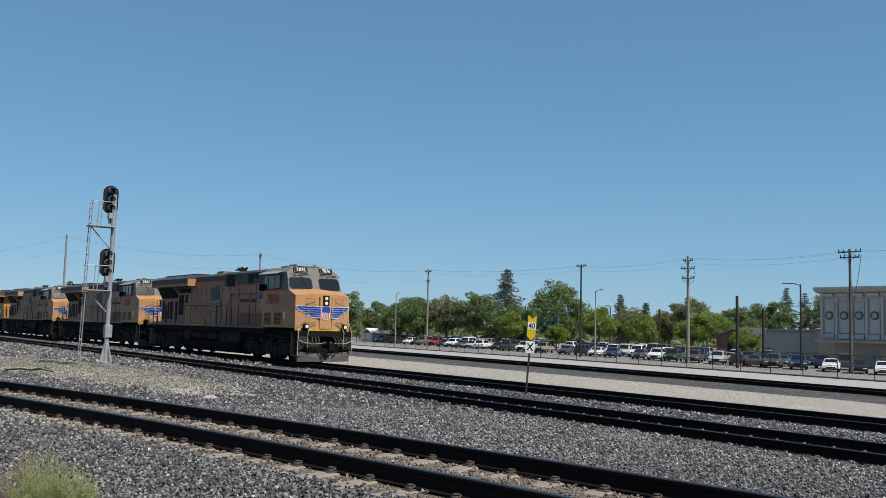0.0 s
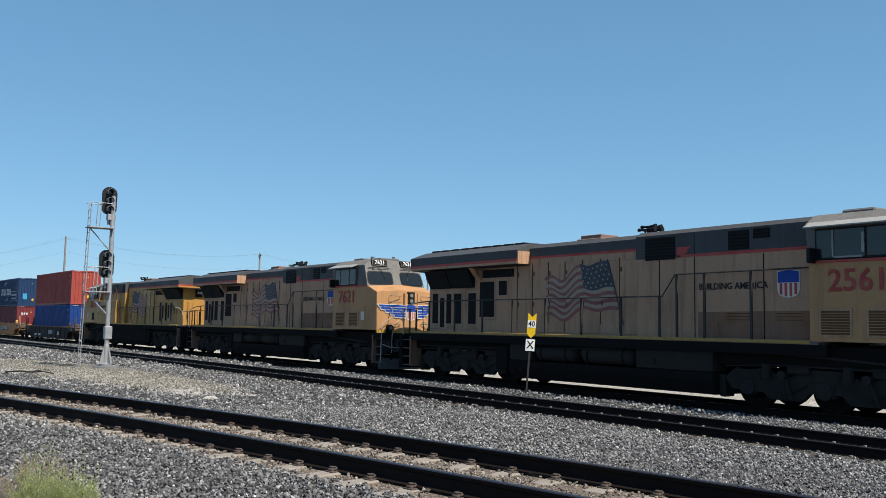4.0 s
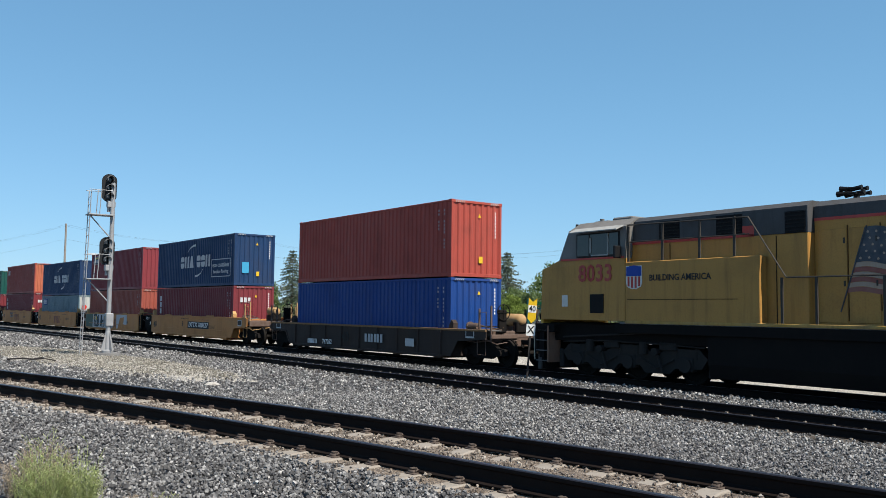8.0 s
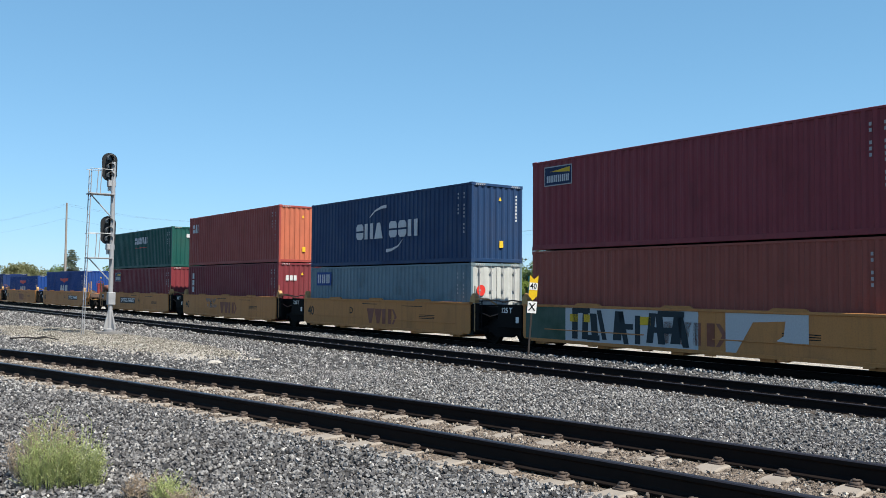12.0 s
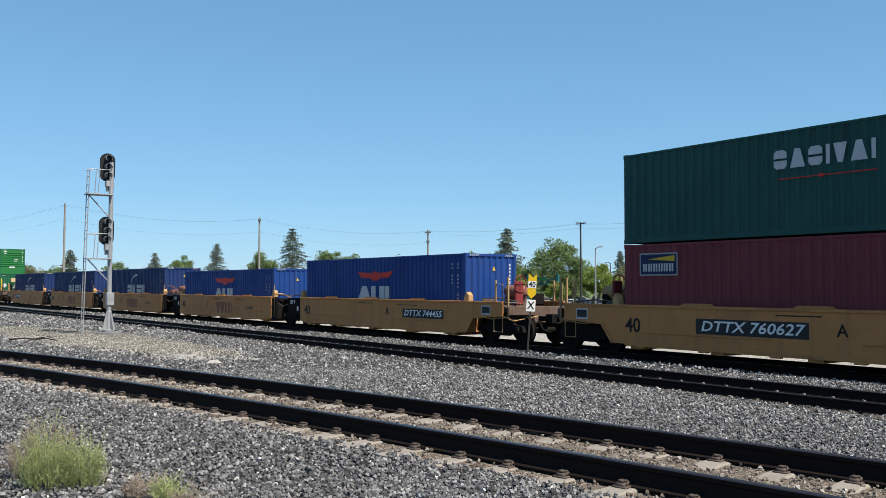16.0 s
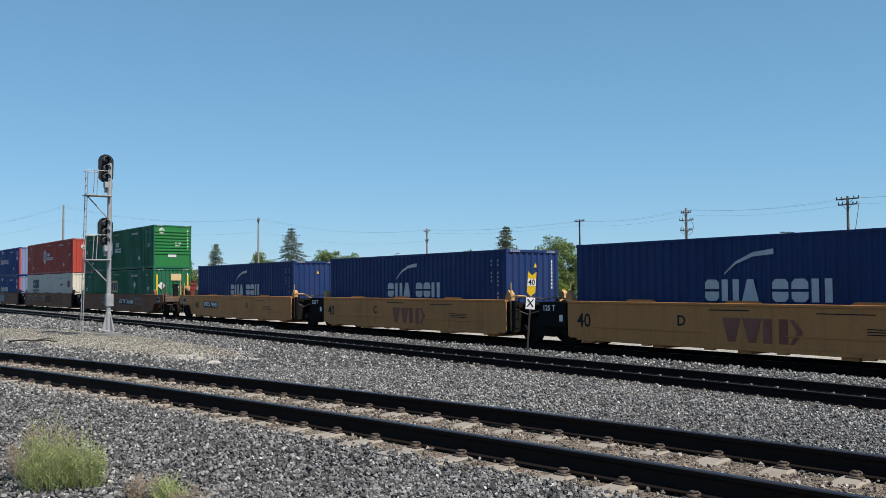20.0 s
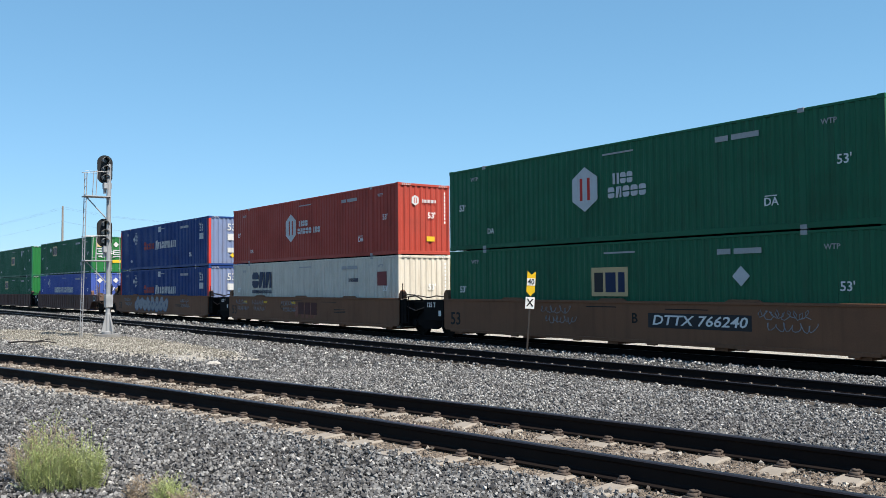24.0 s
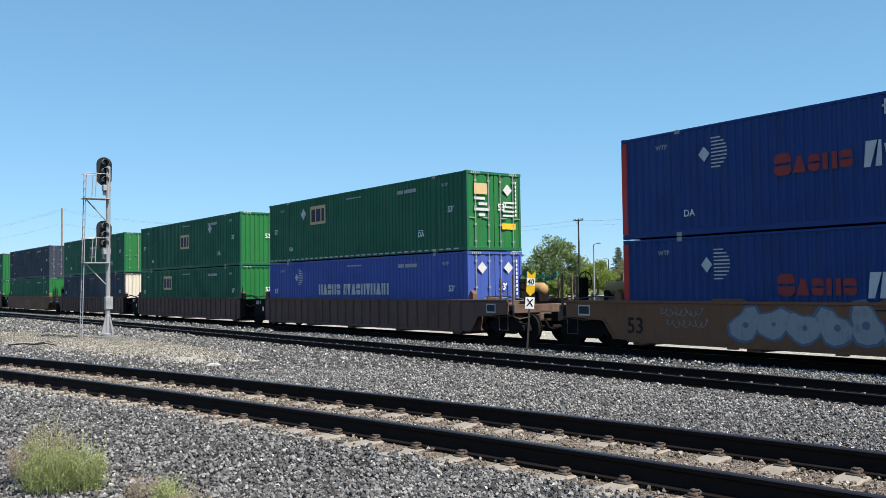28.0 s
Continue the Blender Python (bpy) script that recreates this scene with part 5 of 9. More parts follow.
    for s in (-1, 1):
        plow.add([(10.95, 0, 0.12), (10.5, s * 1.4, 0.12), (10.46, s * 1.42, 0.6), (10.74, 0, 0.48), (10.8, 0, 0.12), (10.35, s * 1.4, 0.12), (10.3, s * 1.42, 0.6), (10.6, 0, 0.48)],
                 [(0, 1, 2, 3), (7, 6, 5, 4), (0, 4, 5, 1), (3, 2, 6, 7), (1, 5, 6, 2), (0, 3, 7, 4)])
    part("plow", plow, PLOW_GREY, lo)
    ac = part("air_conditioner", Geo().box(7.1, 7.9, -0.75, 0.75, 4.68, 4.8, 0.04), TREAD, lo)
    part("roof_antenna", Geo().box(8.3, 8.9, -0.5, 0.5, 4.68, 4.78, 0.03).cyl(8.45, -0.6, 0, 0.09, 4.66, 4.84, "z", 10).cyl(8.75, 0.3, 0, 0.07, 4.76, 4.86, "z", 10), TREAD, lo)
    return lo


for number, s, turned, yellow, lit, label in (
        ("7876", 133.86, 0, YELLOW, True, "weathered yellow diesel locomotive leading with lit headlamps"),
        ("2561", 111.1, 0, FADED_YELLOW, False, "weathered yellow diesel locomotive with a faded flag"),
        ("7621", 88.35, 0, FADED_YELLOW, False, "yellow and grey diesel locomotive with a faded flag"),
        ("8033", 65.95, 180, YELLOW_CLEAN, False, "cleaner yellow diesel locomotive running long hood first")):
    lo = locomotive(number, yellow, lit, label, turned)
    rolls(lo, s, 6.85, pose(0, 0, 0, 0, 0, turned))

# ================= well cars =================
WELL_YELLOW = weathered("well_yellow", (0.47, 0.198, 0.058), 0.6, 0, (0.15, 0.08, 0.042), 0.55, 0.5, 0.5, 0.1, 0.03)
WELL_BROWN = weathered("well_brown", (0.18, 0.08, 0.04), 0.7, 0, (0.08, 0.04, 0.024), 0.6, 0.55, 0.5, 0.1, 0.02)
FLAT_EDGE = weathered("dull_ochre_edge", (0.24, 0.13, 0.055), 0.7, 0, (0.07, 0.045, 0.03), 0.8, 0.5, 0.8, 0.1, 0.02)
WELL_RUST = weathered("well_rust", (0.13, 0.072, 0.056), 0.75, 0, (0.05, 0.032, 0.026), 0.6, 0.55, 0.5, 0.1, 0.02)
WELL_DARK = weathered("well_dark", (0.032, 0.023, 0.02), 0.75, 0, (0.06, 0.038, 0.028), 0.6, 0.5, 0.5, 0.1, 0.01)
WELL_GREEN = weathered("sprayed_green", (0.012, 0.06, 0.035), 0.5, 0, (0.02, 0.03, 0.02), 0.4, 0.3, 0.8)
RUST_LETTER = weathered("rust_letters", (0.22, 0.06, 0.03), 0.65, 0, (0.12, 0.06, 0.03), 0.5, 0.3)
# Paler copy of the well yellow: sun on it put into the colour.
GUIDE_SUNLIT = weathered("guide_sunlit_yellow", (0.52, 0.29, 0.10), 0.7, 0, (0.10, 0.06, 0.03), 0.75, 0.5, 1.5)
RUSTY = weathered("rusty_steel", (0.10, 0.055, 0.036), 0.8, 0, (0.035, 0.022, 0.016), 0.8, 0.5, 2.0)
TANK_BROWN = weathered("rust_brown_tank", (0.24, 0.10, 0.065), 0.75, 0, (0.08, 0.04, 0.03), 0.6, 0.5, 2.0, fade=0.03)
POST_TAN = weathered("tan_post", (0.40, 0.24, 0.09), 0.7, 0, (0.15, 0.08, 0.04), 0.6, 0.4, 3.0)
SPRAY_PALE = plain("sprayed_pale", (0.44, 0.45, 0.46), 0.6)
SPRAY_SLATE_BLUE = plain("sprayed_slate_blue", (0.11, 0.14, 0.21), 0.6)
SPRAY_DARK = plain("sprayed_slate", (0.022, 0.034, 0.042), 0.6)
SPRAY_GREY = weathered("sprayed_grey", (0.27, 0.28, 0.30), 0.65, 0, (0.1, 0.08, 0.07), 0.6, 0.4, 3.0, fade=0.01)
DARK_MARK = weathered("dark_red_mark", (0.075, 0.024, 0.022), 0.7, 0, (0.09, 0.05, 0.035), 0.6, 0.4, 2.0, fade=0.01)
DULL_RED = weathered("dull_red", (0.20, 0.025, 0.03), 0.65, 0, (0.06, 0.02, 0.02), 0.5, 0.3, 3.0, fade=0.02)
PLATE_YELLOW = plain("yellow_plate", (0.62, 0.40, 0.03), 0.5)


def blocks(name, parent, at, spans, z0, z1, mat, label="", shear=0.0):
    """Plain upright bars in place of a brand's letters: spans of x, from z0 to z1."""
    ob = None
    for a, b in spans:
        g = Geo().prism([(a, z0), (b, z0), (b + shear, z1), (a + shear, z1)], 0, -0.006, "y")
        ob = part(name, g, mat, parent, label, at)
    return ob


def even(a, b, n, gap=0.22):
    w = (b - a) / n
    k = (1 - gap) * w
    return [span for i in range(n) for span in ((a + i * w, a + i * w + 0.38 * k), (a + i * w + 0.62 * k, a + i * w + k))]


def shapes(name, parent, at, kinds, x0, x1, z, h, mat, label="", gap=0.16):
    """A row of plain solid shapes for a brand's mark: o rounded block in two halves, w wedge, b pair of uprights, i upright, t wedge on its tip, s slanted pair."""
    wide = {"o": 1.0, "w": 1.1, "b": 1.15, "i": 0.42, "t": 0.95, "s": 0.9, " ": 0.55}
    unit = (x1 - x0) / sum(wide[k] for k in kinds)
    x = x0
    for k in kinds:
        w = unit * wide[k]
        a, b = x, x + w - unit * gap
        x += w
        m, c = (b - a) * 0.36, min(b - a, h) * 0.2
        g = Geo()
        if k == "o":
            for z0, z1, lo, hi in ((z, z + h * 0.44, c, 0), (z + h * 0.56, z + h, 0, c)):
                g.prism([(a + lo, z0), (b - lo, z0), (b, z0 + lo), (b, z1 - hi), (b - hi, z1), (a + hi, z1), (a, z1 - hi), (a, z0 + lo)], -0.006, 0, "y")
        elif k == "w":
            g.prism([(a, z), (b, z), ((a + b) / 2 + m * 0.5, z + h), ((a + b) / 2 - m * 0.5, z + h)], -0.006, 0, "y")
        elif k == "b":
            g.box(a, a + m, -0.006, 0, z, z + h).box(b - m, b, -0.006, 0, z, z + h)
        elif k == "i":
            g.box(a, b, -0.006, 0, z, z + h)
        elif k == "t":
            g.prism([((a + b) / 2 - m * 0.5, z), ((a + b) / 2 + m * 0.5, z), (b, z + h), (a, z + h)], -0.006, 0, "y")
        elif k == "s":
            g.prism([(a, z), (a + m, z), (b - m * 0.6, z + h), (a + m * 0.4, z + h)], -0.006, 0, "y").prism([(b - m, z), (b, z), (b, z + h), (b - m * 0.4, z + h)], -0.006, 0, "y")
        if k != " ":
            part(name, g, mat, parent, label, at)


def arc(name, parent, at, pts, w0, w1, mat):
    """A curved stroke that swells from w0 to w1."""
    g = Geo()
    n = len(pts)
    for i, (x, z) in enumerate(pts):
        w = w0 + (w1 - w0) * i / (n - 1)
        g.v += [(x, 0, z - w), (x, 0, z + w)]
    g.f = [(2 * i, 2 * i + 2, 2 * i + 3, 2 * i + 1) for i in range(n - 1)]
    g.m = [0] * len(g.f)
    return part(name, g, mat, parent, "", at)


def graffiti(parent, at, x0, x1, z0, z1, n, mats, seed):
    """Sprayed bubble shapes with a dark edge; they spell nothing."""
    rnd = random.Random(seed)
    w = (x1 - x0) / n
    for i in range(n):
        cx, cz = x0 + (i + 0.5) * w, (z0 + z1) / 2 + rnd.uniform(-0.06, 0.06)
        for k, m in enumerate((mats[1], mats[0])):
            g = Geo()
            e = 0.0 if k == 0 else 0.07
            ring = []
            for j in range(12):
                a = 2 * math.pi * j / 12
                r = 1 + 0.22 * math.sin(2 * a + i) + 0.15 * math.cos(3 * a + seed + i)
                ring.append((cx + math.cos(a) * (w * 0.62 - e) * r, cz + math.sin(a) * ((z1 - z0) * 0.5 - e) * r))
            g.prism(ring, 0 - k * 0.003 - i * 0.0002, -0.004 - k * 0.003 - i * 0.0002, "y")
            part("graffiti", g, m, parent, "", at)
        part("graffiti", Geo().cyl(cx + rnd.uniform(-0.1, 0.1), 0, cz, 0.05 + 0.08 * rnd.random(), -0.006, -0.010, "y", 8), mats[1], parent, "", at)


def well_unit(feet, kind, letter, first, last, label, number=""):
    """One unit of a well car: x forward, origin on the rail under the middle of its well."""
    length = 12.192 if feet == 40 else 16.154
    a = length / 2
    paint = {"yellow": WELL_YELLOW, "brown": WELL_BROWN, "ribbed": WELL_RUST, "flat": WELL_DARK}[kind]
    u = thing("well_car", label, "freight car", "well cars of the train")
    top, low, half = 1.42, 0.33, 1.46
    xf, xr = a + 0.25, -a + 0.2 - 0.35
    if kind == "flat":
        top, low = 1.27, 0.3
    for s in (-1, 1):
        y0, y1 = sorted((s * (half - 0.05), s * half))
        lf = 2.1 if first else 0.0
        lr = 2.1 if last else 0.0
        out = [(xr - lr, top), (xr - lr, 0.95 if lr else low + 0.08)]
        if lr:
            out += [(xr - 0.5, 0.85), (xr - 0.1, low)]
        else:
            out += [(xr + 0.06, low)]
        out += [(xf + 0.1, low), (xf + 0.5, 0.85), (xf + lf, 0.95)] if lf else [(xf - 0.06, low), (xf, low + 0.08)]
        out += [(xf + lf, top)]
        part("side_wall", Geo().prism(out, y0, y1, "y"), paint, u)
        y0, y1 = sorted((s * (half - 0.14), s * (half + 0.035)))
        part("top_chord", Geo().box(xr - lr, xf + lf, y0, y1, top - 0.05, top + 0.025, 0.01), paint if kind != "flat" else FLAT_EDGE, u)
        part("bottom_chord", Geo().box(xr + 0.4, xf - 0.4, min(s * (half - 0.2), s * (half + 0.03)), max(s * (half - 0.2), s * (half + 0.03)), low - 0.06, low + 0.04, 0.01), paint, u)
        n = 24 if kind == "ribbed" else (9 if kind == "flat" else 0)
        for k in range(n):
            x = xr + 0.5 + (xf - xr - 1.0) * k / (n - 1)
            part("rib", Geo().prism([(x - 0.06, s * half), (x + 0.06, s * half), (x + 0.04, s * (half + 0.06)), (x - 0.04, s * (half + 0.06))], low + 0.04, top - 0.05, "z"), paint, u)
        y0, y1 = sorted((s * half, s * (half + 0.03)))
        if first:
            part("arch_flange", Geo().prism([(xf + 0.05, low), (xf + 0.13, low), (xf + 0.53, 0.85), (xf + lf, 0.95), (xf + lf, 1.0), (xf + 0.48, 0.91)], y0, y1, "y"), paint, u)
        if last:
            part("arch_flange", Geo().prism([(xr - 0.05, low), (xr - 0.13, low), (xr - 0.53, 0.85), (xr - lr, 0.95), (xr - lr, 1.0), (xr - 0.48, 0.91)], y0, y1, "y"), paint, u)
        if kind == "yellow":
            for x0, x1 in ((-a + 0.9, -1.1), (1.2, a - 0.6)):
                part("side_ridge", Geo().box(x0, x1, y0, y1, 0.66, 0.69, 0.008), paint, u)
        if kind in ("yellow", "brown"):
            # guide plates on the top chord and drain lugs below
            for x in (-a * 0.55, 0.0, a * 0.55):
                part("guide_plate", Geo().prism([(x - 0.55, top + 0.02), (x + 0.55, top + 0.02), (x + 0.42, top + 0.09), (x - 0.42, top + 0.09)], min(s * (half - 0.1), s * (half - 0.02)), max(s * (half - 0.1), s * (half - 0.02)), "y"), paint, u)
            for k in range(6):
                x = xr + 1.0 + (xf - xr - 2.0) * k / 5
                part("lug", Geo().box(x - 0.14, x + 0.14, min(s * (half - 0.1), s * (half + 0.05)), max(s * (half - 0.1), s * (half + 0.05)), low - 0.1, low - 0.05, 0.01), paint, u)
    for k in range(5):
        x = -a + 0.6 + (length - 1.2) * k / 4
        part("cross_member", Geo().box(x - 0.2, x + 0.2, -half + 0.06, half - 0.06, 0.19, DECK - 0.004), paint, u)
    for s, far in ((1, first), (-1, last)):
        x = a + 0.32
        reach = 2.3 if far else 1.45
        x0, x1 = sorted((s * x, s * (x + reach)))
        part("bulkhead", Geo().box(min(s * x, s * (x + 0.08)), max(s * x, s * (x + 0.08)), -half + 0.06, half - 0.06, low, top - 0.06, 0.01), paint if far else UNDERFRAME, u)
        if not far:
            part("end_platform", Geo().box(x0, x1, -0.85, 0.85, 0.98, top - 0.12, 0.02), UNDERFRAME, u)
            part("pipe", Geo().tube([(s * (x - 0.1), -1.1, top + 0.06), (s * (x + 0.8), -1.12, top + 0.12), (s * (x + 1.4), -1.05, top + 0.05)], 0.024, 6).tube([(s * (x + 0.1), -1.2, top - 0.3), (s * (x + 0.8), -1.25, top - 0.45), (s * (x + 1.4), -1.2, top - 0.3)], 0.02, 6), RUSTY, u)
        if far:
            # centre sill and open framing: light shows between the beams
            part("centre_sill", Geo().box(x0, x1, -0.28, 0.28, 0.72, 1.06, 0.02), RUSTY, u)
            for dx in (0.15, 0.95, 1.7):
                part("cross_beam", Geo().box(s * (x + dx) - 0.07, s * (x + dx) + 0.07, -1.36, 1.36, 1.06, 1.24, 0.015), RUSTY, u)
            dp = sorted((s * (x + 0.05), s * (x + 0.85)))
            part("deck_plate", Geo().box(dp[0], dp[1], -0.8, 0.8, 1.24, 1.28, 0.005), RUSTY, u)
            tc = 0.35 if number == "744455" else 1.15
            part("tank_cradle", Geo().box(s * (x + tc) - 0.04, s * (x + tc) + 0.04, 0.1, 0.6, 1.24, top + 0.18).box(s * (x + tc + 0.55) - 0.04, s * (x + tc + 0.55) + 0.04, 0.1, 0.6, 1.24, top + 0.18), RUSTY, u)
            part("brake_rod", Geo().tube([(s * (x + 0.1), -0.4, 1.34), (s * (x + 1.2), -0.5, 1.4), (s * (x + 1.95), -0.6, 1.36)], 0.02, 6).tube([(s * (x + 0.5), -1.3, 0.9), (s * (x + 1.3), -1.32, 0.84), (s * (x + 2.2), -1.3, 0.92)], 0.018, 6), GUIDE_SUNLIT if kind == "yellow" else RUSTY, u)
            part("brake_cylinder", Geo().cyl(0, -0.75, 1.38, 0.13, s * (x + 0.25), s * (x + 0.75), "x", 14).cyl(0, -0.75, 1.38, 0.17, s * (x + 0.25) - 0.03, s * (x + 0.25) + 0.03, "x", 14), RUSTY, u)
            for y in (-1.4, 1.4):
                # stirrup step and corner loop
                part("stirrup", Geo().tube([(s * (x + 1.5), y, 0.95), (s * (x + 1.5), y, 0.42), (s * (x + 1.95), y, 0.42), (s * (x + 1.95), y, 0.95)], 0.02, 6), POST_TAN if kind == "yellow" else RUSTY, u)
                part("corner_loop", Geo().tube([(s * (x + 1.62), y * 0.99, top - 0.05), (s * (x + 1.62), y * 0.99, top + 0.62), (s * (x + 1.95), y * 0.99, top + 0.62), (s * (x + 1.95), y * 0.99, top - 0.05)], 0.018, 6), POST_TAN if kind == "yellow" else RUSTY, u)
            part("end_sill", Geo().box(min(s * (x + reach - 0.1), s * (x + reach)), max(s * (x + reach - 0.1), s * (x + reach)), -1.42, 1.42, 0.98, top - 0.14, 0.02), RUSTY, u)
            coupler(u, s * (x + reach + 0.5), s, UNDERFRAME)
            # brake gear: reservoir, wheel, upright posts
            rx = sorted((s * (x + (0.1 if number == "744455" else 0.9)), s * (x + (1.2 if number == "744455" else 1.95))))
            part("reservoir", Geo().lathe([(0.06, rx[0]), (0.17, rx[0] + 0.05), (0.22, rx[0] + 0.14), (0.22, rx[1] - 0.14), (0.17, rx[1] - 0.05), (0.06, rx[1])], 0.35, top + 0.36, "x", 16), TANK_BROWN if number == "744455" else POST_TAN, u, "dusty air reservoir", smooth=True)
            part("valve_box", Geo().box(s * (x + 1.75) - 0.12, s * (x + 1.75) + 0.12, 0.1, 0.6, top - 0.1, top + 0.3, 0.03), UNDERFRAME, u)
            part("pipe", Geo().tube([(s * (x + 0.2), -0.9, top + 0.1), (s * (x + 1.2), -0.95, top + 0.14), (s * (x + 2.2), -0.9, top + 0.02)], 0.025, 6), RUSTY, u)
            part("cut_lever", Geo().tube([(s * (x + reach - 0.3), -1.4, 0.95), (s * (x + reach + 0.1), -1.3, 0.8), (s * (x + reach + 0.12), -0.2, 0.95)], 0.018, 6), GUIDE_SUNLIT if kind == "yellow" else RUSTY, u)
            part("data_plate", Geo().box(s * (x + 1.15) - 0.24, s * (x + 1.15) + 0.24, -half - 0.012, -half - 0.002, 0.98, 1.3), SPRAY_PALE, u)
            part("data_panel", Geo().box(s * (x + 1.15) - 0.2, s * (x + 1.15) + 0.2, -half - 0.017, -half - 0.013, 1.04, 1.26), SOOT, u)
            bw = Geo()
            cx = s * (x + (0.45 if kind == "yellow" and number != "744455" else 1.95))
            ring = [(cx, -0.6 + 0.28 * math.cos(2 * math.pi * k / 16), top + 0.62 + 0.28 * math.sin(2 * math.pi * k / 16)) for k in range(17)]
            bw.tube(ring, 0.018, 6)
            for k in range(4):
                bw.tube([(cx, -0.6, top + 0.62), ring[k * 4]], 0.012, 5)
            wh = part("brake_wheel", bw, DULL_RED if kind == "yellow" else UNDERFRAME, u)
            part("brake_stand", Geo().box(cx - 0.14, cx - 0.02, -0.78, -0.42, top - 0.1, top + 0.72, 0.03), DULL_RED if kind == "yellow" else UNDERFRAME, wh)
            for y in (-1.36, 1.36):
                for dx, tall in ((1.55, 0.75), (2.2, 0.85)):
                    part("grab_post", Geo().box(s * (x + dx) - 0.03, s * (x + dx) + 0.03, y - 0.03, y + 0.03, 0.9, top + tall, 0.008), POST_TAN if kind == "yellow" else RUSTY, u)
            part("catwalk", Geo().box(x0 + 0.1, x1 - 0.1, -1.38, -0.9, top - 0.03, top + 0.0, 0.005), TREAD, u)
        else:
            for y in (-1, 1):
                if s < 0:
                    # dark plate with the truck's load beside the joint
                    pl = part("joint_plate", Geo().box(-x - 1.2, -x + 0.05, min(y * 1.32, y * 1.42), max(y * 1.32, y * 1.42), 0.62, top - 0.02, 0.02), UNDERFRAME, u)
                    if y < 0:
                        words("load_mark", "125 T", 0.17, WHITE, pl, pose(-x - 0.72, -1.425, top - 0.22))
                        part("notice", Geo().box(-x - 0.25, -x - 0.1, -1.426, -1.42, 0.8, 1.0), WHITE, pl)
                else:
                    part("end_plate", Geo().box(x - 0.3, x + 0.3, min(y * 1.3, y * 1.37), max(y * 1.3, y * 1.37), 0.45, top - 0.03, 0.02), UNDERFRAME, u)
                    for dx in (0.1, 0.5):
                        part("ladder_rail", Geo().tube([(x + dx, y * 1.38, 0.42), (x + dx, y * 1.38, top + (0.6 if dx < 0.3 else 0.1))], 0.02, 6), POST_TAN if kind == "yellow" and dx < 0.3 else UNDERFRAME, u)
                    for k in range(4):
                        part("rung", Geo().tube([(x + 0.1, y * 1.38, 0.5 + 0.3 * k), (x + 0.5, y * 1.38, 0.5 + 0.3 * k)], 0.014, 5), UNDERFRAME, u)
                    part("corner_bracket", Geo().tube([(x + 0.1, y * 1.36, top + 0.12), (x + 0.34, y * 1.3, top + 0.16), (x + 0.36, y * 1.0, top + 0.14), (x + 0.36, y * 0.6, top - 0.05)], 0.03, 6), GUIDE_SUNLIT if kind == "yellow" else RUSTY, u)
        # container guides at the well's ends
        for y in (-1.24, 1.24):
            x0g, x1g = sorted((s * (a + 0.07), s * (a + 0.30)))
            part("container_guide", Geo().prism([(s * (a + 0.06), top), (s * (a + 0.34), top), (s * (a + 0.34), top + 0.22), (s * (a + 0.22), top + 0.34), (s * (a + 0.10), top + 0.18)], y - 0.1, y + 0.1, "y"), GUIDE_SUNLIT if kind == "yellow" else paint, u)
    # trucks: an end unit has its own, an inner joint's truck goes with the unit before it
    if first:
        two_axle_truck(u, a + 1.75, UNDERFRAME)
    two_axle_truck(u, -a - (1.75 if last else 1.64), UNDERFRAME)
    # markings on the near side
    y = -half - 0.003
    ink = BLACK
    if kind in ("yellow", "brown"):
        words("length_mark", str(feet), 0.4 if feet == 40 else 0.44, ink, u, pose(-a + 0.55, y, 0.85 if feet == 40 else 0.72))
        if letter:
            words("unit_mark", letter, 0.28, ink, u, pose({"760627": -0.7 if first else 0.7, "766240": 0.9}.get(number, 1.3 if first or last else -1.9), y, 0.95))
        for k in range(3):
            part("small_print", Geo().box(3.2, 4.2, y - 0.002, y, 0.9 - 0.06 * k, 0.925 - 0.06 * k), ink, u)
        part("small_print", Geo().box(-1.0, 0.2, y - 0.002, y, 1.25, 1.28), ink, u)
        part("small_print", Geo().box(2.0, 3.4, y - 0.002, y, 1.22, 1.245), ink, u)
    if number:
        x = 3.9 if first else (-3.0 if last else 3.0)
        if kind == "flat":
            words("reporting_number", number, 0.2, WHITE, u, pose(-2.6, y - 0.065, 0.5))
            blocks("owner_mark", u, pose(0, y - 0.062, 0), even(-4.4, -3.5, 4), 0.4, 0.6, WHITE)
            blocks("owner_mark", u, pose(0, y - 0.062, 0), even(0.6, 2.0, 3, 0.1), 0.62, 0.95, SPRAY_PALE)
            words("length_mark", "40", 0.42, BLACK, u, pose(-1.0, y - 0.062, 0.75))
            part("data_plate", Geo().box(3.6, 4.2, y - 0.068, y - 0.062, 0.55, 0.85), SPRAY_PALE, u)
        else:
            x0, x1 = {"760627": (0.12, 3.36) if first else (-3.36, -0.12), "766240": (1.4, 4.7)}.get(number, (2.4, 5.1) if first else (-4.6, -2.5))
            tall = 0.4 if x1 - x0 > 3 else 0.34
            pl = part("number_panel", Geo().box(x0, x1, y - 0.004, y, 0.92 - tall / 2, 0.92 + tall / 2, 0.004), SOOT, u)
            words("reporting_number", "DTTX " + number, tall * 0.66, WHITE, pl, pose((x0 + x1) / 2, y - 0.006, 0.92), (x1 - x0) * 0.92 / (WIDTHS["DTTX " + number] * tall * 0.66 / 0.7))
    elif kind == "yellow" or feet == 53 and kind == "brown":
        shapes("owner_mark", u, pose(0, y, 0), "ttb", -0.6, 1.3, 0.48, 0.6, RUST_LETTER, "rust-red mark", 0.06)
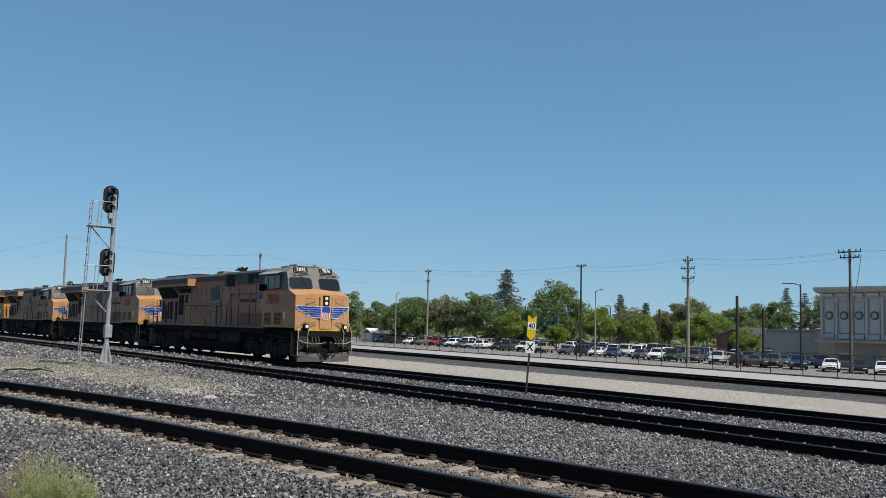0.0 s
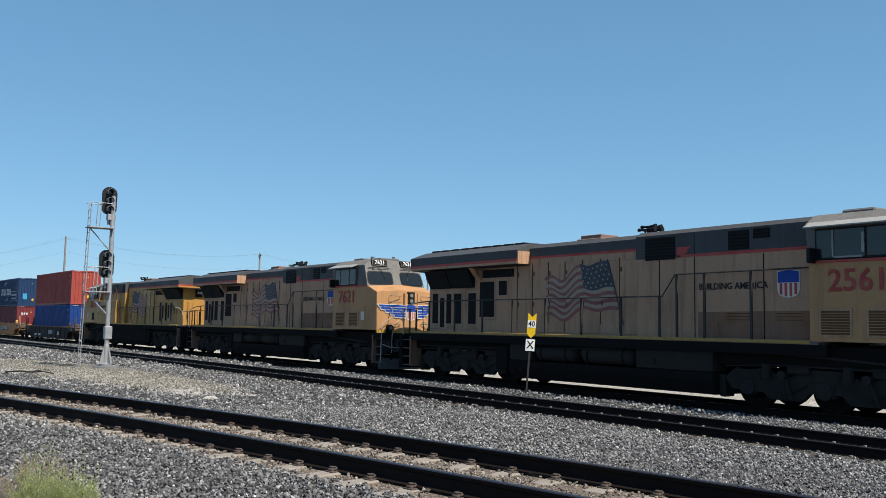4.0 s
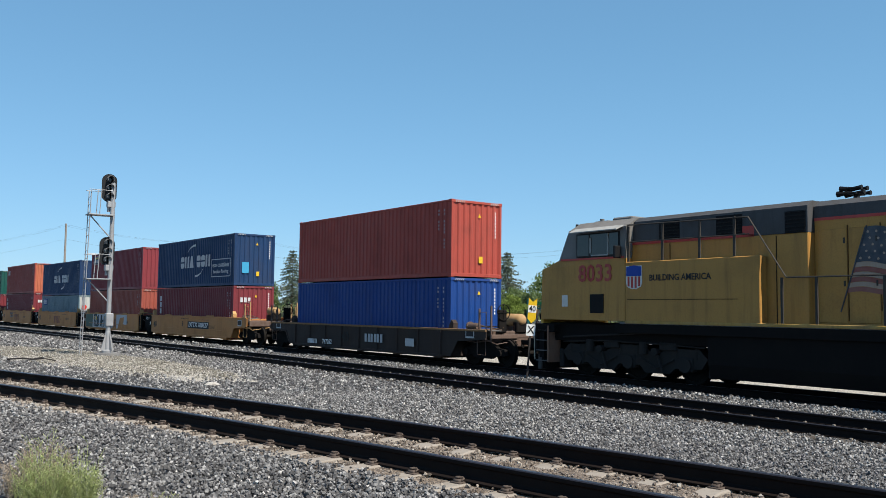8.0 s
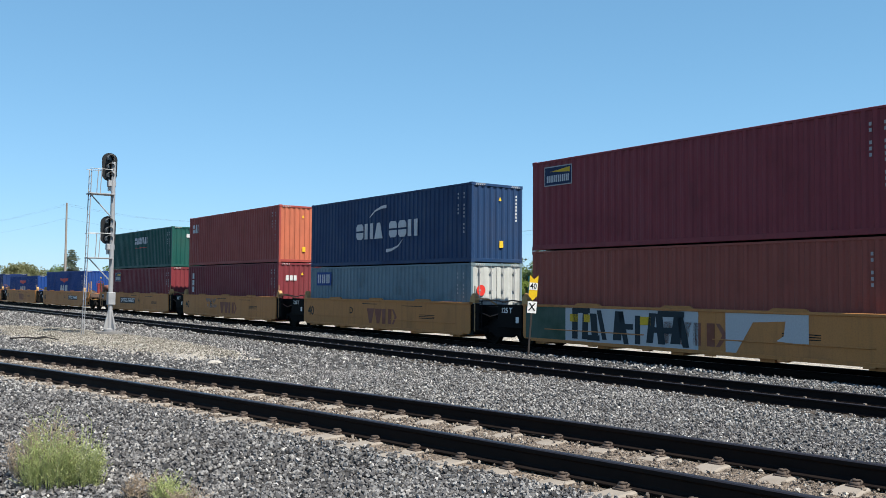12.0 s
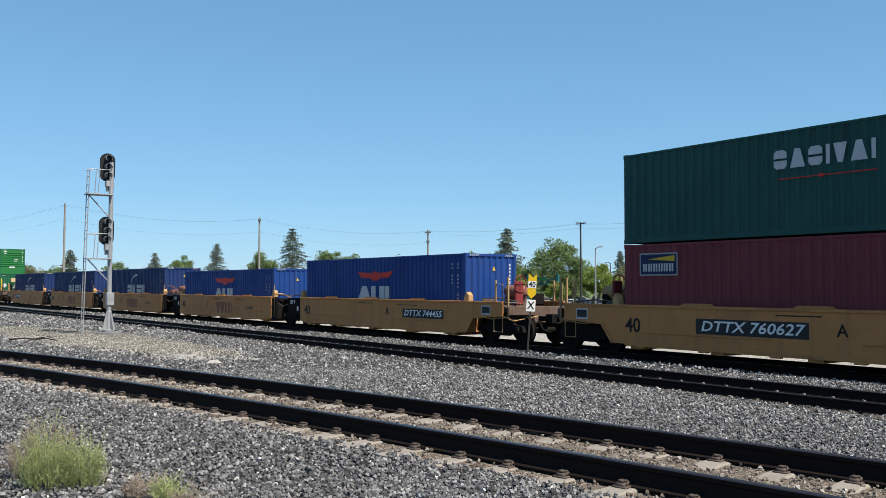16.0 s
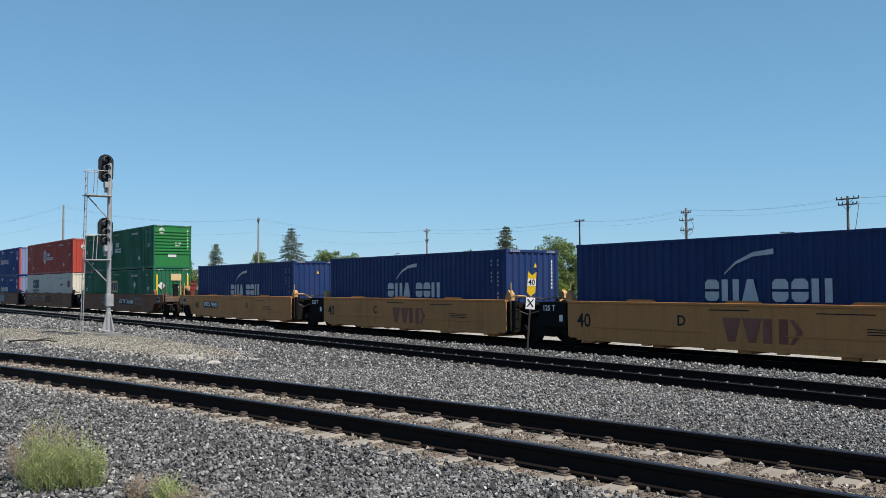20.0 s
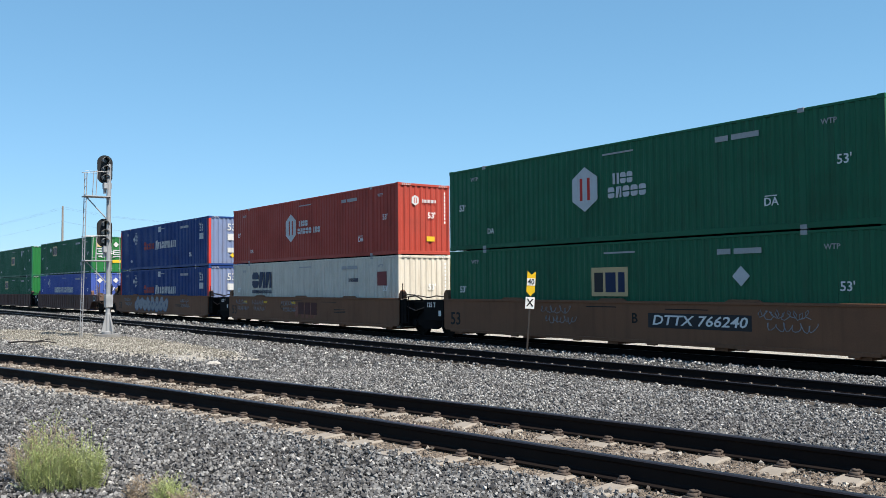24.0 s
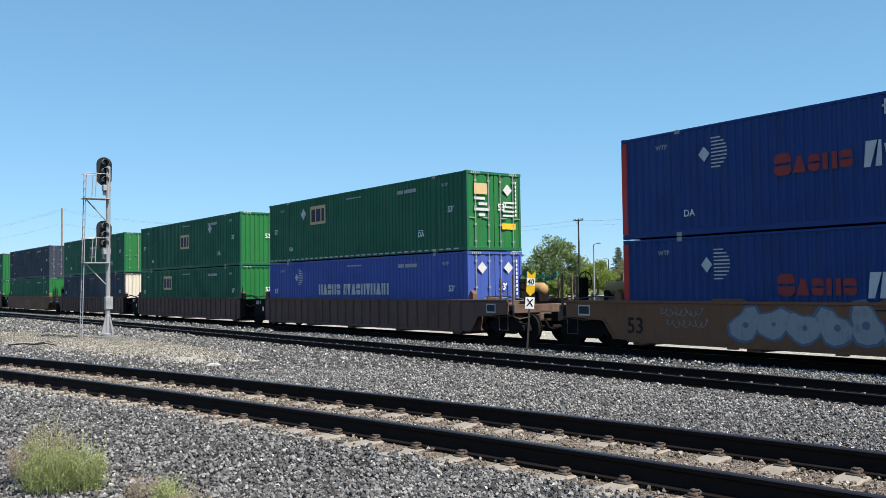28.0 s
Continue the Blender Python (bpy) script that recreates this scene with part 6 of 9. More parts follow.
        part("owner_mark", Geo().prism([(1.3, 0.48), (1.5, 0.78), (1.3, 1.08), (1.42, 1.08), (1.66, 0.78), (1.42, 0.48)], -0.004, 0, "y"), RUST_LETTER, u, "", pose(0, y, 0))
    return u


UNITS = []
CARS = [("flat", 40, "", True, True, "747262", "dark weathered single well car with a yellow top edge"),
        ("yellow", 40, "B", True, False, "760627", "yellow well car unit with an end platform and brake gear"),
        ("yellow", 40, "C", False, False, "", "yellow well car unit half covered in sprayed paint"),
        ("yellow", 40, "D", False, False, "", "weathered yellow well car unit under stacked containers"),
        ("yellow", 40, "E", False, False, "", "weathered yellow well car unit under stacked containers"),
        ("yellow", 40, "A", False, True, "760627", "yellow well car unit with a numbered end"),
        ("yellow", 40, "A", True, False, "744455", "yellow well car unit with brake gear on its platform"),
        ("yellow", 40, "E", False, False, "", "yellow well car unit with one blue container"),
        ("yellow", 40, "D", False, False, "", "yellow well car unit with one sea-blue container"),
        ("yellow", 40, "C", False, False, "", "yellow well car unit with one sea-blue container"),
        ("yellow", 40, "B", False, True, "744455", "yellow well car unit with a numbered end"),
        ("brown", 53, "B", True, False, "766240", "long rust-brown well car unit with sprayed scrawls"),
        ("brown", 53, "C", False, False, "", "long rust-brown well car unit with sprayed scrawls"),
        ("brown", 53, "A", False, True, "", "long rust-brown well car unit with a pale sprayed mural"),
        ("ribbed", 53, "", True, False, "", "long brown well car unit with ribbed sides"),
        ("ribbed", 53, "", False, False, "", "long brown well car unit with ribbed sides"),
        ("ribbed", 53, "", False, True, "", "long brown well car unit with ribbed sides"),
        ("brown", 53, "", True, False, "", "long brown well car unit far down the train"),
        ("brown", 53, "", False, True, "", "long brown well car unit far down the train")]
for (kind, feet, letter, first, last, number, label), (front, _, _, _) in zip(CARS, LOADS):
    u = well_unit(feet, kind, letter, first, last, label, number)
    length = 12.192 if feet == 40 else 16.154
    rolls(u, front - length / 2, length / 2 + 1.6)
    UNITS.append(u)
u, xo = UNITS[8], 6.096 + 0.35
part("reservoir", Geo().lathe([(0.06, xo + 0.2), (0.15, xo + 0.25), (0.19, xo + 0.33), (0.19, xo + 1.05), (0.15, xo + 1.13), (0.06, xo + 1.18)], -0.35, 1.78, "x", 16), TANK_BROWN, u, "rust-brown air reservoir", smooth=True)
part("valve_box", Geo().box(xo + 0.25, xo + 0.75, -1.1, -0.65, 1.42, 1.72, 0.04), TANK_BROWN, u)
part("brake_cylinder", Geo().cyl(0, -0.85, 1.55, 0.12, xo + 0.8, xo + 1.25, "x", 14).cyl(0, -0.85, 1.55, 0.16, xo + 0.8, xo + 0.85, "x", 14), RUSTY, u)
part("platform_plate", Geo().box(xo + 0.1, xo + 1.35, -1.15, 1.15, 1.32, 1.38, 0.01), RUSTY, u)
for dx, z in ((0.15, 1.98), (0.3, 1.62), (0.7, 1.9)):
    part("pipe", Geo().tube([(xo + dx, -1.2, 1.4), (xo + dx + 0.05, -1.2, z), (xo + dx + 0.5, -1.1, z + 0.02), (xo + dx + 0.6, -0.7, 1.5)], 0.02, 6), TANK_BROWN, u)
SIDE = pose(0, -1.466, 0)
part("sprayed_panel", Geo().box(-6.1, -4.25, -0.004, 0, 0.36, 1.4), WELL_GREEN, UNITS[2], "", SIDE)
part("sprayed_panel", Geo().box(-4.25, 0.75, -0.003, 0, 0.36, 1.4), SPRAY_PALE, UNITS[2], "", SIDE)
rnd = random.Random(11)
for i in range(11):
    x = -3.95 + i * 0.42
    blocks("sprayed_stroke", UNITS[2], pose(0, -1.472, 0), [(x, x + rnd.uniform(0.16, 0.32))], 0.38 + rnd.random() * 0.1, 1.2 + rnd.random() * 0.17, SPRAY_DARK, "", rnd.uniform(-0.25, 0.3))
for x, w, z in ((-3.9, 0.7, 1.22), (-2.1, 0.6, 0.8), (-0.9, 0.8, 0.75), (-0.6, 0.9, 1.2), (-3.3, 0.5, 0.42)):
    blocks("sprayed_stroke", UNITS[2], pose(0, -1.474, 0), [(x, x + w)], z, z + 0.16, SPRAY_DARK)
for x, w in ((-4.05, 0.35), (-3.45, 0.25), (-1.25, 0.4)):
    part("yellow_patch", Geo().box(x, x + w, -0.012, -0.009, 0.95, 1.18), PLATE_YELLOW, UNITS[2], "", SIDE)
part("sprayed_panel", Geo().prism([(1.6, 0.36), (1.9, 0.36), (2.15, 0.75), (2.4, 1.15), (3.3, 1.2), (3.25, 0.85), (3.05, 0.72), (3.9, 0.66), (3.9, 1.4), (1.6, 1.4)], -0.004, 0, "y"), SPRAY_PALE, UNITS[2], "", SIDE)
graffiti(UNITS[13], pose(0, -1.468, 0), -4.3, 1.9, 0.42, 1.36, 8, (SPRAY_GREY, SPRAY_SLATE_BLUE), 3)
for i, (n, x0) in enumerate(((4, -2.6), (11, -3.0), (11, 4.9), (12, -7.3), (12, -5.3), (12, -1.9), (13, -6.6), (13, 4.0))):
    g = Geo()
    r = random.Random(i)
    for row in range(2):
        turn, wide = r.uniform(0.9, 1.3), r.uniform(0.05, 0.09)
        pts = [(x0 + row * 0.2 + k * 0.032 + wide * math.cos(k * turn), -1.468, 1.15 - 0.3 * row + 0.1 * math.sin(k * turn + 0.8 * math.sin(k * 0.37)) + 0.03 * math.sin(k * 0.5)) for k in range(44)]
        g.tube(pts, 0.012, 4)
    part("scrawl", g, SPRAY_GREY, UNITS[n])

for x in (-6.3, -3.9, -0.85):
    part("yellow_patch", Geo().box(x, x + 0.4, -0.006, 0, 1.12, 1.22), PLATE_YELLOW, UNITS[12], "", SIDE)
blocks("owner_mark", UNITS[12], SIDE, ((-0.15, 0.4), (0.5, 1.0), (1.1, 1.65)), 0.64, 1.2, DARK_MARK, "faded dark red mark")

# ================= markings on the containers =================


def code_marks(c, feet, h, end_marks=True, sized=True):
    """Small upright columns of painted code near the front, as plain bars."""
    a, y = (6.096, -1.214) if feet == 40 else (8.077, -1.29)
    if feet == 40:
        for dx, n, z in ((0.45, 11, h - 0.35), (0.8, 6, h - 0.35)):
            g = Geo()
            for k in range(n):
                if (k * 7 + n) % 5:
                    g.box(a - dx - 0.03, a - dx + 0.03, y - 0.004, y, z - 0.14 * k - 0.08, z - 0.14 * k)
            part("code_column", g, FAINT, c)
        if end_marks:
            g = Geo()
            for k in range(8):
                g.box(a - 0.016, a - 0.012, 0.87, 0.92, h - 0.45 - 0.13 * k, h - 0.37 - 0.13 * k)
            part("code_column", g, WHITE, c)
            part("warning_mark", Geo().prism([(0.05, 0), (0.19, 0), (0.12, 0.16)], a - 0.016, a - 0.012, "x"), PLATE_YELLOW, c, "", pose(0, 0, h - 0.62))
            part("warning_mark", Geo().box(a - 0.016, a - 0.012, 0.1, 0.28, 0.55, 0.8), PLATE_YELLOW, c)
    else:
        for x, z in ((7.1, 1.55), (-7.3, 1.5)) if sized else ():
            words("size_mark", "53'", 0.22, WHITE, c, pose(x, y + 0.004, z))
        words("side_mark", "WTP", 0.13, FAINT, c, pose(6.75, y + 0.004, h - 0.42))
        words("side_mark", "WTP", 0.13, FAINT, c, pose(-6.6, y + 0.004, h - 0.42))
        words("side_mark", "DA", 0.2, WHITE, c, pose(5.2, y + 0.004, 0.72))
        words("side_mark", "DA", 0.18, WHITE, c, pose(-5.7, y + 0.004, 0.6))
        part("side_mark", Geo().box(5.03, 5.37, y - 0.002, y + 0.003, 0.86, 0.885), WHITE, c)
        part("code_mark", Geo().box(3.6, 4.0, y - 0.004, y + 0.003, h - 0.5, h - 0.36).box(4.1, 4.9, y - 0.004, y + 0.003, h - 0.5, h - 0.36), FAINT, c)
        part("code_mark", Geo().box(-0.4, 0.8, y - 0.004, y + 0.003, h - 0.35, h - 0.3), FAINT, c)
        if sized:
            words("size_mark", "53'", 0.24, WHITE, c, pose(a, 0.35, h - 1.3, 0, 0, 90))
        g = Geo()
        for k in range(9):
            g.box(a - 0.012, a - 0.006, 1.0, 1.06, h - 0.4 - 0.15 * k, h - 0.3 - 0.15 * k)
        part("code_column", g, WHITE, c)


SIDE40, SIDE53 = pose(0, -1.216, 0), pose(0, -1.288, 0)
for (low, up), (front, feet, ls, us) in zip(STACK, LOADS):
    for c, spec in ((low, ls), (up, us)):
        if c:
            code_marks(c, feet, spec[0], spec[3] == "pressed", c not in STACK[13])
PURE = weathered("logo_white", (0.56, 0.57, 0.58), 0.6, 0, (0.2, 0.19, 0.18), 0.6, 0.4, 2.0)
LOGO_RED = plain("logo_red", (0.55, 0.04, 0.03), 0.5)
FADED_LOGO_RED = weathered("faded_logo_red", (0.27, 0.035, 0.03), 0.6, 0, (0.06, 0.03, 0.06), 0.6, 0.4, 3.0, fade=0.01)
LOGO_NAVY = plain("logo_navy", (0.012, 0.025, 0.07), 0.5)
LOGO_GOLD = plain("logo_gold", (0.52, 0.38, 0.20), 0.5)


def shipping_logo(c, z, h, x0=-1.95, x1=2.8, two=True):
    mid = (x0 + x1) / 2
    shapes("logo_shape", c, SIDE40, "obw oob", x0, x1, z, h, PURE, "white logo shape")
    if two:
        arc("logo_stroke", c, SIDE40, [(mid - 1.3, z + h + 0.25), (mid - 0.9, z + h + 0.5), (mid - 0.4, z + h + 0.62), (mid, z + h + 0.64)], 0.02, 0.07, PURE)
        arc("logo_stroke", c, SIDE40, [(mid + 1.2, z - 0.12), (mid + 0.9, z - 0.36), (mid + 0.4, z - 0.5), (mid, z - 0.52)], 0.02, 0.07, PURE)
    else:
        arc("logo_stroke", c, SIDE40, [(-0.7, z + h + 0.14), (-0.35, z + h + 0.42), (0.15, z + h + 0.62), (0.75, z + h + 0.68)], 0.02, 0.07, PURE)


shipping_logo(STACK[1][1], 1.16, 0.7)
g = Geo()
for a0, a1, b0, b1 in ((2.9, 5.6, 1.5, 1.54), (2.9, 5.6, 0.52, 0.56), (2.9, 2.94, 0.56, 1.5), (5.56, 5.6, 0.56, 1.5)):
    g.box(a0, a1, -0.005, 0, b0, b1)
part("notice_border", g, PURE, STACK[1][1], "", SIDE40)
words("notice", "eco container", 0.27, PURE, STACK[1][1], pose(4.25, -1.22, 1.2), 1.1)
words("notice", "bamboo flooring", 0.2, PURE, STACK[1][1], pose(4.25, -1.22, 0.82), 1.1)
part("blue_patch", Geo().box(6.082, 6.088, -0.75, -0.35, 0.7, 1.3), plain("patch_blue", (0.05, 0.3, 0.5), 0.5), STACK[1][1])
shipping_logo(STACK[3][1], 1.1, 0.66)
for i in (8, 9, 10):
    shipping_logo(STACK[i][0], 1.22, 0.56, -1.3, 2.35, False)
for i, z in ((6, 1.98), (7, 1.84)):
    c = STACK[i][0]
    part("logo_emblem", Geo().prism([(-1.45, z + 0.32), (-1.1, z + 0.3), (-0.3, z + 0.26), (0.0, z + 0.34), (0.3, z + 0.26), (1.0, z + 0.3), (1.35, z + 0.32), (1.05, z + 0.06), (0.4, z + 0.04), (0.1, z - 0.06), (-0.2, z - 0.06), (-0.4, z + 0.04), (-1.1, z + 0.06)], -0.006, 0, "y"), LOGO_RED, c, "red winged emblem", SIDE40)
    shapes("logo_shape", c, SIDE40, "wbi", -1.35, 1.1, z - 0.8, 0.52, PURE, "white logo shape", 0.05)
for i, k, x, z in ((1, 0, -5.3, 1.3), (4, 0, -5.3, 1.35)):
    for n in range(3):
        part("logo_letter", Geo().box(x - 0.14, x + 0.14, -0.005, 0, z + 0.78 - 0.4 * n, z + 1.1 - 0.4 * n), PURE, STACK[i][k], "", SIDE40)
for i, k in ((1, 0), (4, 0)):
    for n in range(3):
        part("logo_letter", Geo().box(6.082, 6.088, -0.8 + 0.22 * n, -0.64 + 0.22 * n, 2.0, 2.26), PURE, STACK[i][k])
for i, k, x, z, w in ((2, 1, -4.87, 2.08, 0.6), (5, 0, -4.82, 2.03, 0.64)):
    c = STACK[i][k]
    part("logo_rim", Geo().box(x - w - 0.035, x + w + 0.035, -0.002, 0, z - 0.035, z + 0.595), FAINT, c, "", SIDE40)
    part("logo_panel", Geo().box(x - w, x + w, -0.005, -0.002, z, z + 0.56), LOGO_NAVY, c, "dark logo panel", SIDE40)
    part("logo_beam", Geo().prism([(x - w * 0.6, z + 0.42), (x + w * 0.9, z + 0.36), (x + w * 0.9, z + 0.52)], -0.008, -0.004, "y"), PLATE_YELLOW, c, "", SIDE40)
    blocks("logo_letter", c, pose(0, -1.221, 0), even(x - w * 0.85, x + w * 0.9, 6, 0.25), z + 0.08, z + 0.3, PURE)
shapes("logo_shape", STACK[4][1], SIDE40, "owi", -5.5, -4.6, 1.95, 0.5, PURE, "white logo shape")
shapes("logo_shape", STACK[5][1], SIDE40, "owoitwi", -1.15, 1.5, 1.64, 0.46, PURE, "white logo shape", 0.2)
part("logo_underline", Geo().box(-1.05, 1.45, -0.005, 0, 1.38, 1.405).prism([(0.1, 1.34), (0.2, 1.39), (0.1, 1.45), (0.0, 1.39)], -0.006, 0, "y"), LOGO_RED, STACK[5][1], "thin red underline", SIDE40)
part("notice_plate", Geo().box(6.082, 6.088, -0.25, 0.1, 1.9, 2.12), PURE, STACK[5][1])
part("notice_plate", Geo().box(6.082, 6.088, 0.2, 0.5, 1.9, 2.12), PURE, STACK[5][1])
part("logo_panel", Geo().box(-5.46, -4.1, -0.004, 0, 1.75, 2.35), BLUE, STACK[3][0], "blue logo panel", SIDE40)
blocks("logo_letter", STACK[3][0], pose(0, -1.221, 0), even(-5.35, -4.15, 3, 0.3), 1.85, 2.25, PURE)
part("door_emblem", Geo().cyl(0, -0.75, 1.6, 0.2, 6.075, 6.085, "x", 16), LOGO_RED, STACK[3][0])


def hexagon(c, x, z, r, ink, at=SIDE53):
    ring = [(x + r * math.sin(math.pi / 3 * k) * 0.9, z + r * math.cos(math.pi / 3 * k)) for k in range(6)]
    part("logo_emblem", Geo().prism(ring, -0.005, 0, "y"), PURE, c, "white six-sided emblem", at)
    for dx in (-0.3, 0.16):
        part("logo_bar", Geo().box(x + dx * r, x + (dx + 0.16) * r, -0.009, -0.005, z - 0.5 * r, z + 0.5 * r), ink, c, "", at)


def end53(c, y, z, r, ink):
    hexagon(c, y, z, r, ink, pose(8.06, 0, 0, 0, 0, 90))


up, low = STACK[11][1], STACK[11][0]
hexagon(up, -1.15, 1.62, 0.68, LOGO_RED)
shapes("logo_shape", up, SIDE53, "boo", 0.0, 0.8, 1.66, 0.32, PURE)
shapes("logo_shape", up, SIDE53, "osooo", -0.2, 1.3, 1.26, 0.32, PURE)
end53(up, -0.75, 2.5, 0.22, GREEN53)
part("notice_plate", Geo().box(8.055, 8.062, -0.3, 0.25, 0.75, 1.0), PURE, up)
for c, x, z in ((low, -0.2, 1.3), (STACK[14][1], -3.0, 1.65), (STACK[15][1], 0.0, 1.2), (STACK[15][0], -2.95, 1.65), (STACK[16][1], 0.3, 1.3)):
    part("logo_panel", Geo().box(x - 0.72, x + 0.72, -0.004, 0, z, z + 0.85), LOGO_GOLD, c, "tan logo panel", SIDE53)
    for k, (b0, b1) in enumerate(((-0.6, -0.25), (-0.15, 0.25), (0.35, 0.6))):
        part("logo_letter", Geo().box(x + b0, x + b1, -0.008, -0.004, z + 0.12, z + 0.7), LOGO_NAVY if k else SOOT, c, "", SIDE53)


def diamond(c, x, z, r, at=SIDE53):
    part("placard", Geo().prism([(x, z - r), (x + r, z), (x, z + r), (x - r, z)], -0.008, 0, "y"), PURE, c, "white diamond", at)


for c, x, z in ((low, 4.3, 1.83), (STACK[14][1], -4.4, 2.2), (STACK[15][1], 3.9, 2.2), (STACK[16][1], 3.9, 2.2)):
    diamond(c, x, z, 0.26)
END53 = pose(8.072, 0, 0, 0, 0, 90)
diamond(low, -0.75, 1.75, 0.26, END53)
part("logo_panel", Geo().box(-0.1, 0.6, -0.004, 0, 2.1, 2.55), LOGO_GOLD, low, "", END53)
for y in (-1.05, 1.05):
    part("yellow_post", Geo().box(y - 0.05, y + 0.05, -0.01, 0, 0.4, 2.5), PLATE_YELLOW, low, "", END53)
up, low = STACK[12][1], STACK[12][0]
hexagon(up, -1.25, 1.57, 0.68, RED53)
shapes("logo_shape", up, SIDE53, "boo", -0.4, 0.5, 1.6, 0.27, PURE)
shapes("logo_shape", up, SIDE53, "osooo iso", -0.55, 1.7, 1.24, 0.27, PURE)
end53(up, -0.45, 2.2, 0.22, RED53)
blocks("logo_letter", up, END53, even(-0.1, 0.6, 5, 0.2), 2.12, 2.25, PURE)
part("notice_plate", Geo().box(0.1, 0.5, -0.004, 0, 0.55, 0.75), PLATE_YELLOW, up, "", END53)
shapes("logo_shape", low, SIDE53, "oss", -5.65, -3.35, 1.62, 0.8, LOGO_NAVY, "dark logo shape", 0.06)
blocks("logo_letter", low, SIDE53, even(-5.65, -3.35, 10, 0.2), 1.34, 1.5, LOGO_NAVY)
part("logo_panel", Geo().box(6.5, 7.2, -0.005, 0, 1.68, 2.25), plain("faded_panel", (0.2, 0.05, 0.05), 0.6), low, "", SIDE53)
blocks("logo_letter", low, SIDE53, even(4.2, 5.0, 5, 0.2), 1.85, 2.0, LOGO_NAVY)


def globe(c, x, z, r):
    for k in range(9):
        dz = r * (-0.85 + 0.21 * k)
        w = math.sqrt(max(0.02, r * r - dz * dz))
        part("logo_line", Geo().box(x - 0.1 * r, x + w, -0.004, 0, z + dz, z + dz + 0.035), PURE, c, "", SIDE53)
    part("logo_emblem", Geo().prism([(x - r * 0.6, z - r * 0.45), (x - r * 0.2, z), (x - r * 0.6, z + r * 0.45), (x - r, z)], -0.006, 0, "y"), PURE, c, "white globe emblem", SIDE53)


for c in STACK[13]:
    words("size_mark", "53", 0.4, PURE, c, pose(6.95, -1.29, 2.25))
    part("notice_plate", Geo().box(6.65, 7.25, -0.004, 0, 1.6, 1.95), PURE, c, "", SIDE53)
    globe(c, -4.9, 2.12, 0.45)
    shapes("logo_shape", c, SIDE53, "o", -3.1, -2.55, 1.3, 0.54, FADED_LOGO_RED, "red logo shape")
    shapes("logo_shape", c, SIDE53, "wobo", -2.6, -1.05, 1.32, 0.4, FADED_LOGO_RED, "red logo shape")
    shapes("logo_shape", c, SIDE53, "s", -0.85, -0.35, 1.26, 0.58, PURE, "white logo shape")
    shapes("logo_shape", c, SIDE53, "twobtbwib", -0.38, 2.85, 1.3, 0.44, PURE, "white logo shape")
    part("notice_plate", Geo().box(-0.35, 0.12, -0.004, 0, 2.38, 2.72), PURE, c, "", SIDE53)
    words("size_mark", "53", 0.4, PURE, c, pose(8.077, 0.1, 2.25, 0, 0, 90))
    part("notice_plate", Geo().box(-0.15, 0.38, -0.004, 0, 1.5, 1.88), PURE, c, "", END53)
    part("notice_plate", Geo().box(-0.15, 0.4, -0.004, 0, 0.78, 1.06), PURE, c, "", END53)
    part("warning_mark", Geo().prism([(0.0, 0.62), (0.16, 0.48), (0.32, 0.62), (0.16, 0.76)], -0.004, 0, "y"), PLATE_YELLOW, c, "", END53)
c = STACK[14][0]
globe(c, -4.9, 2.15, 0.4)
shapes("logo_shape", c, SIDE53, "bwobo stwobtbwib", -2.95, 2.95, 1.34, 0.46, PURE, "white logo shape")
for cc, zz in ((c, 2.3), (STACK[14][1], 2.25)):
    for y in (-0.62, 0.62):
        if cc is c or y > 0:
            diamond(cc, y, zz, 0.22, END53)
cc = STACK[14][1]
g = Geo()
for k in range(34):
    g.box(-7.9 + k * 0.46, -7.62 + k * 0.46, -0.012, -0.008, 0.07, 0.12)
part("reflector_tape", g, PURE, cc, "broken white reflecting tape", SIDE53)
part("logo_panel", Geo().box(-0.95, -0.35, -0.006, 0, 2.05, 2.45), LOGO_GOLD, cc, "", END53)
for k in range(4):
    part("notice_plate", Geo().box(-0.95 + 0.2 * (k % 2), -0.45 + 0.1 * (k % 3), -0.006, 0, 1.85 - 0.2 * k, 1.95 - 0.2 * k), PURE, cc, "", END53)
    part("notice_plate", Geo().box(0.4, 0.95, -0.006, 0, 1.75 - 0.16 * k, 1.82 - 0.16 * k), PURE, cc, "", END53)
part("notice_plate", Geo().box(0.35, 1.0, -0.006, 0, 0.8, 1.02), PLATE_YELLOW, cc, "", END53)

# ================= beside the tracks =================
LAMP_GLASS = plain("dark_lens", (0.02, 0.02, 0.02), 0.15)
SIGN_YELLOW = plain("sign_yellow", (0.72, 0.46, 0.02), 0.45)
SIGN_WHITE = plain("sign_white", (0.80, 0.80, 0.78), 0.45)
SIGNAL_BLACK = plain("signal_black", (0.02, 0.021, 0.023), 0.45)
POLE_WOOD = weathered("pole_wood", (0.24, 0.215, 0.19), 0.85, 0, (0.08, 0.065, 0.05), 0.5, 0.6, 1.0, 0.4)
POLE_DARK = weathered("dark_pole", (0.035, 0.03, 0.028), 0.8, 0, (0.02, 0.018, 0.016), 0.4, 0.4, fade=0.02)
WIRE = plain("wire", (0.10, 0.10, 0.105), 0.6)


# The visors are a lighter grey than the black heads.
VISOR_GREY = weathered("grey_visor", (0.17, 0.17, 0.17), 0.6, 0, (0.04, 0.04, 0.04), 0.6, 0.3, 3.0)


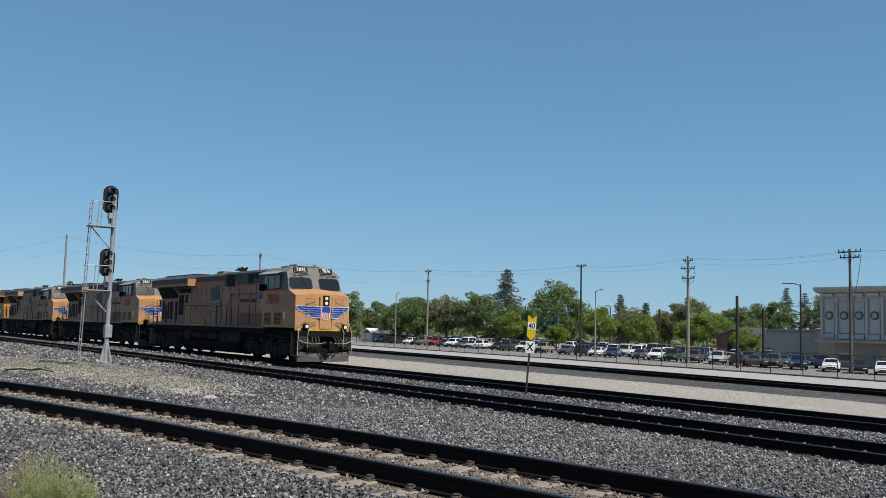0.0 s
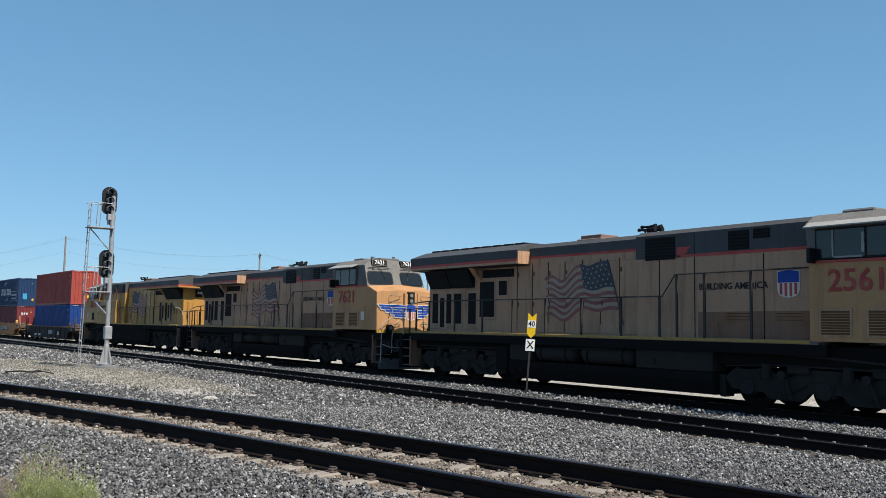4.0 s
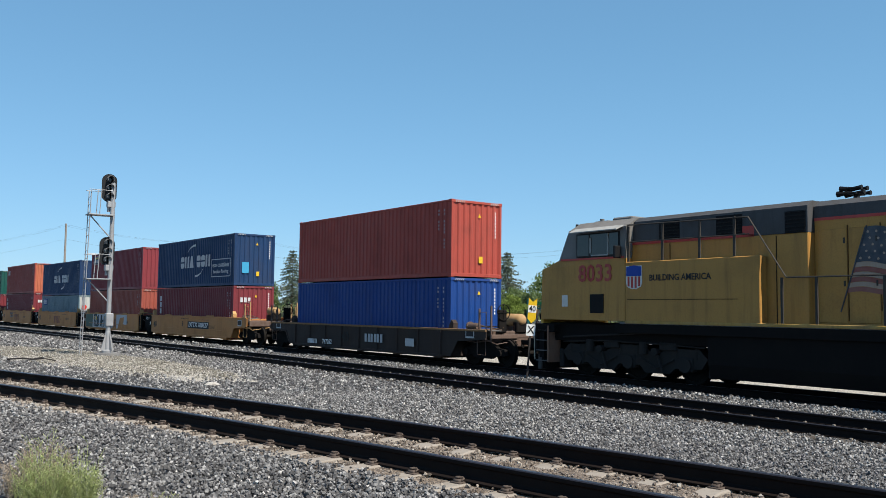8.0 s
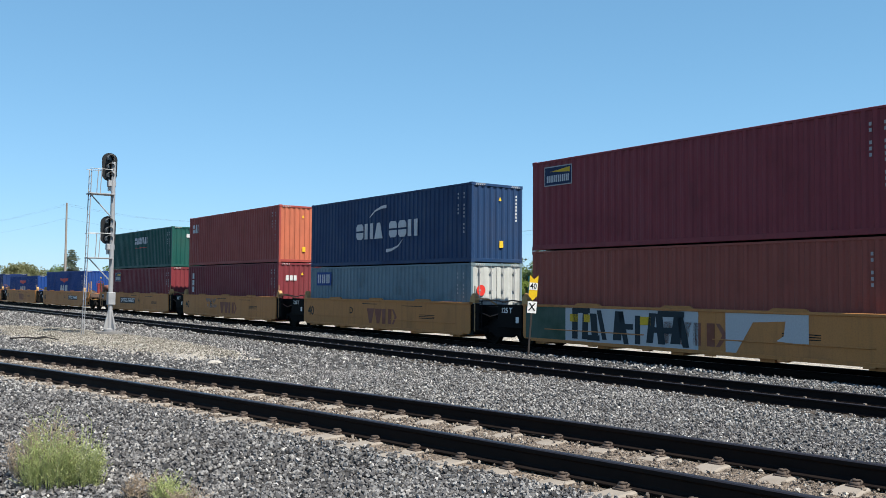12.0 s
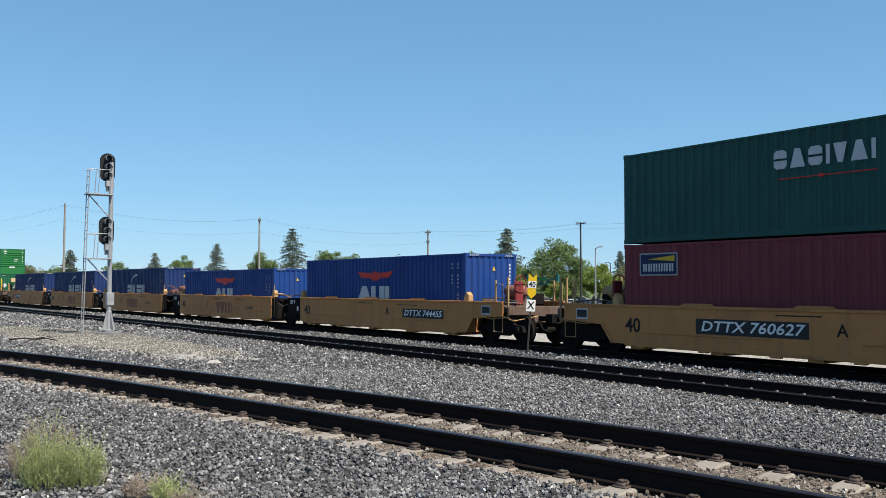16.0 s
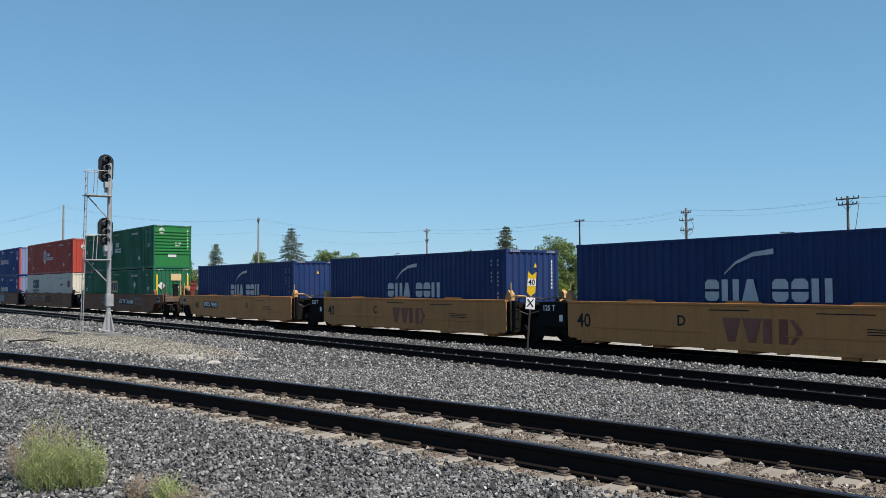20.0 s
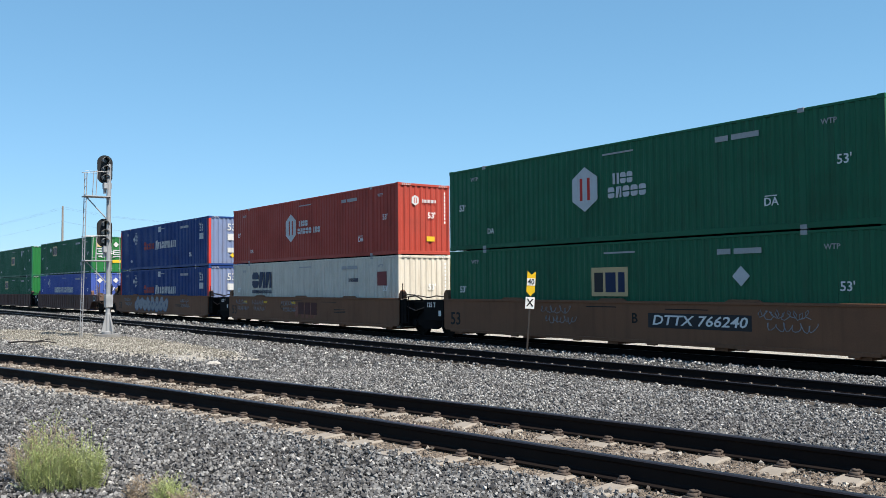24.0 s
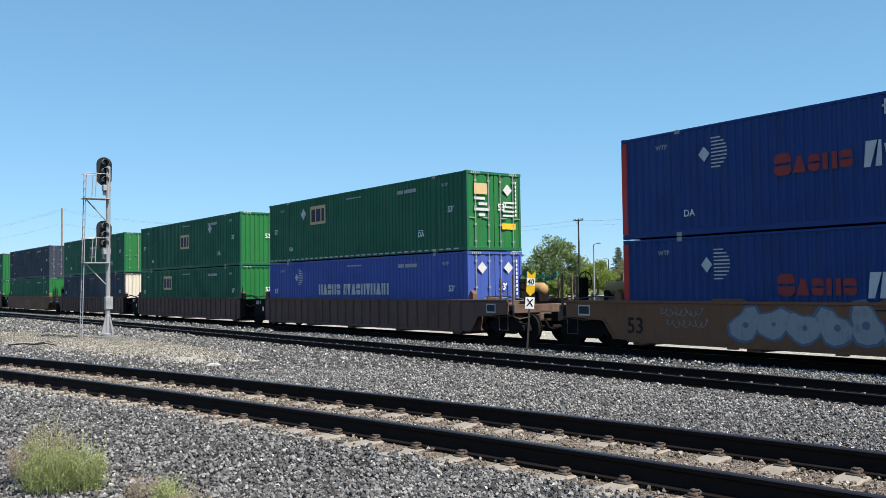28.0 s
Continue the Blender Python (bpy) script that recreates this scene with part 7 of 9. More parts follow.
def signal_mast():
    s = thing("railway_signal", "grey signal mast with two unlit black heads and a ladder", "signal", at=pose(-35.8, 9.0, ground_height(-35.8, 9.0) + 0.15))
    part("footing", Geo().lathe([(0.5, -0.4), (0.52, 0.02), (0.5, 0.1), (0.36, 0.12)], 0, 0, "z", 20), weathered("grey_footing", (0.15, 0.15, 0.15), 0.9), s)
    g = Geo().lathe([(0.2, 0.12), (0.2, 0.2), (0.11, 0.24), (0.105, 0.9), (0.09, 0.95), (0.085, 6.75), (0.05, 6.78)], 0, 0, "z", 16)
    for k in range(4):
        a = math.pi / 2 * k + 0.4
        c, d = math.cos(a), math.sin(a)
        g.add([(c * 0.09 - d * 0.012, d * 0.09 + c * 0.012, 0.2), (c * 0.3 - d * 0.012, d * 0.3 + c * 0.012, 0.2), (c * 0.09 - d * 0.012, d * 0.09 + c * 0.012, 0.95),
               (c * 0.09 + d * 0.012, d * 0.09 - c * 0.012, 0.2), (c * 0.3 + d * 0.012, d * 0.3 - c * 0.012, 0.2), (c * 0.09 + d * 0.012, d * 0.09 - c * 0.012, 0.95)],
              [(0, 1, 2), (3, 5, 4), (0, 3, 4, 1), (1, 4, 5, 2), (2, 5, 3, 0)])
    part("mast", g, GALV, s)
    part("junction_box", Geo().box(-0.14, 0.14, -0.12, 0.16, 1.15, 1.65, 0.02).cyl(0, 0, 0, 0.14, 1.2, 1.6, "z", 14), GALV, s)
    for z, zp in ((6.58, 5.48), (4.08, 2.98)):
        out = []
        for k in range(24):
            a = 2 * math.pi * k / 24
            out.append((-0.12 + 0.29 * math.cos(a), z + 0.27 * math.sin(a) + (0.29 if math.sin(a) >= 0 else -0.29)))
        hd = part("signal_head", Geo().prism(out, -0.16, -0.12, "x"), SIGNAL_BLACK, s, "black oval signal head")
        part("lamp_case", Geo().box(-0.34, -0.16, -0.27, 0.03, z - 0.5, z + 0.5, 0.03), SIGNAL_BLACK, hd)
        for dz in (0.34, 0.0, -0.34):
            part("lens", Geo().cyl(0, -0.12, z + dz, 0.085, -0.12, -0.1, "x", 14), LAMP_GLASS, hd)
            vz = Geo()
            n = 10
            for k in range(n + 1):
                a = math.radians(-35 + 250 * k / n)
                for r, x in ((0.13, -0.12), (0.13, 0.16), (0.12, 0.16), (0.12, -0.12)):
                    vz.v.append((x, -0.12 + r * math.cos(a), z + dz + r * math.sin(a)))
            for k in range(n):
                for j in range(4):
                    vz.f.append((4 * k + j, 4 * k + 4 + j, 4 * k + 4 + (j + 1) % 4, 4 * k + (j + 1) % 4))
                    vz.m.append(0)
            part("visor", vz, VISOR_GREY, hd)
        part("bracket", Geo().box(-0.2, 0.06, -0.2, 0.1, z - 0.78, z - 0.55, 0.02).cyl(-0.12, -0.12, 0, 0.06, z - 0.95, z - 0.5, "z", 8), GALV, s)
        pf = part("platform", Geo().box(-0.3, 0.3, -0.95, 0.02, zp - 0.03, zp + 0.01, 0.006), GALV, s)
        part("strut", Geo().tube([(0, -0.85, zp - 0.02), (0, -0.08, zp - 0.85)], 0.025, 6), GALV, pf)
        for x in (-0.28, 0.28):
            part("platform_post", Geo().tube([(x, -0.55, zp), (x, -0.5, zp + 1.0)], 0.018, 6), GALV, pf)
        part("platform_rail", Geo().tube([(-0.28, -0.95, zp + 0.95), (-0.28, -0.1, zp + 0.95)], 0.014, 6).tube([(0.28, -0.95, zp + 0.95), (0.28, -0.1, zp + 0.95)], 0.014, 6), GALV, pf)
    ld = part("ladder", Geo().tube([(-0.18, -1.0, -0.1), (-0.18, -0.86, 6.4)], 0.02, 6).tube([(0.18, -1.0, -0.1), (0.18, -0.86, 6.4)], 0.02, 6), GALV, s)
    for k in range(21):
        z = 0.15 + 0.3 * k
        y = -1.0 + 0.14 * (z + 0.1) / 6.5
        part("rung", Geo().tube([(-0.18, y, z), (0.18, y, z)], 0.013, 5), GALV, ld)


def speed_sign():
    s = thing("speed_sign", "yellow arrow-shaped 40 sign above a white X plate", "sign", at=pose(-20.87, 17.7, -0.12, 0, 0, 52) @ pose(0, 0, 0, 0, 4.2, 0))
    part("post", Geo().box(-0.03, 0.03, 0.0, 0.03, -0.3, 2.2, 0.006), POLE_DARK, s)
    pl = part("arrow_plate", Geo().prism([(-0.13, 2.48), (0, 2.36), (0.13, 2.48), (0.13, 1.84), (0, 1.70), (-0.13, 1.84)], -0.008, 0, "y"), SIGN_YELLOW, s)
    part("number_plate", Geo().box(-0.125, 0.125, -0.012, -0.0085, 2.03, 2.25), SIGN_WHITE, pl)
    words("number", "40", 0.17, BLACK, pl, pose(0, -0.015, 2.14), 0.85)
    xp = part("white_plate", Geo().box(-0.14, 0.14, -0.008, 0, 1.31, 1.67, 0.003), SIGN_WHITE, s)
    words("mark", "X", 0.23, BLACK, xp, pose(0, -0.011, 1.49), 0.9)


signal_mast()
speed_sign()

# tan gravel heaped round the signal's foot
def mound():
    g = Geo()
    nx, ny = 60, 22
    for i in range(nx):
        for j in range(ny):
            u, v = -1.15 + 2.3 * i / (nx - 1), -1.15 + 2.3 * j / (ny - 1)
            x = -36.0 + 13.0 * u
            y = 8.1 + 2.3 * v + 0.1 * (x + 36)
            r = math.sqrt(u * u + v * v) + 0.25 * noise.noise((x * 0.45, y * 0.8, 3))
            g.v.append((x, y, ground_height(x, y) + 0.16 * (1 - r * r) + 0.03 * noise.noise((x * 1.5, y * 1.5, 7))))
    g.f = [(i * ny + j, (i + 1) * ny + j, (i + 1) * ny + j + 1, i * ny + j + 1) for i in range(nx - 1) for j in range(ny - 1)]
    g.m = [0] * len(g.f)
    tagged(part("gravel_mound", g.mesh("gravel_mound", [TAN_GRAVEL], True), None), "low mound of tan gravel round the signal", "gravel", kind="structure")


mound()


def boulder(name, label, x, y, size, mat, seed):
    rnd = random.Random(seed)
    bm = bmesh.new()
    bmesh.ops.create_icosphere(bm, subdivisions=2, radius=1)
    for v in bm.verts:
        v.co *= 1 + 0.25 * noise.noise(v.co * 1.7 + Vector((seed, 0, 0)))
        v.co = Vector((v.co.x * size[0], v.co.y * size[1], v.co.z * size[2]))
    me = bpy.data.meshes.new(name)
    bm.to_mesh(me)
    bm.free()
    me.materials.append(mat)
    tagged(part(name, me, None, None, at=pose(x, y, ground_height(x, y) + size[2] * 0.45, 0, 0, seed * 40)), label, "stone")


boulder("pale_stone", "pale flat stone lying on grey ballast", -22.3, 8.25, (0.19, 0.1, 0.08), weathered("pale_stone", (0.42, 0.40, 0.37), 0.9), 2)
st = thing("fallen_branch", "dark dead branch lying on tan gravel", "branch", at=pose(-33.0, 6.3, ground_height(-33.0, 6.3) + 0.12, 0, 0, 20))
part("stem", Geo().tube([(-2.0, -0.3, 0), (-1.4, -0.1, 0.05), (-0.9, 0.05, 0.03), (-0.3, 0.05, 0.08), (0.2, 0.2, 0.02)], 0.035, 6, r2=0.02), POLE_DARK, st)
part("twig", Geo().tube([(-0.9, 0.05, 0.05), (-0.5, 0.25, 0.12), (-0.3, 0.35, 0.1)], 0.02, 5, r2=0.008), POLE_DARK, st)

# ---- weeds ----
def leaves_material(name, dark, light):
    m, t, p = material(name, dark, 0.65)
    gm = node(t, "NewGeometry")
    nz = node(t, "TexNoise", Scale=0.5, Detail=3.0)
    t.links.new(coords(t), nz.inputs["Vector"])
    c = ramp(t, gm.outputs["Random Per Island"], [(0.0, dark), (1.0, light)])
    c = mixed(t, ramp(t, nz.outputs[0], [(0.35, 0), (0.7, 0.5)]), c, tuple(x * 0.6 for x in dark))
    t.links.new(c, p.inputs["Base Color"])
    thin = node(t, "BsdfTranslucent")     # leaves let light through
    t.links.new(c, thin.inputs["Color"])
    both = node(t, "MixShader", Fac=0.48)
    t.links.new(p.outputs[0], both.inputs[1])
    t.links.new(thin.outputs[0], both.inputs[2])
    t.links.new(both.outputs[0], t.nodes["Material Output"].inputs[0])
    return m


WEED = leaves_material("weed_green", (0.33, 0.40, 0.15), (0.60, 0.64, 0.31))
WEED_DRY = leaves_material("weed_dry", (0.36, 0.28, 0.2), (0.55, 0.46, 0.35))


def weed(x, y, wide, tall, stems, mat, label, seed):
    """A feathery bush: leaning stems, side branches and many tiny leaves."""
    rnd = random.Random(seed)
    w = thing("weed", label, "plant", "weeds beside the track", at=pose(x, y, ground_height(x, y)))
    st, lf = Geo(), Geo()
    for i in range(stems):
        a, r = rnd.uniform(0, 2 * math.pi), wide * 0.42 * math.sqrt(rnd.random())
        bx, by = r * math.cos(a) * 0.8, r * math.sin(a) * 0.8
        h = tall * rnd.uniform(0.6, 1.0) * (1 - 0.4 * (r / (wide * 0.42)) ** 2) * (1 + 0.22 * math.sin(a * 2 + seed))
        lean = rnd.uniform(0.02, 0.3)
        tip = Vector((bx + math.cos(a) * lean * h, by + math.sin(a) * lean * h, h))
        foot = Vector((bx, by, -0.03))
        st.tube([foot, foot.lerp(tip, 0.5) + Vector((rnd.uniform(-0.02, 0.02), rnd.uniform(-0.02, 0.02), 0)), tip], 0.0028, 3, False, r2=0.001)
        for k in range(9):
            u = rnd.uniform(0.12, 1.0)
            p = foot.lerp(tip, u)
            b = rnd.uniform(0, 2 * math.pi)
            ln = rnd.uniform(0.05, 0.13) * (1.15 - 0.6 * u)
            e = p + Vector((math.cos(b) * ln, math.sin(b) * ln, ln * rnd.uniform(0.5, 1.3)))
            st.tube([p, e], 0.0014, 3, False, r2=0.0007)
            for j in range(11):
                q = p.lerp(e, rnd.uniform(0.15, 1.05))
                c, up = rnd.uniform(0, 2 * math.pi), rnd.uniform(-0.3, 1.0)
                d = Vector((math.cos(c), math.sin(c), up)) * rnd.uniform(0.007, 0.02)
                o = Vector((-math.sin(c), math.cos(c), rnd.uniform(-0.4, 0.4))) * 0.0032
                lf.add([q - o, q + o, q + d], [(0, 1, 2)])
    tagged(part("stalk_tuft", st.mesh("stalk_tuft", [mat], fix=False), None, w), kind="stuff")
    tagged(part("foliage", lf.mesh("foliage", [mat], fix=False), None, w), kind="stuff")


weed(-7.80, 1.52, 0.58, 0.58, 85, WEED, "feathery green weed growing in the ballast", 1)
weed(-7.66, 1.76, 0.44, 0.48, 55, WEED, "feathery green weed growing in the ballast", 2)
weed(-8.35, 1.55, 0.8, 0.5, 90, WEED_DRY, "dry brown weed beside a green one", 3)
weed(-6.75, 2.15, 0.36, 0.22, 26, WEED, "small thin weed in the ballast", 4)
weed(-6.4, 2.2, 0.36, 0.15, 20, WEED_DRY, "small dry weed in the ballast", 5)
weed(-7.0, 2.05, 0.36, 0.2, 20, WEED_DRY, "small dry weed in the ballast", 6)

# ---- utility poles, lamps and wires ----
def utility_pole(x, y, top, arms, wide=0.17, mat=None, label="tall wooden utility pole with crossarms"):
    p = thing("utility_pole", label, "pole", "utility poles", at=pose(x, y, PARK_Z if y > 65 else -0.6))
    h = top - (PARK_Z if y > 65 else -0.6)
    part("shaft", Geo().tube([(0, 0, -0.5), (0.0, 0, h * 0.5), (0.0, 0, h)], wide, 10, True, 0, wide * 0.62), mat or POLE_WOOD, p)
    for dz, w in arms:
        am = part("crossarm", Geo().box(-w / 2, w / 2, -0.06, 0.06, h - dz - 0.08, h - dz + 0.06, 0.01), mat or POLE_WOOD, p)
        for k in (-0.95, -0.55, 0.55, 0.95):
            part("insulator", Geo().lathe([(0.03, h - dz + 0.05), (0.07, h - dz + 0.12), (0.05, h - dz + 0.18), (0.07, h - dz + 0.22), (0.02, h - dz + 0.3)], k * w / 2, 0, "z", 8), POLE_DARK, am)
        part("brace", Geo().tube([(-w * 0.3, -0.07, h - dz), (0, -0.1, h - dz - 0.6)], 0.02, 5).tube([(w * 0.3, -0.07, h - dz), (0, -0.1, h - dz - 0.6)], 0.02, 5), POLE_DARK, am)
    return p


POLES = [(-147.0, 30.0, 14.9), (-138.0, 58.7, 13.5), (-142.8, 95.8, 13.1), (-95.0, 90.9, 11.6), (-76.0, 91.8, 11.9), (-52.4, 89.5, 11.3)]
utility_pole(-147.0, 30.0, 14.9, [], 0.21, label="plain tall brown pole beyond the train")
utility_pole(-138.0, 58.7, 13.5, [(0.6, 0.9)], 0.22, label="plain tall brown pole with a short arm")
utility_pole(-142.8, 95.8, 13.1, [(0.5, 2.2), (2.4, 1.0)], 0.24)
utility_pole(-95.0, 90.9, 11.6, [(0.25, 2.0)], 0.17, POLE_DARK, "slim dark pole with one crossarm")
p = utility_pole(-76.0, 91.8, 11.9, [(0.6, 1.6), (1.6, 2.3), (2.9, 1.9)], 0.24)
part("cable_loop", Geo().tube([(0.8, 0, 12.4), (1.1, 0.1, 11.4), (0.8, 0.1, 10.6), (0.2, 0.1, 10.3)], 0.03, 5).tube([(-0.8, 0, 11.5), (-1.0, 0.1, 10.8), (-0.3, 0.1, 10.4)], 0.03, 5), WIRE, p)
p = utility_pole(-52.4, 89.5, 11.3, [(0.3, 2.6), (0.9, 2.2)], 0.2, weathered("tarred_pole", (0.075, 0.065, 0.058), 0.85))
part("riser", Geo().tube([(1.3, 0, 12.6), (0.9, 0.1, 10.5), (0.4, 0.1, 8.0), (0.3, 0.1, 1.0)], 0.03, 5), WIRE, p)


def wires():
    ends = [((-220, 12, 14), POLES[0]), (POLES[0], POLES[1]), (POLES[1], POLES[2]), (POLES[2], POLES[3]), (POLES[3], POLES[4]), (POLES[4], POLES[5]), (POLES[5], (-10, 88, 11.5))]
    for n, (a, b) in enumerate(ends):
        for off, dz in ((-0.9, -0.25), (0.9, -0.25), (0.0, -0.9 if n > 2 else -2.4)):
            pts = []
            for k in range(13):
                t = k / 12
                sag = (0.55 if n > 2 else 1.3) * 4 * t * (1 - t)
                pts.append((a[0] + (b[0] - a[0]) * t + off * 0.6, a[1] + (b[1] - a[1]) * t + off * 0.4, a[2] + (b[2] - a[2]) * t + dz - sag))
            tagged(part("overhead_wire", Geo().tube(pts, 0.0075, 4, False), WIRE), "thin dark overhead wire sagging between poles", "wire", "overhead wires")


wires()


def street_lamp(x, y, top, arm, mat, label):
    l = thing("street_lamp", label, "lamp post", "lamp posts of the lot", at=pose(x, y, PARK_Z))
    h = top - PARK_Z
    part("shaft", Geo().tube([(0, 0, -0.2), (0, 0, h)], 0.13, 10, True, 0, 0.09), mat, l)
    if arm:
        part("arm", Geo().tube([(0, 0, h - 0.15), (arm * 0.5, 0, h + 0.1), (arm, 0, h + 0.15)], 0.05, 8), mat, l)
        s = 1 if arm > 0 else -1
        part("lamp_head", Geo().box(min(arm, arm + s * 0.7), max(arm, arm + s * 0.7), -0.16, 0.16, h + 0.08, h + 0.24, 0.04), GALV, l)


street_lamp(-58.8, 90.3, 7.7, -1.6, POLE_DARK, "dark lamp post with one grey arm lamp")
street_lamp(-95.0, 93.9, 7.8, 0.8, GALV, "pale slim lamp post with a short arm")
street_lamp(-155.9, 96.7, 8.5, 0.8, GALV, "pale slim lamp post with a short arm")
street_lamp(-128.2, 130.9, 6.9, -0.6, POLE_DARK, "dark lamp post with a box lamp")
street_lamp(-168.9, 142.7, 7.7, 0.6, POLE_DARK, "dark lamp post with a box lamp")
for x, y, top in ((-64.2, 86.1, 6.3), (-72.1, 102.2, 5.3), (-123.0, 139.7, 6.6)):
    b = thing("bollard_pole", "plain dark wooden post in the parking lot", "post", "dark posts of the lot", at=pose(x, y, PARK_Z))
    part("shaft", Geo().tube([(0, 0, -0.3), (0.03, 0, (top - PARK_Z) / 2), (0, 0, top - PARK_Z)], 0.19, 10, True, 0, 0.16), POLE_DARK, b)

# ---- fence along the lot ----
def fence():
    f = thing("fence", "black wire fence along the parking lot", "fence", kind="structure")
    xs = np.arange(-170, -14, 3.0)
    pts = [(x, lane(62.0, x), ground_height(x, lane(62.0, x))) for x in xs]
    post = Geo().cyl(0, 0, 0, 0.035, -0.2, 1.9, "z", 6).mesh("post", [POLE_DARK])
    for x, y, z in pts:
        part("post", post, None, f, at=pose(x, y, z))
    for h in (0.12, 1.0, 1.85):
        part("rail", Geo().tube([(x, y, z + h) for x, y, z in pts], 0.022, 5), POLE_DARK, f)
    g = Geo()
    for (x0, y0, z0), (x1, y1, z1) in zip(pts, pts[1:]):
        if x0 < -110:
            continue
        for k in range(12):
            t = (k + 0.5) / 12
            for d in (0.25, -0.25):
                a, b = (x0 + (x1 - x0) * t, y0 + (y1 - y0) * t), (x0 + (x1 - x0) * (t + d), y0 + (y1 - y0) * (t + d))
                g.tube([(a[0], a[1], z0 + 0.1), (b[0], b[1], z0 + 1.85)], 0.005, 3, False)
    tagged(part("wire_mesh", g.mesh("wire_mesh", [POLE_DARK], fix=False), None, f), kind="stuff")
    k = thing("kerb", "low concrete kerb at the foot of the fence", "kerb", kind="structure")
    for (x0, y0, z0), (x1, y1, z1) in zip(pts[::2], pts[2::2]):
        part("kerb_stone", Geo().add([(x0, y0 - 1.4, z0 - 0.1), (x1 - 0.02, y1 - 1.4, z1 - 0.1), (x1 - 0.02, y1 - 1.1, z1 - 0.1), (x0, y0 - 1.1, z0 - 0.1), (x0, y0 - 1.4, z0 + 0.16), (x1 - 0.02, y1 - 1.4, z1 + 0.16), (x1 - 0.02, y1 - 1.1, z1 + 0.16), (x0, y0 - 1.1, z0 + 0.16)],
             [(0, 3, 2, 1), (4, 5, 6, 7), (0, 1, 5, 4), (2, 3, 7, 6), (0, 4, 7, 3), (1, 2, 6, 5)]), WOOD_TIE, k)


fence()

# ---- parked cars ----
CAR_COLOURS = {"white": (0.75, 0.75, 0.74), "silver": (0.42, 0.43, 0.44), "black": (0.015, 0.015, 0.017), "dark grey": (0.06, 0.062, 0.066), "dark blue": (0.02, 0.035, 0.09), "red": (0.36, 0.02, 0.02), "tan": (0.30, 0.25, 0.19), "dark green": (0.02, 0.035, 0.022)}
CAR_PAINT = {}
for k, c in CAR_COLOURS.items():
    m, t, p = material("car_paint_" + k.replace(" ", "_"), c, 0.3)
    p.inputs["Coat Weight"].default_value = 0.6
    CAR_PAINT[k] = m
TYRE = plain("tyre", (0.02, 0.02, 0.02), 0.85)
HUB = plain("hub", (0.35, 0.35, 0.36), 0.4, 0.7)
LENS = plain("car_lens", (0.6, 0.62, 0.65), 0.12)
TAIL_RED = plain("tail_red", (0.35, 0.012, 0.012), 0.25)
CAR_GLASS, _t, _p = material("car_glass", (0.012, 0.015, 0.017), 0.06)
_p.inputs["Specular IOR Level"].default_value = 0.6
CAR_SHAPES = {
    "sedan": (4.7, 1.82, [(-2.3, 0.35), (-2.32, 0.78), (-2.2, 0.95), (-1.3, 1.0), (0.85, 0.98), (1.9, 0.82), (2.28, 0.66), (2.33, 0.35)], (-1.75, 1.05, -0.95, 0.25, 1.44)),
    "suv": (4.6, 1.88, [(-2.25, 0.42), (-2.27, 0.95), (-2.2, 1.08), (0.9, 1.1), (1.9, 0.98), (2.22, 0.8), (2.27, 0.42)], (-2.15, 1.1, -1.95, 0.35, 1.72)),
    "van": (5.0, 1.95, [(-2.45, 0.4), (-2.47, 1.0), (-2.42, 1.1), (1.4, 1.1), (2.2, 0.95), (2.45, 0.75), (2.48, 0.4)], (-2.4, 1.75, -2.3, 0.95, 1.95)),
    "pickup": (5.6, 1.95, [(-2.75, 0.5), (-2.77, 1.08), (-0.9, 1.1), (1.2, 1.12), (2.4, 1.05), (2.7, 0.9), (2.75, 0.5)], (-0.95, 1.3, -0.8, 0.6, 1.85)),
}
CAR_BASE = {}


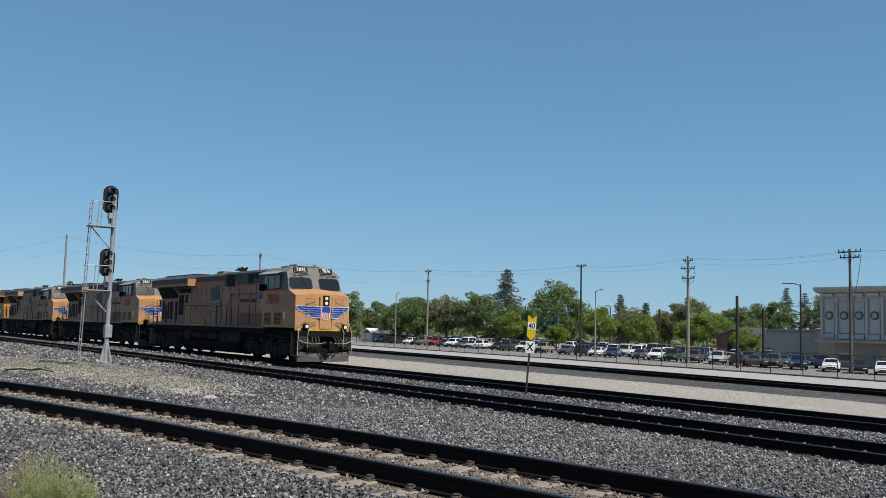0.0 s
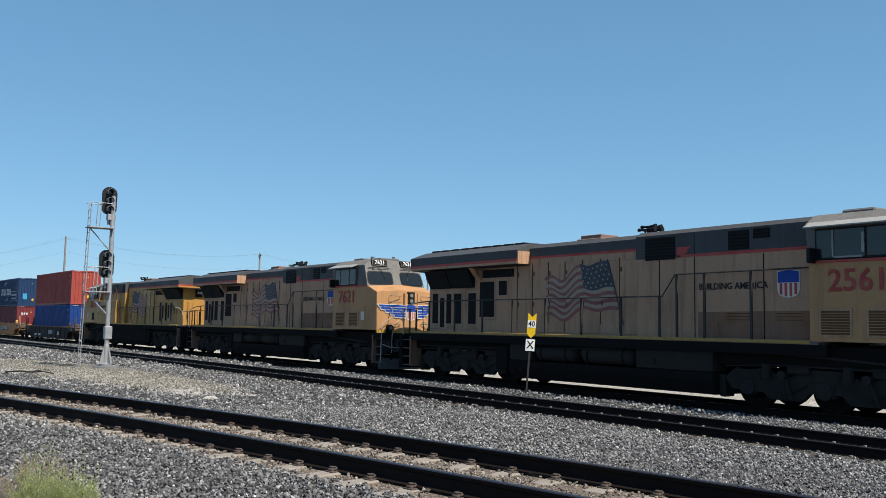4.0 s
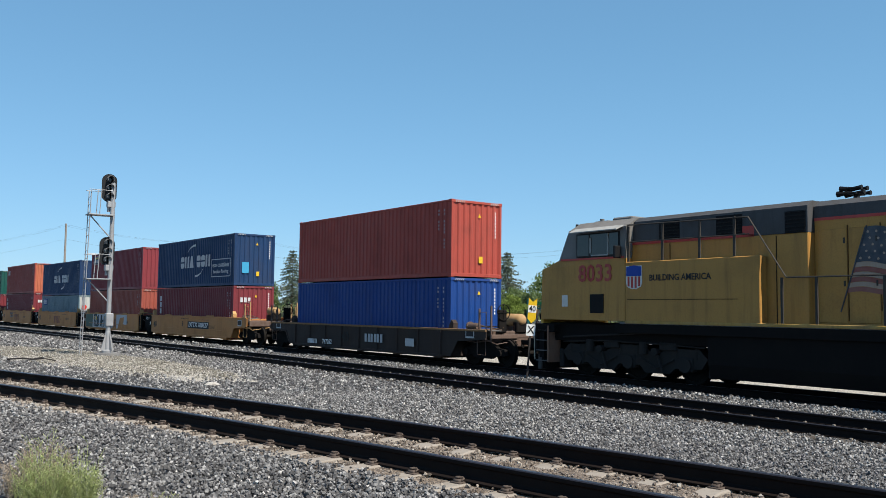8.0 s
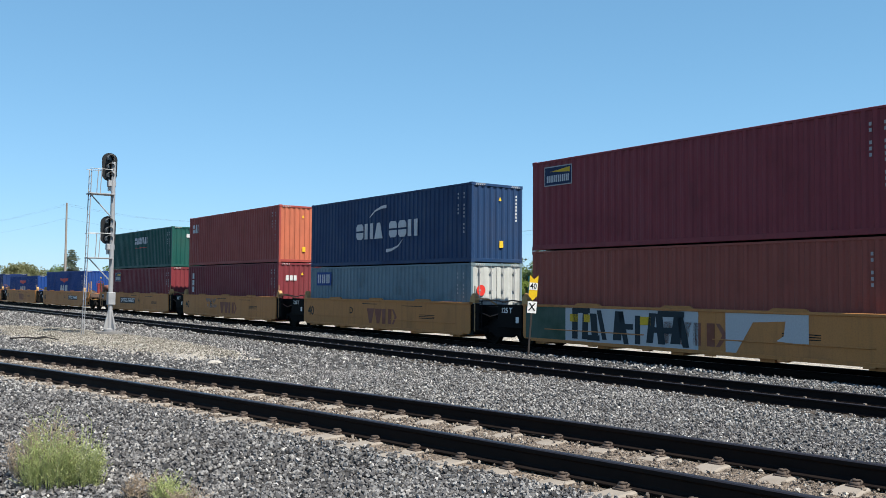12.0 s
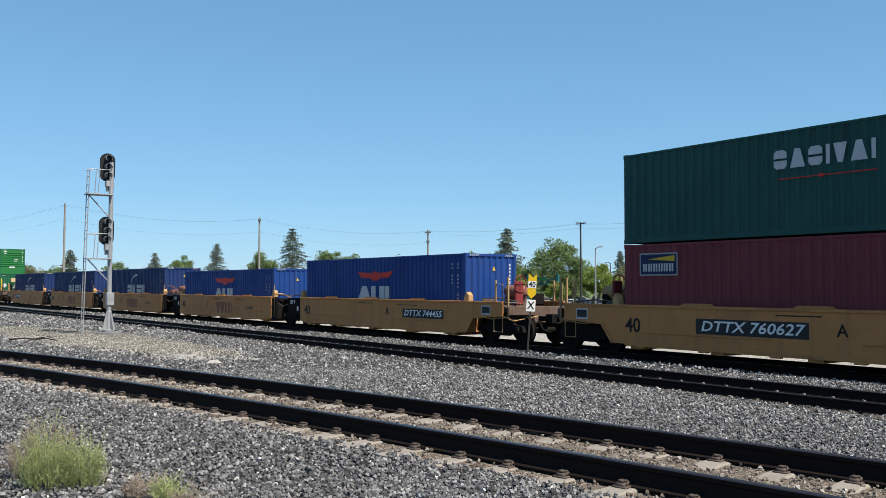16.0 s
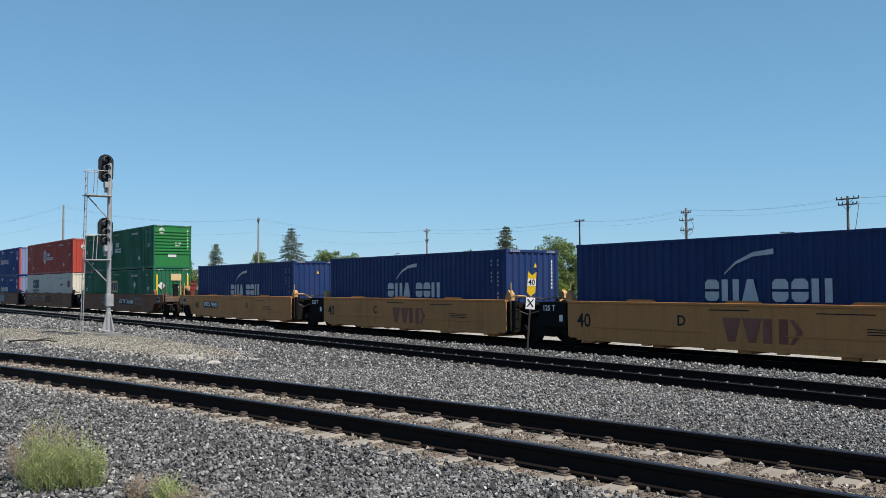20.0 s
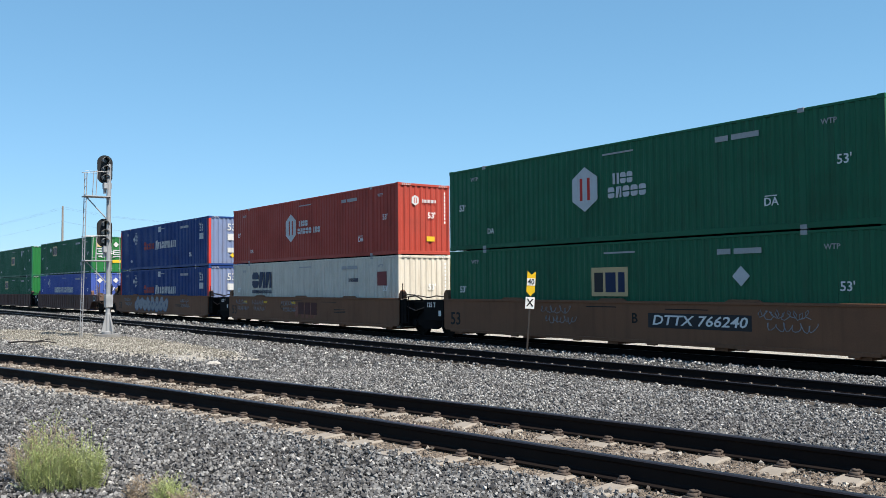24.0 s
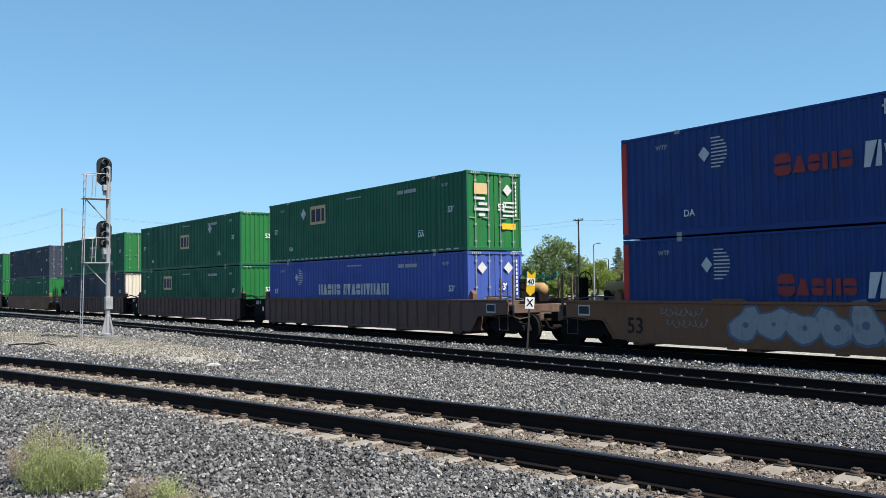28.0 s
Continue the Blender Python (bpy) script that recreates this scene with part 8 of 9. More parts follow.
def parked_car(shape, colour):
    """Built once for each shape and colour: lower body, cabin in body colour, panes set on it."""
    length, w, prof, (c0, c1, r0, r1, rz) = CAR_SHAPES[shape]
    c = thing("parked_" + shape, "%s %s parked in the lot" % (colour, {"suv": "sport utility car", "sedan": "saloon car", "van": "high-roofed van", "pickup": "pickup truck"}[shape]), "car", "cars in the parking lot")
    b = w / 2
    belt = max(z for x, z in prof)

    def rounded(geo, width, mat, name):
        bm = bmesh.new()
        bm.from_mesh(geo.mesh(name, [mat]))
        bmesh.ops.bevel(bm, geom=bm.edges[:], offset=width, segments=2, profile=0.6, affect="EDGES", clamp_overlap=True)
        me = bpy.data.meshes.new(name)
        bm.to_mesh(me)
        bm.free()
        me.materials.append(mat)
        me.shade_smooth()
        return part(name, me, None, c)
    rounded(Geo().prism(prof, -b, b, "y"), 0.07, CAR_PAINT[colour], "body")
    lo = [Vector((c0, -b + 0.07, belt - 0.06)), Vector((c1, -b + 0.07, belt - 0.06)), Vector((c1, b - 0.07, belt - 0.06)), Vector((c0, b - 0.07, belt - 0.06))]
    hi = [Vector((r0, -b + 0.25, rz)), Vector((r1, -b + 0.25, rz)), Vector((r1, b - 0.25, rz)), Vector((r0, b - 0.25, rz))]
    rounded(Geo().add(lo + hi, [(0, 3, 2, 1), (4, 5, 6, 7), (0, 1, 5, 4), (1, 2, 6, 5), (2, 3, 7, 6), (3, 0, 4, 7)]), 0.05, CAR_PAINT[colour], "cabin")

    def pane(name, i, j, u0, u1, v0=0.16, v1=0.86):
        n = (lo[j] - lo[i]).cross(hi[i] - lo[i]).normalized() * 0.008
        q = [lo[i].lerp(lo[j], u).lerp(hi[i].lerp(hi[j], u), v) + n for u, v in ((u0, v0), (u1, v0), (u1, v1), (u0, v1))]
        q += [p - n * 3 for p in q]
        part(name, Geo().add(q, [(0, 1, 2, 3), (7, 6, 5, 4), (0, 4, 5, 1), (1, 5, 6, 2), (2, 6, 7, 3), (3, 7, 4, 0)]), CAR_GLASS, c)
    pane("windscreen", 1, 2, 0.07, 0.93)
    pane("rear_window", 3, 0, 0.1, 0.9)
    for i, j in ((0, 1), (2, 3)):
        pane("side_window", i, j, 0.1, 0.88)
    for s in (-1, 1):
        for x in (-length * 0.29, length * 0.3):
            part("wheel", Geo().lathe([(0.2, s * (b - 0.22)), (0.33, s * (b - 0.22)), (0.34, s * (b - 0.03)), (0.22, s * (b + 0.01)), (0.2, s * (b - 0.02))], x, 0.33, "y", 14).cyl(x, 0, 0.33, 0.2, s * (b - 0.06), s * (b - 0.004), "y", 12, 1), [TYRE, HUB], c)
        part("headlight", Geo().box(prof[-2][0] - 0.25, prof[-2][0] + 0.02, min(s * (b - 0.5), s * (b - 0.1)), max(s * (b - 0.5), s * (b - 0.1)), prof[-2][1] - 0.14, prof[-2][1] + 0.0, 0.02), LENS, c)
        part("tail_light", Geo().box(prof[1][0] - 0.015, prof[1][0] + 0.2, min(s * (b - 0.36), s * (b - 0.08)), max(s * (b - 0.36), s * (b - 0.08)), prof[1][1] - 0.2, prof[1][1] - 0.02, 0.02), TAIL_RED, c)
    part("grille", Geo().box(prof[-1][0] - 0.1, prof[-1][0] + 0.012, -b * 0.5, b * 0.5, 0.45, prof[-2][1] - 0.08, 0.01).box(prof[-1][0] - 0.1, prof[-1][0] + 0.03, -b + 0.12, b - 0.12, 0.26, 0.42, 0.02), BLACK, c)
    return c


def park_cars():
    rnd = random.Random(21)
    front = [("sedan", "white", -50.3), ("sedan", "black", -53.3), ("sedan", "white", -56.6), ("suv", "dark blue", -60.9), ("suv", "dark grey", -64.5), ("sedan", "dark grey", -67.2), ("sedan", "black", -69.9), ("suv", "silver", -73.2),
             ("suv", "dark grey", -77.3), ("suv", "dark green", -81.2), ("suv", "white", -84.2), ("sedan", "dark grey", -87.6), ("sedan", "dark blue", -93.6), ("sedan", "white", -97.1), ("suv", "black", -100.4), ("sedan", "dark grey", -104.5),
             ("pickup", "tan", -110.8), ("pickup", "white", -116.0), ("van", "dark grey", -120.6), ("sedan", "black", -124.3), ("suv", "white", -129.6), ("sedan", "silver", -133.4), ("sedan", "dark grey", -137.0), ("suv", "white", -140.6),
             ("sedan", "black", -143.6), ("pickup", "red", -147.0), ("van", "tan", -151.5), ("sedan", "dark grey", -155.0), ("sedan", "white", -158.5), ("sedan", "black", -165.0), ("suv", "dark grey", -172.0)]
    spots = [(s, c, x, 87.25 - 0.095 * x, rnd.random() < 0.75) for s, c, x in front]
    kinds, tones = ["sedan", "sedan", "suv", "suv", "van", "pickup"], ["white", "white", "silver", "black", "dark grey", "dark blue", "dark grey", "tan"]
    for row, (dy, x0, x1) in enumerate(((6.6, -185, -60), (18.0, -190, -72), (24.5, -180, -84), (36.0, -170, -96))):
        x = x0
        while x < x1:
            x += rnd.uniform(2.75, 3.2)
            if rnd.random() < 0.86:
                spots.append((rnd.choice(kinds), rnd.choice(tones), x, 87.25 - 0.095 * x + dy + rnd.uniform(-0.4, 0.4), rnd.random() < 0.75))
    for s, c, x, y, turn in spots:
        m = pose(x, y, PARK_Z, 0, 0, (-60 if turn else 120) + rnd.uniform(-2, 2))
        if (s, c) not in CAR_BASE:
            CAR_BASE[s, c] = parked_car(s, c)
            CAR_BASE[s, c].matrix_basis = m
        else:
            copy_thing(CAR_BASE[s, c], m)


park_cars()

# ---- trees ----
LEAF = {"mid": leaves_material("leaf_mid", (0.10, 0.155, 0.052), (0.26, 0.345, 0.13)), "bright": leaves_material("leaf_bright", (0.15, 0.22, 0.035), (0.31, 0.39, 0.085)),
        "olive": leaves_material("leaf_olive", (0.16, 0.175, 0.08), (0.33, 0.34, 0.175)), "conifer": leaves_material("needle", (0.09, 0.12, 0.085), (0.21, 0.25, 0.17))}
BARK = weathered("bark", (0.12, 0.09, 0.065), 0.9, 0, (0.05, 0.04, 0.03), 0.5, 0.5, 2.0, 0.5)


def leaf_quads(centres, size, rng):
    n = len(centres)
    a = rng.normal(size=(n, 3))
    a /= np.linalg.norm(a, axis=1)[:, None]
    b = np.cross(a, rng.normal(size=(n, 3)))
    b /= np.linalg.norm(b, axis=1)[:, None]
    s = size * rng.uniform(0.6, 1.3, size=(n, 1))
    v = np.stack([centres - a * s, centres + b * s * 0.55, centres + a * s, centres - b * s * 0.55], 1).reshape(-1, 3)
    me = bpy.data.meshes.new("crown")
    me.vertices.add(4 * n)
    me.vertices.foreach_set("co", v.ravel())
    me.loops.add(4 * n)
    me.loops.foreach_set("vertex_index", np.arange(4 * n))
    me.polygons.add(n)
    me.polygons.foreach_set("loop_start", np.arange(0, 4 * n, 4))
    me.update(calc_edges=True)
    return me


def broad_tree(x, y, tall, half, tone, seed, base=None):
    rng = np.random.default_rng(seed)
    rnd = random.Random(seed)
    t = thing("tree", {"mid": "leafy green broad-crowned tree behind the parking lot", "bright": "young bright green tree among parked cars", "olive": "olive-green full-crowned tree behind the parking lot"}[tone], "tree", "trees behind the lot", at=pose(x, y, PARK_Z if base is None else base, 0, 0, seed * 57 % 360))
    g = Geo().tube([(0, 0, -0.3), (0.05, 0.02, tall * 0.25), (0.0, 0.08, tall * 0.5)], 0.035 * tall, 8, True, 0, 0.018 * tall)
    tips = []
    for k in range(7):
        a = k * 0.9 + rnd.random()
        h0 = tall * rnd.uniform(0.22, 0.45)
        e = (math.cos(a) * half * 0.6, math.sin(a) * half * 0.6, tall * rnd.uniform(0.5, 0.8))
        g.tube([(0, 0, h0), (e[0] * 0.5, e[1] * 0.5, (h0 + e[2]) / 2 + 0.2), e], 0.012 * tall, 6, True, 0, 0.004 * tall)
    part("trunk", g, BARK, t)
    cl = []
    low = 0.22 if tone != "bright" else 0.3
    n = int(26 + half * 9)
    while len(cl) < n:
        p = np.array([rnd.uniform(-1, 1), rnd.uniform(-1, 1), rnd.uniform(-1, 1)])
        r = np.linalg.norm(p)
        if 0.35 < r < 1.0 + 0.12 * math.sin(3 * p[0] + seed):
            w = 1 - 0.3 * max(0, p[2])
            cl.append((p[0] * half * w, p[1] * half * w, tall * (low + (0.97 - low) * (p[2] * 0.5 + 0.5))))
    pts = []
    for c in cl:
        r = rnd.uniform(0.13, 0.26) * half + 0.25
        d = rng.normal(size=(150, 3))
        d /= np.linalg.norm(d, axis=1)[:, None]
        pts.append(np.array(c) + d * r * rng.uniform(0.45, 1.2, size=(150, 1)) * np.array([1, 1, 0.75]))
    me = leaf_quads(np.concatenate(pts), 0.10 + 0.026 * half, rng)
    me.materials.append(LEAF[tone])
    part("crown", me, None, t)


def conifer(x, y, tall, half, seed, drop=0.25, base=None):
    rng = np.random.default_rng(seed)
    rnd = random.Random(seed)
    t = thing("conifer", "tall dark conifer with drooping tiered branches", "tree", "trees behind the lot", at=pose(x, y, PARK_Z if base is None else base))
    g = Geo().tube([(0, 0, -0.3), (0.05, 0, tall * 0.5), (0, 0, tall)], 0.022 * tall, 8, True, 0, 0.02)
    pts = []
    z = tall * 0.12
    while z < tall * 0.99:
        k = (1 - z / tall)
        reach = half * min(1.0, 1.75 * k) ** 0.85 * rnd.uniform(0.7, 1.2) + 0.15
        for i in range(10):
            a = rnd.uniform(0, 2 * math.pi)
            r = reach * rnd.uniform(0.45, 1.2)
            e = np.array([math.cos(a) * r, math.sin(a) * r, z - drop * r])
            g.tube([(0, 0, z), tuple(e)], 0.03 + 0.02 * k, 4, False, 0, 0.01)
            m = max(10, int(38 * r / half) + 6)
            u = rng.uniform(0.15, 1.0, size=(m, 1))
            pts.append(np.array([0, 0, z]) * (1 - u) + e * u + rng.normal(size=(m, 3)) * np.array([0.16, 0.16, 0.055]) * (0.5 + 0.22 * half))
        z += tall * 0.034
    part("trunk", g, BARK, t)
    me = leaf_quads(np.concatenate(pts), 0.11 + 0.022 * half, rng)
    me.materials.append(LEAF["conifer"])
    part("crown", me, None, t)


for i, (x, y, tall, half, tone) in enumerate((
        (-183.8, 101.5, 12.0, 3.6, "mid"), (-188.0, 112.0, 9.5, 4.6, "mid"), (-178.0, 112.0, 9.0, 4.5, "mid"), (-168.6, 107.7, 10.4, 6.1, "mid"), (-163.6, 115.1, 11.2, 5.0, "olive"), (-155.8, 117.3, 11.7, 5.2, "mid"),
        (-150.0, 124.0, 9.0, 4.5, "mid"), (-127.5, 104.7, 6.8, 2.5, "bright"), (-140.7, 127.6, 14.0, 5.8, "mid"), (-118.5, 107.5, 5.0, 1.9, "bright"), (-127.5, 127.1, 8.7, 3.6, "bright"), (-122.0, 133.0, 7.0, 3.4, "bright"), (-132.0, 140.0, 9.0, 4.0, "olive"),
        (-127.9, 148.5, 9.9, 4.0, "olive"), (-120.5, 146.4, 11.0, 4.2, "olive"), (-114.0, 139.0, 7.2, 3.4, "bright"), (-108.8, 137.0, 8.2, 3.8, "bright"), (-113.6, 152.3, 9.6, 3.9, "mid"), (-82.7, 113.0, 4.6, 2.1, "bright"),
        (-120.8, 168.8, 10.9, 4.2, "mid"), (-114.8, 167.0, 10.7, 4.2, "mid"), (-106.0, 170.0, 12.5, 4.5, "olive"), (-99.0, 168.0, 11.0, 4.0, "olive"), (-145.0, 135.0, 8.0, 4.2, "mid"),
        (-222.7, 57.6, 9.9, 4.0, "mid"), (-218.3, 72.5, 11.5, 4.3, "mid"), (-202.2, 86.7, 12.0, 4.6, "mid"), (-190.8, 99.2, 12.5, 5.2, "mid"), (-196.0, 103.2, 11.5, 4.6, "olive"), (-182.8, 118.2, 10.4, 4.4, "mid"), (-236.8, 38.9, 9.1, 6.2, "olive"), (-240.0, 48.0, 8.5, 5.0, "mid"))):
    broad_tree(x, y, tall, half, tone, i + 1)
for i, (x, y, tall, half) in enumerate(((-155.4, 125.9, 17.5, 6.6), (-145.3, 151.6, 12.6, 3.2), (-117.0, 174.4, 14.6, 2.6), (-111.0, 172.0, 13.2, 2.4), (-225.1, 47.4, 12.8, 4.0), (-220.3, 66.1, 12.4, 3.6), (-215.6, 80.2, 15.0, 4.2), (-199.2, 93.4, 18.6, 5.6), (-136.0, 150.0, 10.5, 3.0))):
    conifer(x, y, tall, half, 100 + i)

# far woods close the horizon
rng = np.random.default_rng(5)
b = np.radians(rng.uniform(20, 92, 9000))
r = rng.uniform(235, 330, 9000)
z = PARK_Z + 8.5 * rng.random(9000) ** 0.8 * (0.75 + 0.25 * np.sin(b * 40) * np.sin(b * 91))
me = leaf_quads(np.stack([-np.sin(b) * r, np.cos(b) * r, z], 1), 1.1, rng)
me.materials.append(LEAF["mid"])
tagged(part("far_woods", me, None), "low far belt of green trees on the horizon", "woods", kind="stuff")

# ---- buildings ----
STUCCO = weathered("pale_concrete", (0.54, 0.52, 0.48), 0.85, 0, (0.2, 0.18, 0.15), 0.45, 0.6, 0.3, 0.2)
STUCCO_LOW = weathered("tan_stucco", (0.48, 0.40, 0.28), 0.85, 0, (0.2, 0.16, 0.11), 0.4, 0.4, 0.3, 0.2)
BRICK = weathered("brick_wall", (0.22, 0.075, 0.05), 0.85, 0, (0.1, 0.05, 0.035), 0.5, 0.3, 0.6, 0.3)
ROOF = plain("grey_roof", (0.22, 0.22, 0.22), 0.8)
GREY_WALL = weathered("grey_block_wall", (0.36, 0.335, 0.29), 0.88, 0, (0.14, 0.13, 0.11), 0.4, 0.4, 0.3, 0.2)
MEDALLION = plain("blue_grey_medallion", (0.10, 0.12, 0.14), 0.7)
SIGN_GREEN = plain("green_sign", (0.03, 0.16, 0.06), 0.5)
TEAL = plain("teal_steel", (0.02, 0.13, 0.12), 0.5)


def concrete_building():
    b = thing("concrete_building", "pale concrete building with round medallions and deep cornices", "building", at=pose(-68.0, 108.4, PARK_Z))
    w, h = 36.0, 10.35
    part("wall", Geo().box(0, w, 0.5, 26, 3.3, h - 0.3), STUCCO, b)
    part("lower_wall", Geo().box(1.3, w, 1.6, 26, -0.3, 3.3), STUCCO_LOW, b)
    part("roof", Geo().box(0.2, w - 0.2, 0.7, 25.8, h - 0.3, h - 0.1), ROOF, b)
    part("cornice", Geo().prism([(-0.75, h), (0.6, h), (0.6, h - 0.8), (-0.1, h - 0.7), (-0.75, h - 0.25)], -0.3, w, "x"), STUCCO, b)
    part("shelf", Geo().prism([(-0.45, 3.5), (1.6, 3.5), (1.6, 3.1), (0.0, 3.1)], -0.6, w, "x"), STUCCO, b)
    part("rear_cornice", Geo().box(-0.3, 0.0, 0.6, 26, h - 0.55, h, 0.05), STUCCO, b)
    for k in range(17):
        x = 0.35 + k * 2.06
        part("pier", Geo().box(x - 0.17, x + 0.17, 0.12, 0.5, 3.5, h - 0.75, 0.03), STUCCO, b)
        part("panel", Geo().box(x + 0.35, x + 1.7, 0.36, 0.5, 4.35, h - 2.0, 0.02), STUCCO, b)
        m = part("medallion", Geo().cyl(x + 1.03, 0, 6.65, 0.56, 0.24, 0.37, "y", 20), MEDALLION, b, "round blue-grey medallion")
        part("boss", Geo().cyl(x + 1.03, 0, 6.65, 0.36, 0.2, 0.25, "y", 16), STUCCO_LOW, m)
        part("bracket", Geo().prism([(0.5, h - 0.85), (-0.15, h - 0.85), (-0.1, h - 1.15), (0.5, h - 1.5)], x + 0.3, x + 1.75, "x"), STUCCO, b)
        part("lower_bracket", Geo().prism([(0.5, 4.25), (0.05, 4.2), (0.0, 3.6), (0.5, 3.52)], x + 0.3, x + 1.75, "x"), STUCCO, b)
    part("roof_unit", Geo().box(7.5, 9.2, 8, 10, h - 0.1, h + 0.7, 0.04), GREY_WALL, b)
    part("door", Geo().box(6.2, 7.4, 1.55, 1.66, 0, 2.2), GREY_WALL, b)
    part("wall_vent", Geo().box(9.5, 11.2, 1.45, 1.6, 0.8, 1.5, 0.02), ROOF, b)


def warehouse():
    b = thing("warehouse", "low brick and grey block warehouse with a flat roof", "building", at=pose(-101.0, 129.6, PARK_Z, 0, 0, -5))
    part("brick_gable", Geo().prism([(0, -0.3), (5.6, -0.3), (5.6, 4.4), (3.6, 4.55), (0, 3.4)], 0, 14, "y"), BRICK, b)
    part("gable_roof", Geo().prism([(-0.2, 3.35), (3.6, 4.6), (5.7, 4.45), (5.7, 4.65), (3.6, 4.8), (-0.2, 3.55)], -0.25, 14.2, "y"), ROOF, b)
    part("door", Geo().box(2.6, 3.6, -0.06, 0, -0.0, 2.3), BLACK, b)
    part("block_wall", Geo().box(5.62, 23, -0.6, 14, -0.3, 4.75), GREY_WALL, b)
    part("parapet", Geo().box(5.6, 11.5, -0.75, -0.6, 3.9, 5.0, 0.02), OFF_WHITE, b)
    part("roof_edge", Geo().box(11.5, 23.1, -0.72, -0.6, 4.35, 4.85, 0.02), ROOF, b)
    for k in range(5):
        part("roof_vent", Geo().box(12.5 + 2.1 * k, 13.0 + 2.1 * k, 2, 2.6, 4.75, 5.15, 0.03), GALV, b)
    part("end_wing", Geo().box(23.02, 26.2, -3.0, 12, -0.3, 4.7), STUCCO_LOW, b)
    part("wing_roof", Geo().box(22.9, 26.4, -3.2, 12, 4.7, 4.95, 0.02), ROOF, b)


def gateway():
    g = thing("teal_gateway", "teal steel gateway frame beyond the cars", "gateway", at=pose(-136.0, 119.5, PARK_Z, 0, 0, 15))
    for x in (-3.6, 3.6):
        part("post", Geo().box(x - 0.25, x + 0.25, -0.25, 0.25, -0.2, 6.6, 0.03), TEAL, g)
    for z in (4.6, 5.5):
        part("chord", Geo().box(-3.9, 3.9, -0.15, 0.15, z - 0.12, z + 0.12, 0.03), TEAL, g)
    for k in range(8):
        x = -3.4 + k * 0.85
        part("lattice_bar", Geo().tube([(x, 0, 4.6), (x + 0.42 * (1 if k % 2 else -1), 0, 5.5)], 0.07, 6), TEAL, g)
    part("sign_panel", Geo().box(-1.2, 0.9, -0.22, -0.16, 5.3, 6.0), SIGN_GREEN, g)
    h = thing("white_hut", "small white gabled hut among the trees", "building", at=pose(-176.0, 103.0, PARK_Z, 0, 0, 20))
    part("wall", Geo().box(-1.5, 1.5, -2, 2, -0.2, 2.1), OFF_WHITE, h)
    part("roof", Geo().prism([(-1.75, 2.0), (0, 3.05), (1.75, 2.0), (1.75, 2.12), (0, 3.2), (-1.75, 2.12)], -2.3, 2.3, "y"), SIGN_WHITE, h)


concrete_building()
warehouse()
gateway()

# ---- loose ballast, stone by stone ----
def loose_stone_material(name, stops):
    m, t, p = material(name, (0.2, 0.2, 0.2), 0.85)
    gm = node(t, "NewGeometry")
    nz = node(t, "TexNoise", Scale=40.0, Detail=3.0)
    tc = node(t, "TexCoord")
    t.links.new(tc.outputs["Object"], nz.inputs["Vector"])
    c = ramp(t, gm.outputs["Random Per Island"], stops)
    c = mixed(t, ramp(t, nz.outputs[0], [(0.4, 0), (0.75, 0.5)]), c, (0.05, 0.048, 0.046))
    t.links.new(c, p.inputs["Base Color"])
    return m


def scatter(name, label, mat, count, pick, size, seed, blocky=False):
    """count broken stones, sharp-edged; pick(rng, n) gives their x, y and height."""
    rng = np.random.default_rng(seed)
    xyz = pick(rng, count)
    n = len(xyz)
    if blocky:      # six-sided lumps with uneven corners
        rough = np.array([(x, y, z) for x in (-1, 1) for y in (-1, 1) for z in (-1, 1)], float) * 0.62
        faces = np.array([(0, 1, 3, 2), (4, 6, 7, 5), (0, 4, 5, 1), (2, 3, 7, 6), (0, 2, 6, 4), (1, 5, 7, 3)])
    else:
        rough = np.array([(1, 0, 0), (-1, 0, 0), (0, 1, 0), (0, -1, 0), (0, 0, 1), (0, 0, -1)], float)
        faces = np.array([(0, 2, 4), (2, 1, 4), (1, 3, 4), (3, 0, 4), (2, 0, 5), (1, 2, 5), (3, 1, 5), (0, 3, 5)])
    nv, (nf, side) = len(rough), faces.shape
    v = rough[None] * rng.uniform(0.7 if blocky else 0.85, 1.15, size=(n, nv, 1)) + rng.uniform(-0.16, 0.16, size=(n, nv, 3))
    q = rng.normal(size=(n, 4))
    q /= np.linalg.norm(q, axis=1)[:, None]
    w, x, y, z = q.T
    rot = np.stack([1 - 2 * (y * y + z * z), 2 * (x * y - z * w), 2 * (x * z + y * w), 2 * (x * y + z * w), 1 - 2 * (x * x + z * z), 2 * (y * z - x * w), 2 * (x * z - y * w), 2 * (y * z + x * w), 1 - 2 * (x * x + y * y)], 1).reshape(n, 3, 3)
    s = size[0] + (size[1] - size[0]) * rng.uniform(0, 1, size=(n, 1, 1)) ** 1.5 * rng.uniform(0.7, 1.2, size=(n, 1, 3))
    v = np.einsum("nij,nkj->nki", rot, v * s)
    v += xyz[:, None, :]
    v[:, :, 2] += (rng.uniform(-0.5, 1.5, size=(n, 1)) * s[:, :, 0])
    f = (faces[None] + nv * np.arange(n)[:, None, None]).reshape(-1)
    me = bpy.data.meshes.new(name)
    me.vertices.add(nv * n)
    me.vertices.foreach_set("co", v.ravel())
    me.loops.add(nf * side * n)
    me.loops.foreach_set("vertex_index", f)
    me.polygons.add(nf * n)
    me.polygons.foreach_set("loop_start", np.arange(0, nf * side * n, side))
    me.update(calc_edges=True)
    me.shade_flat()
    me.materials.append(mat)
    tagged(part(name, me, None), label, "ballast", kind="stuff")


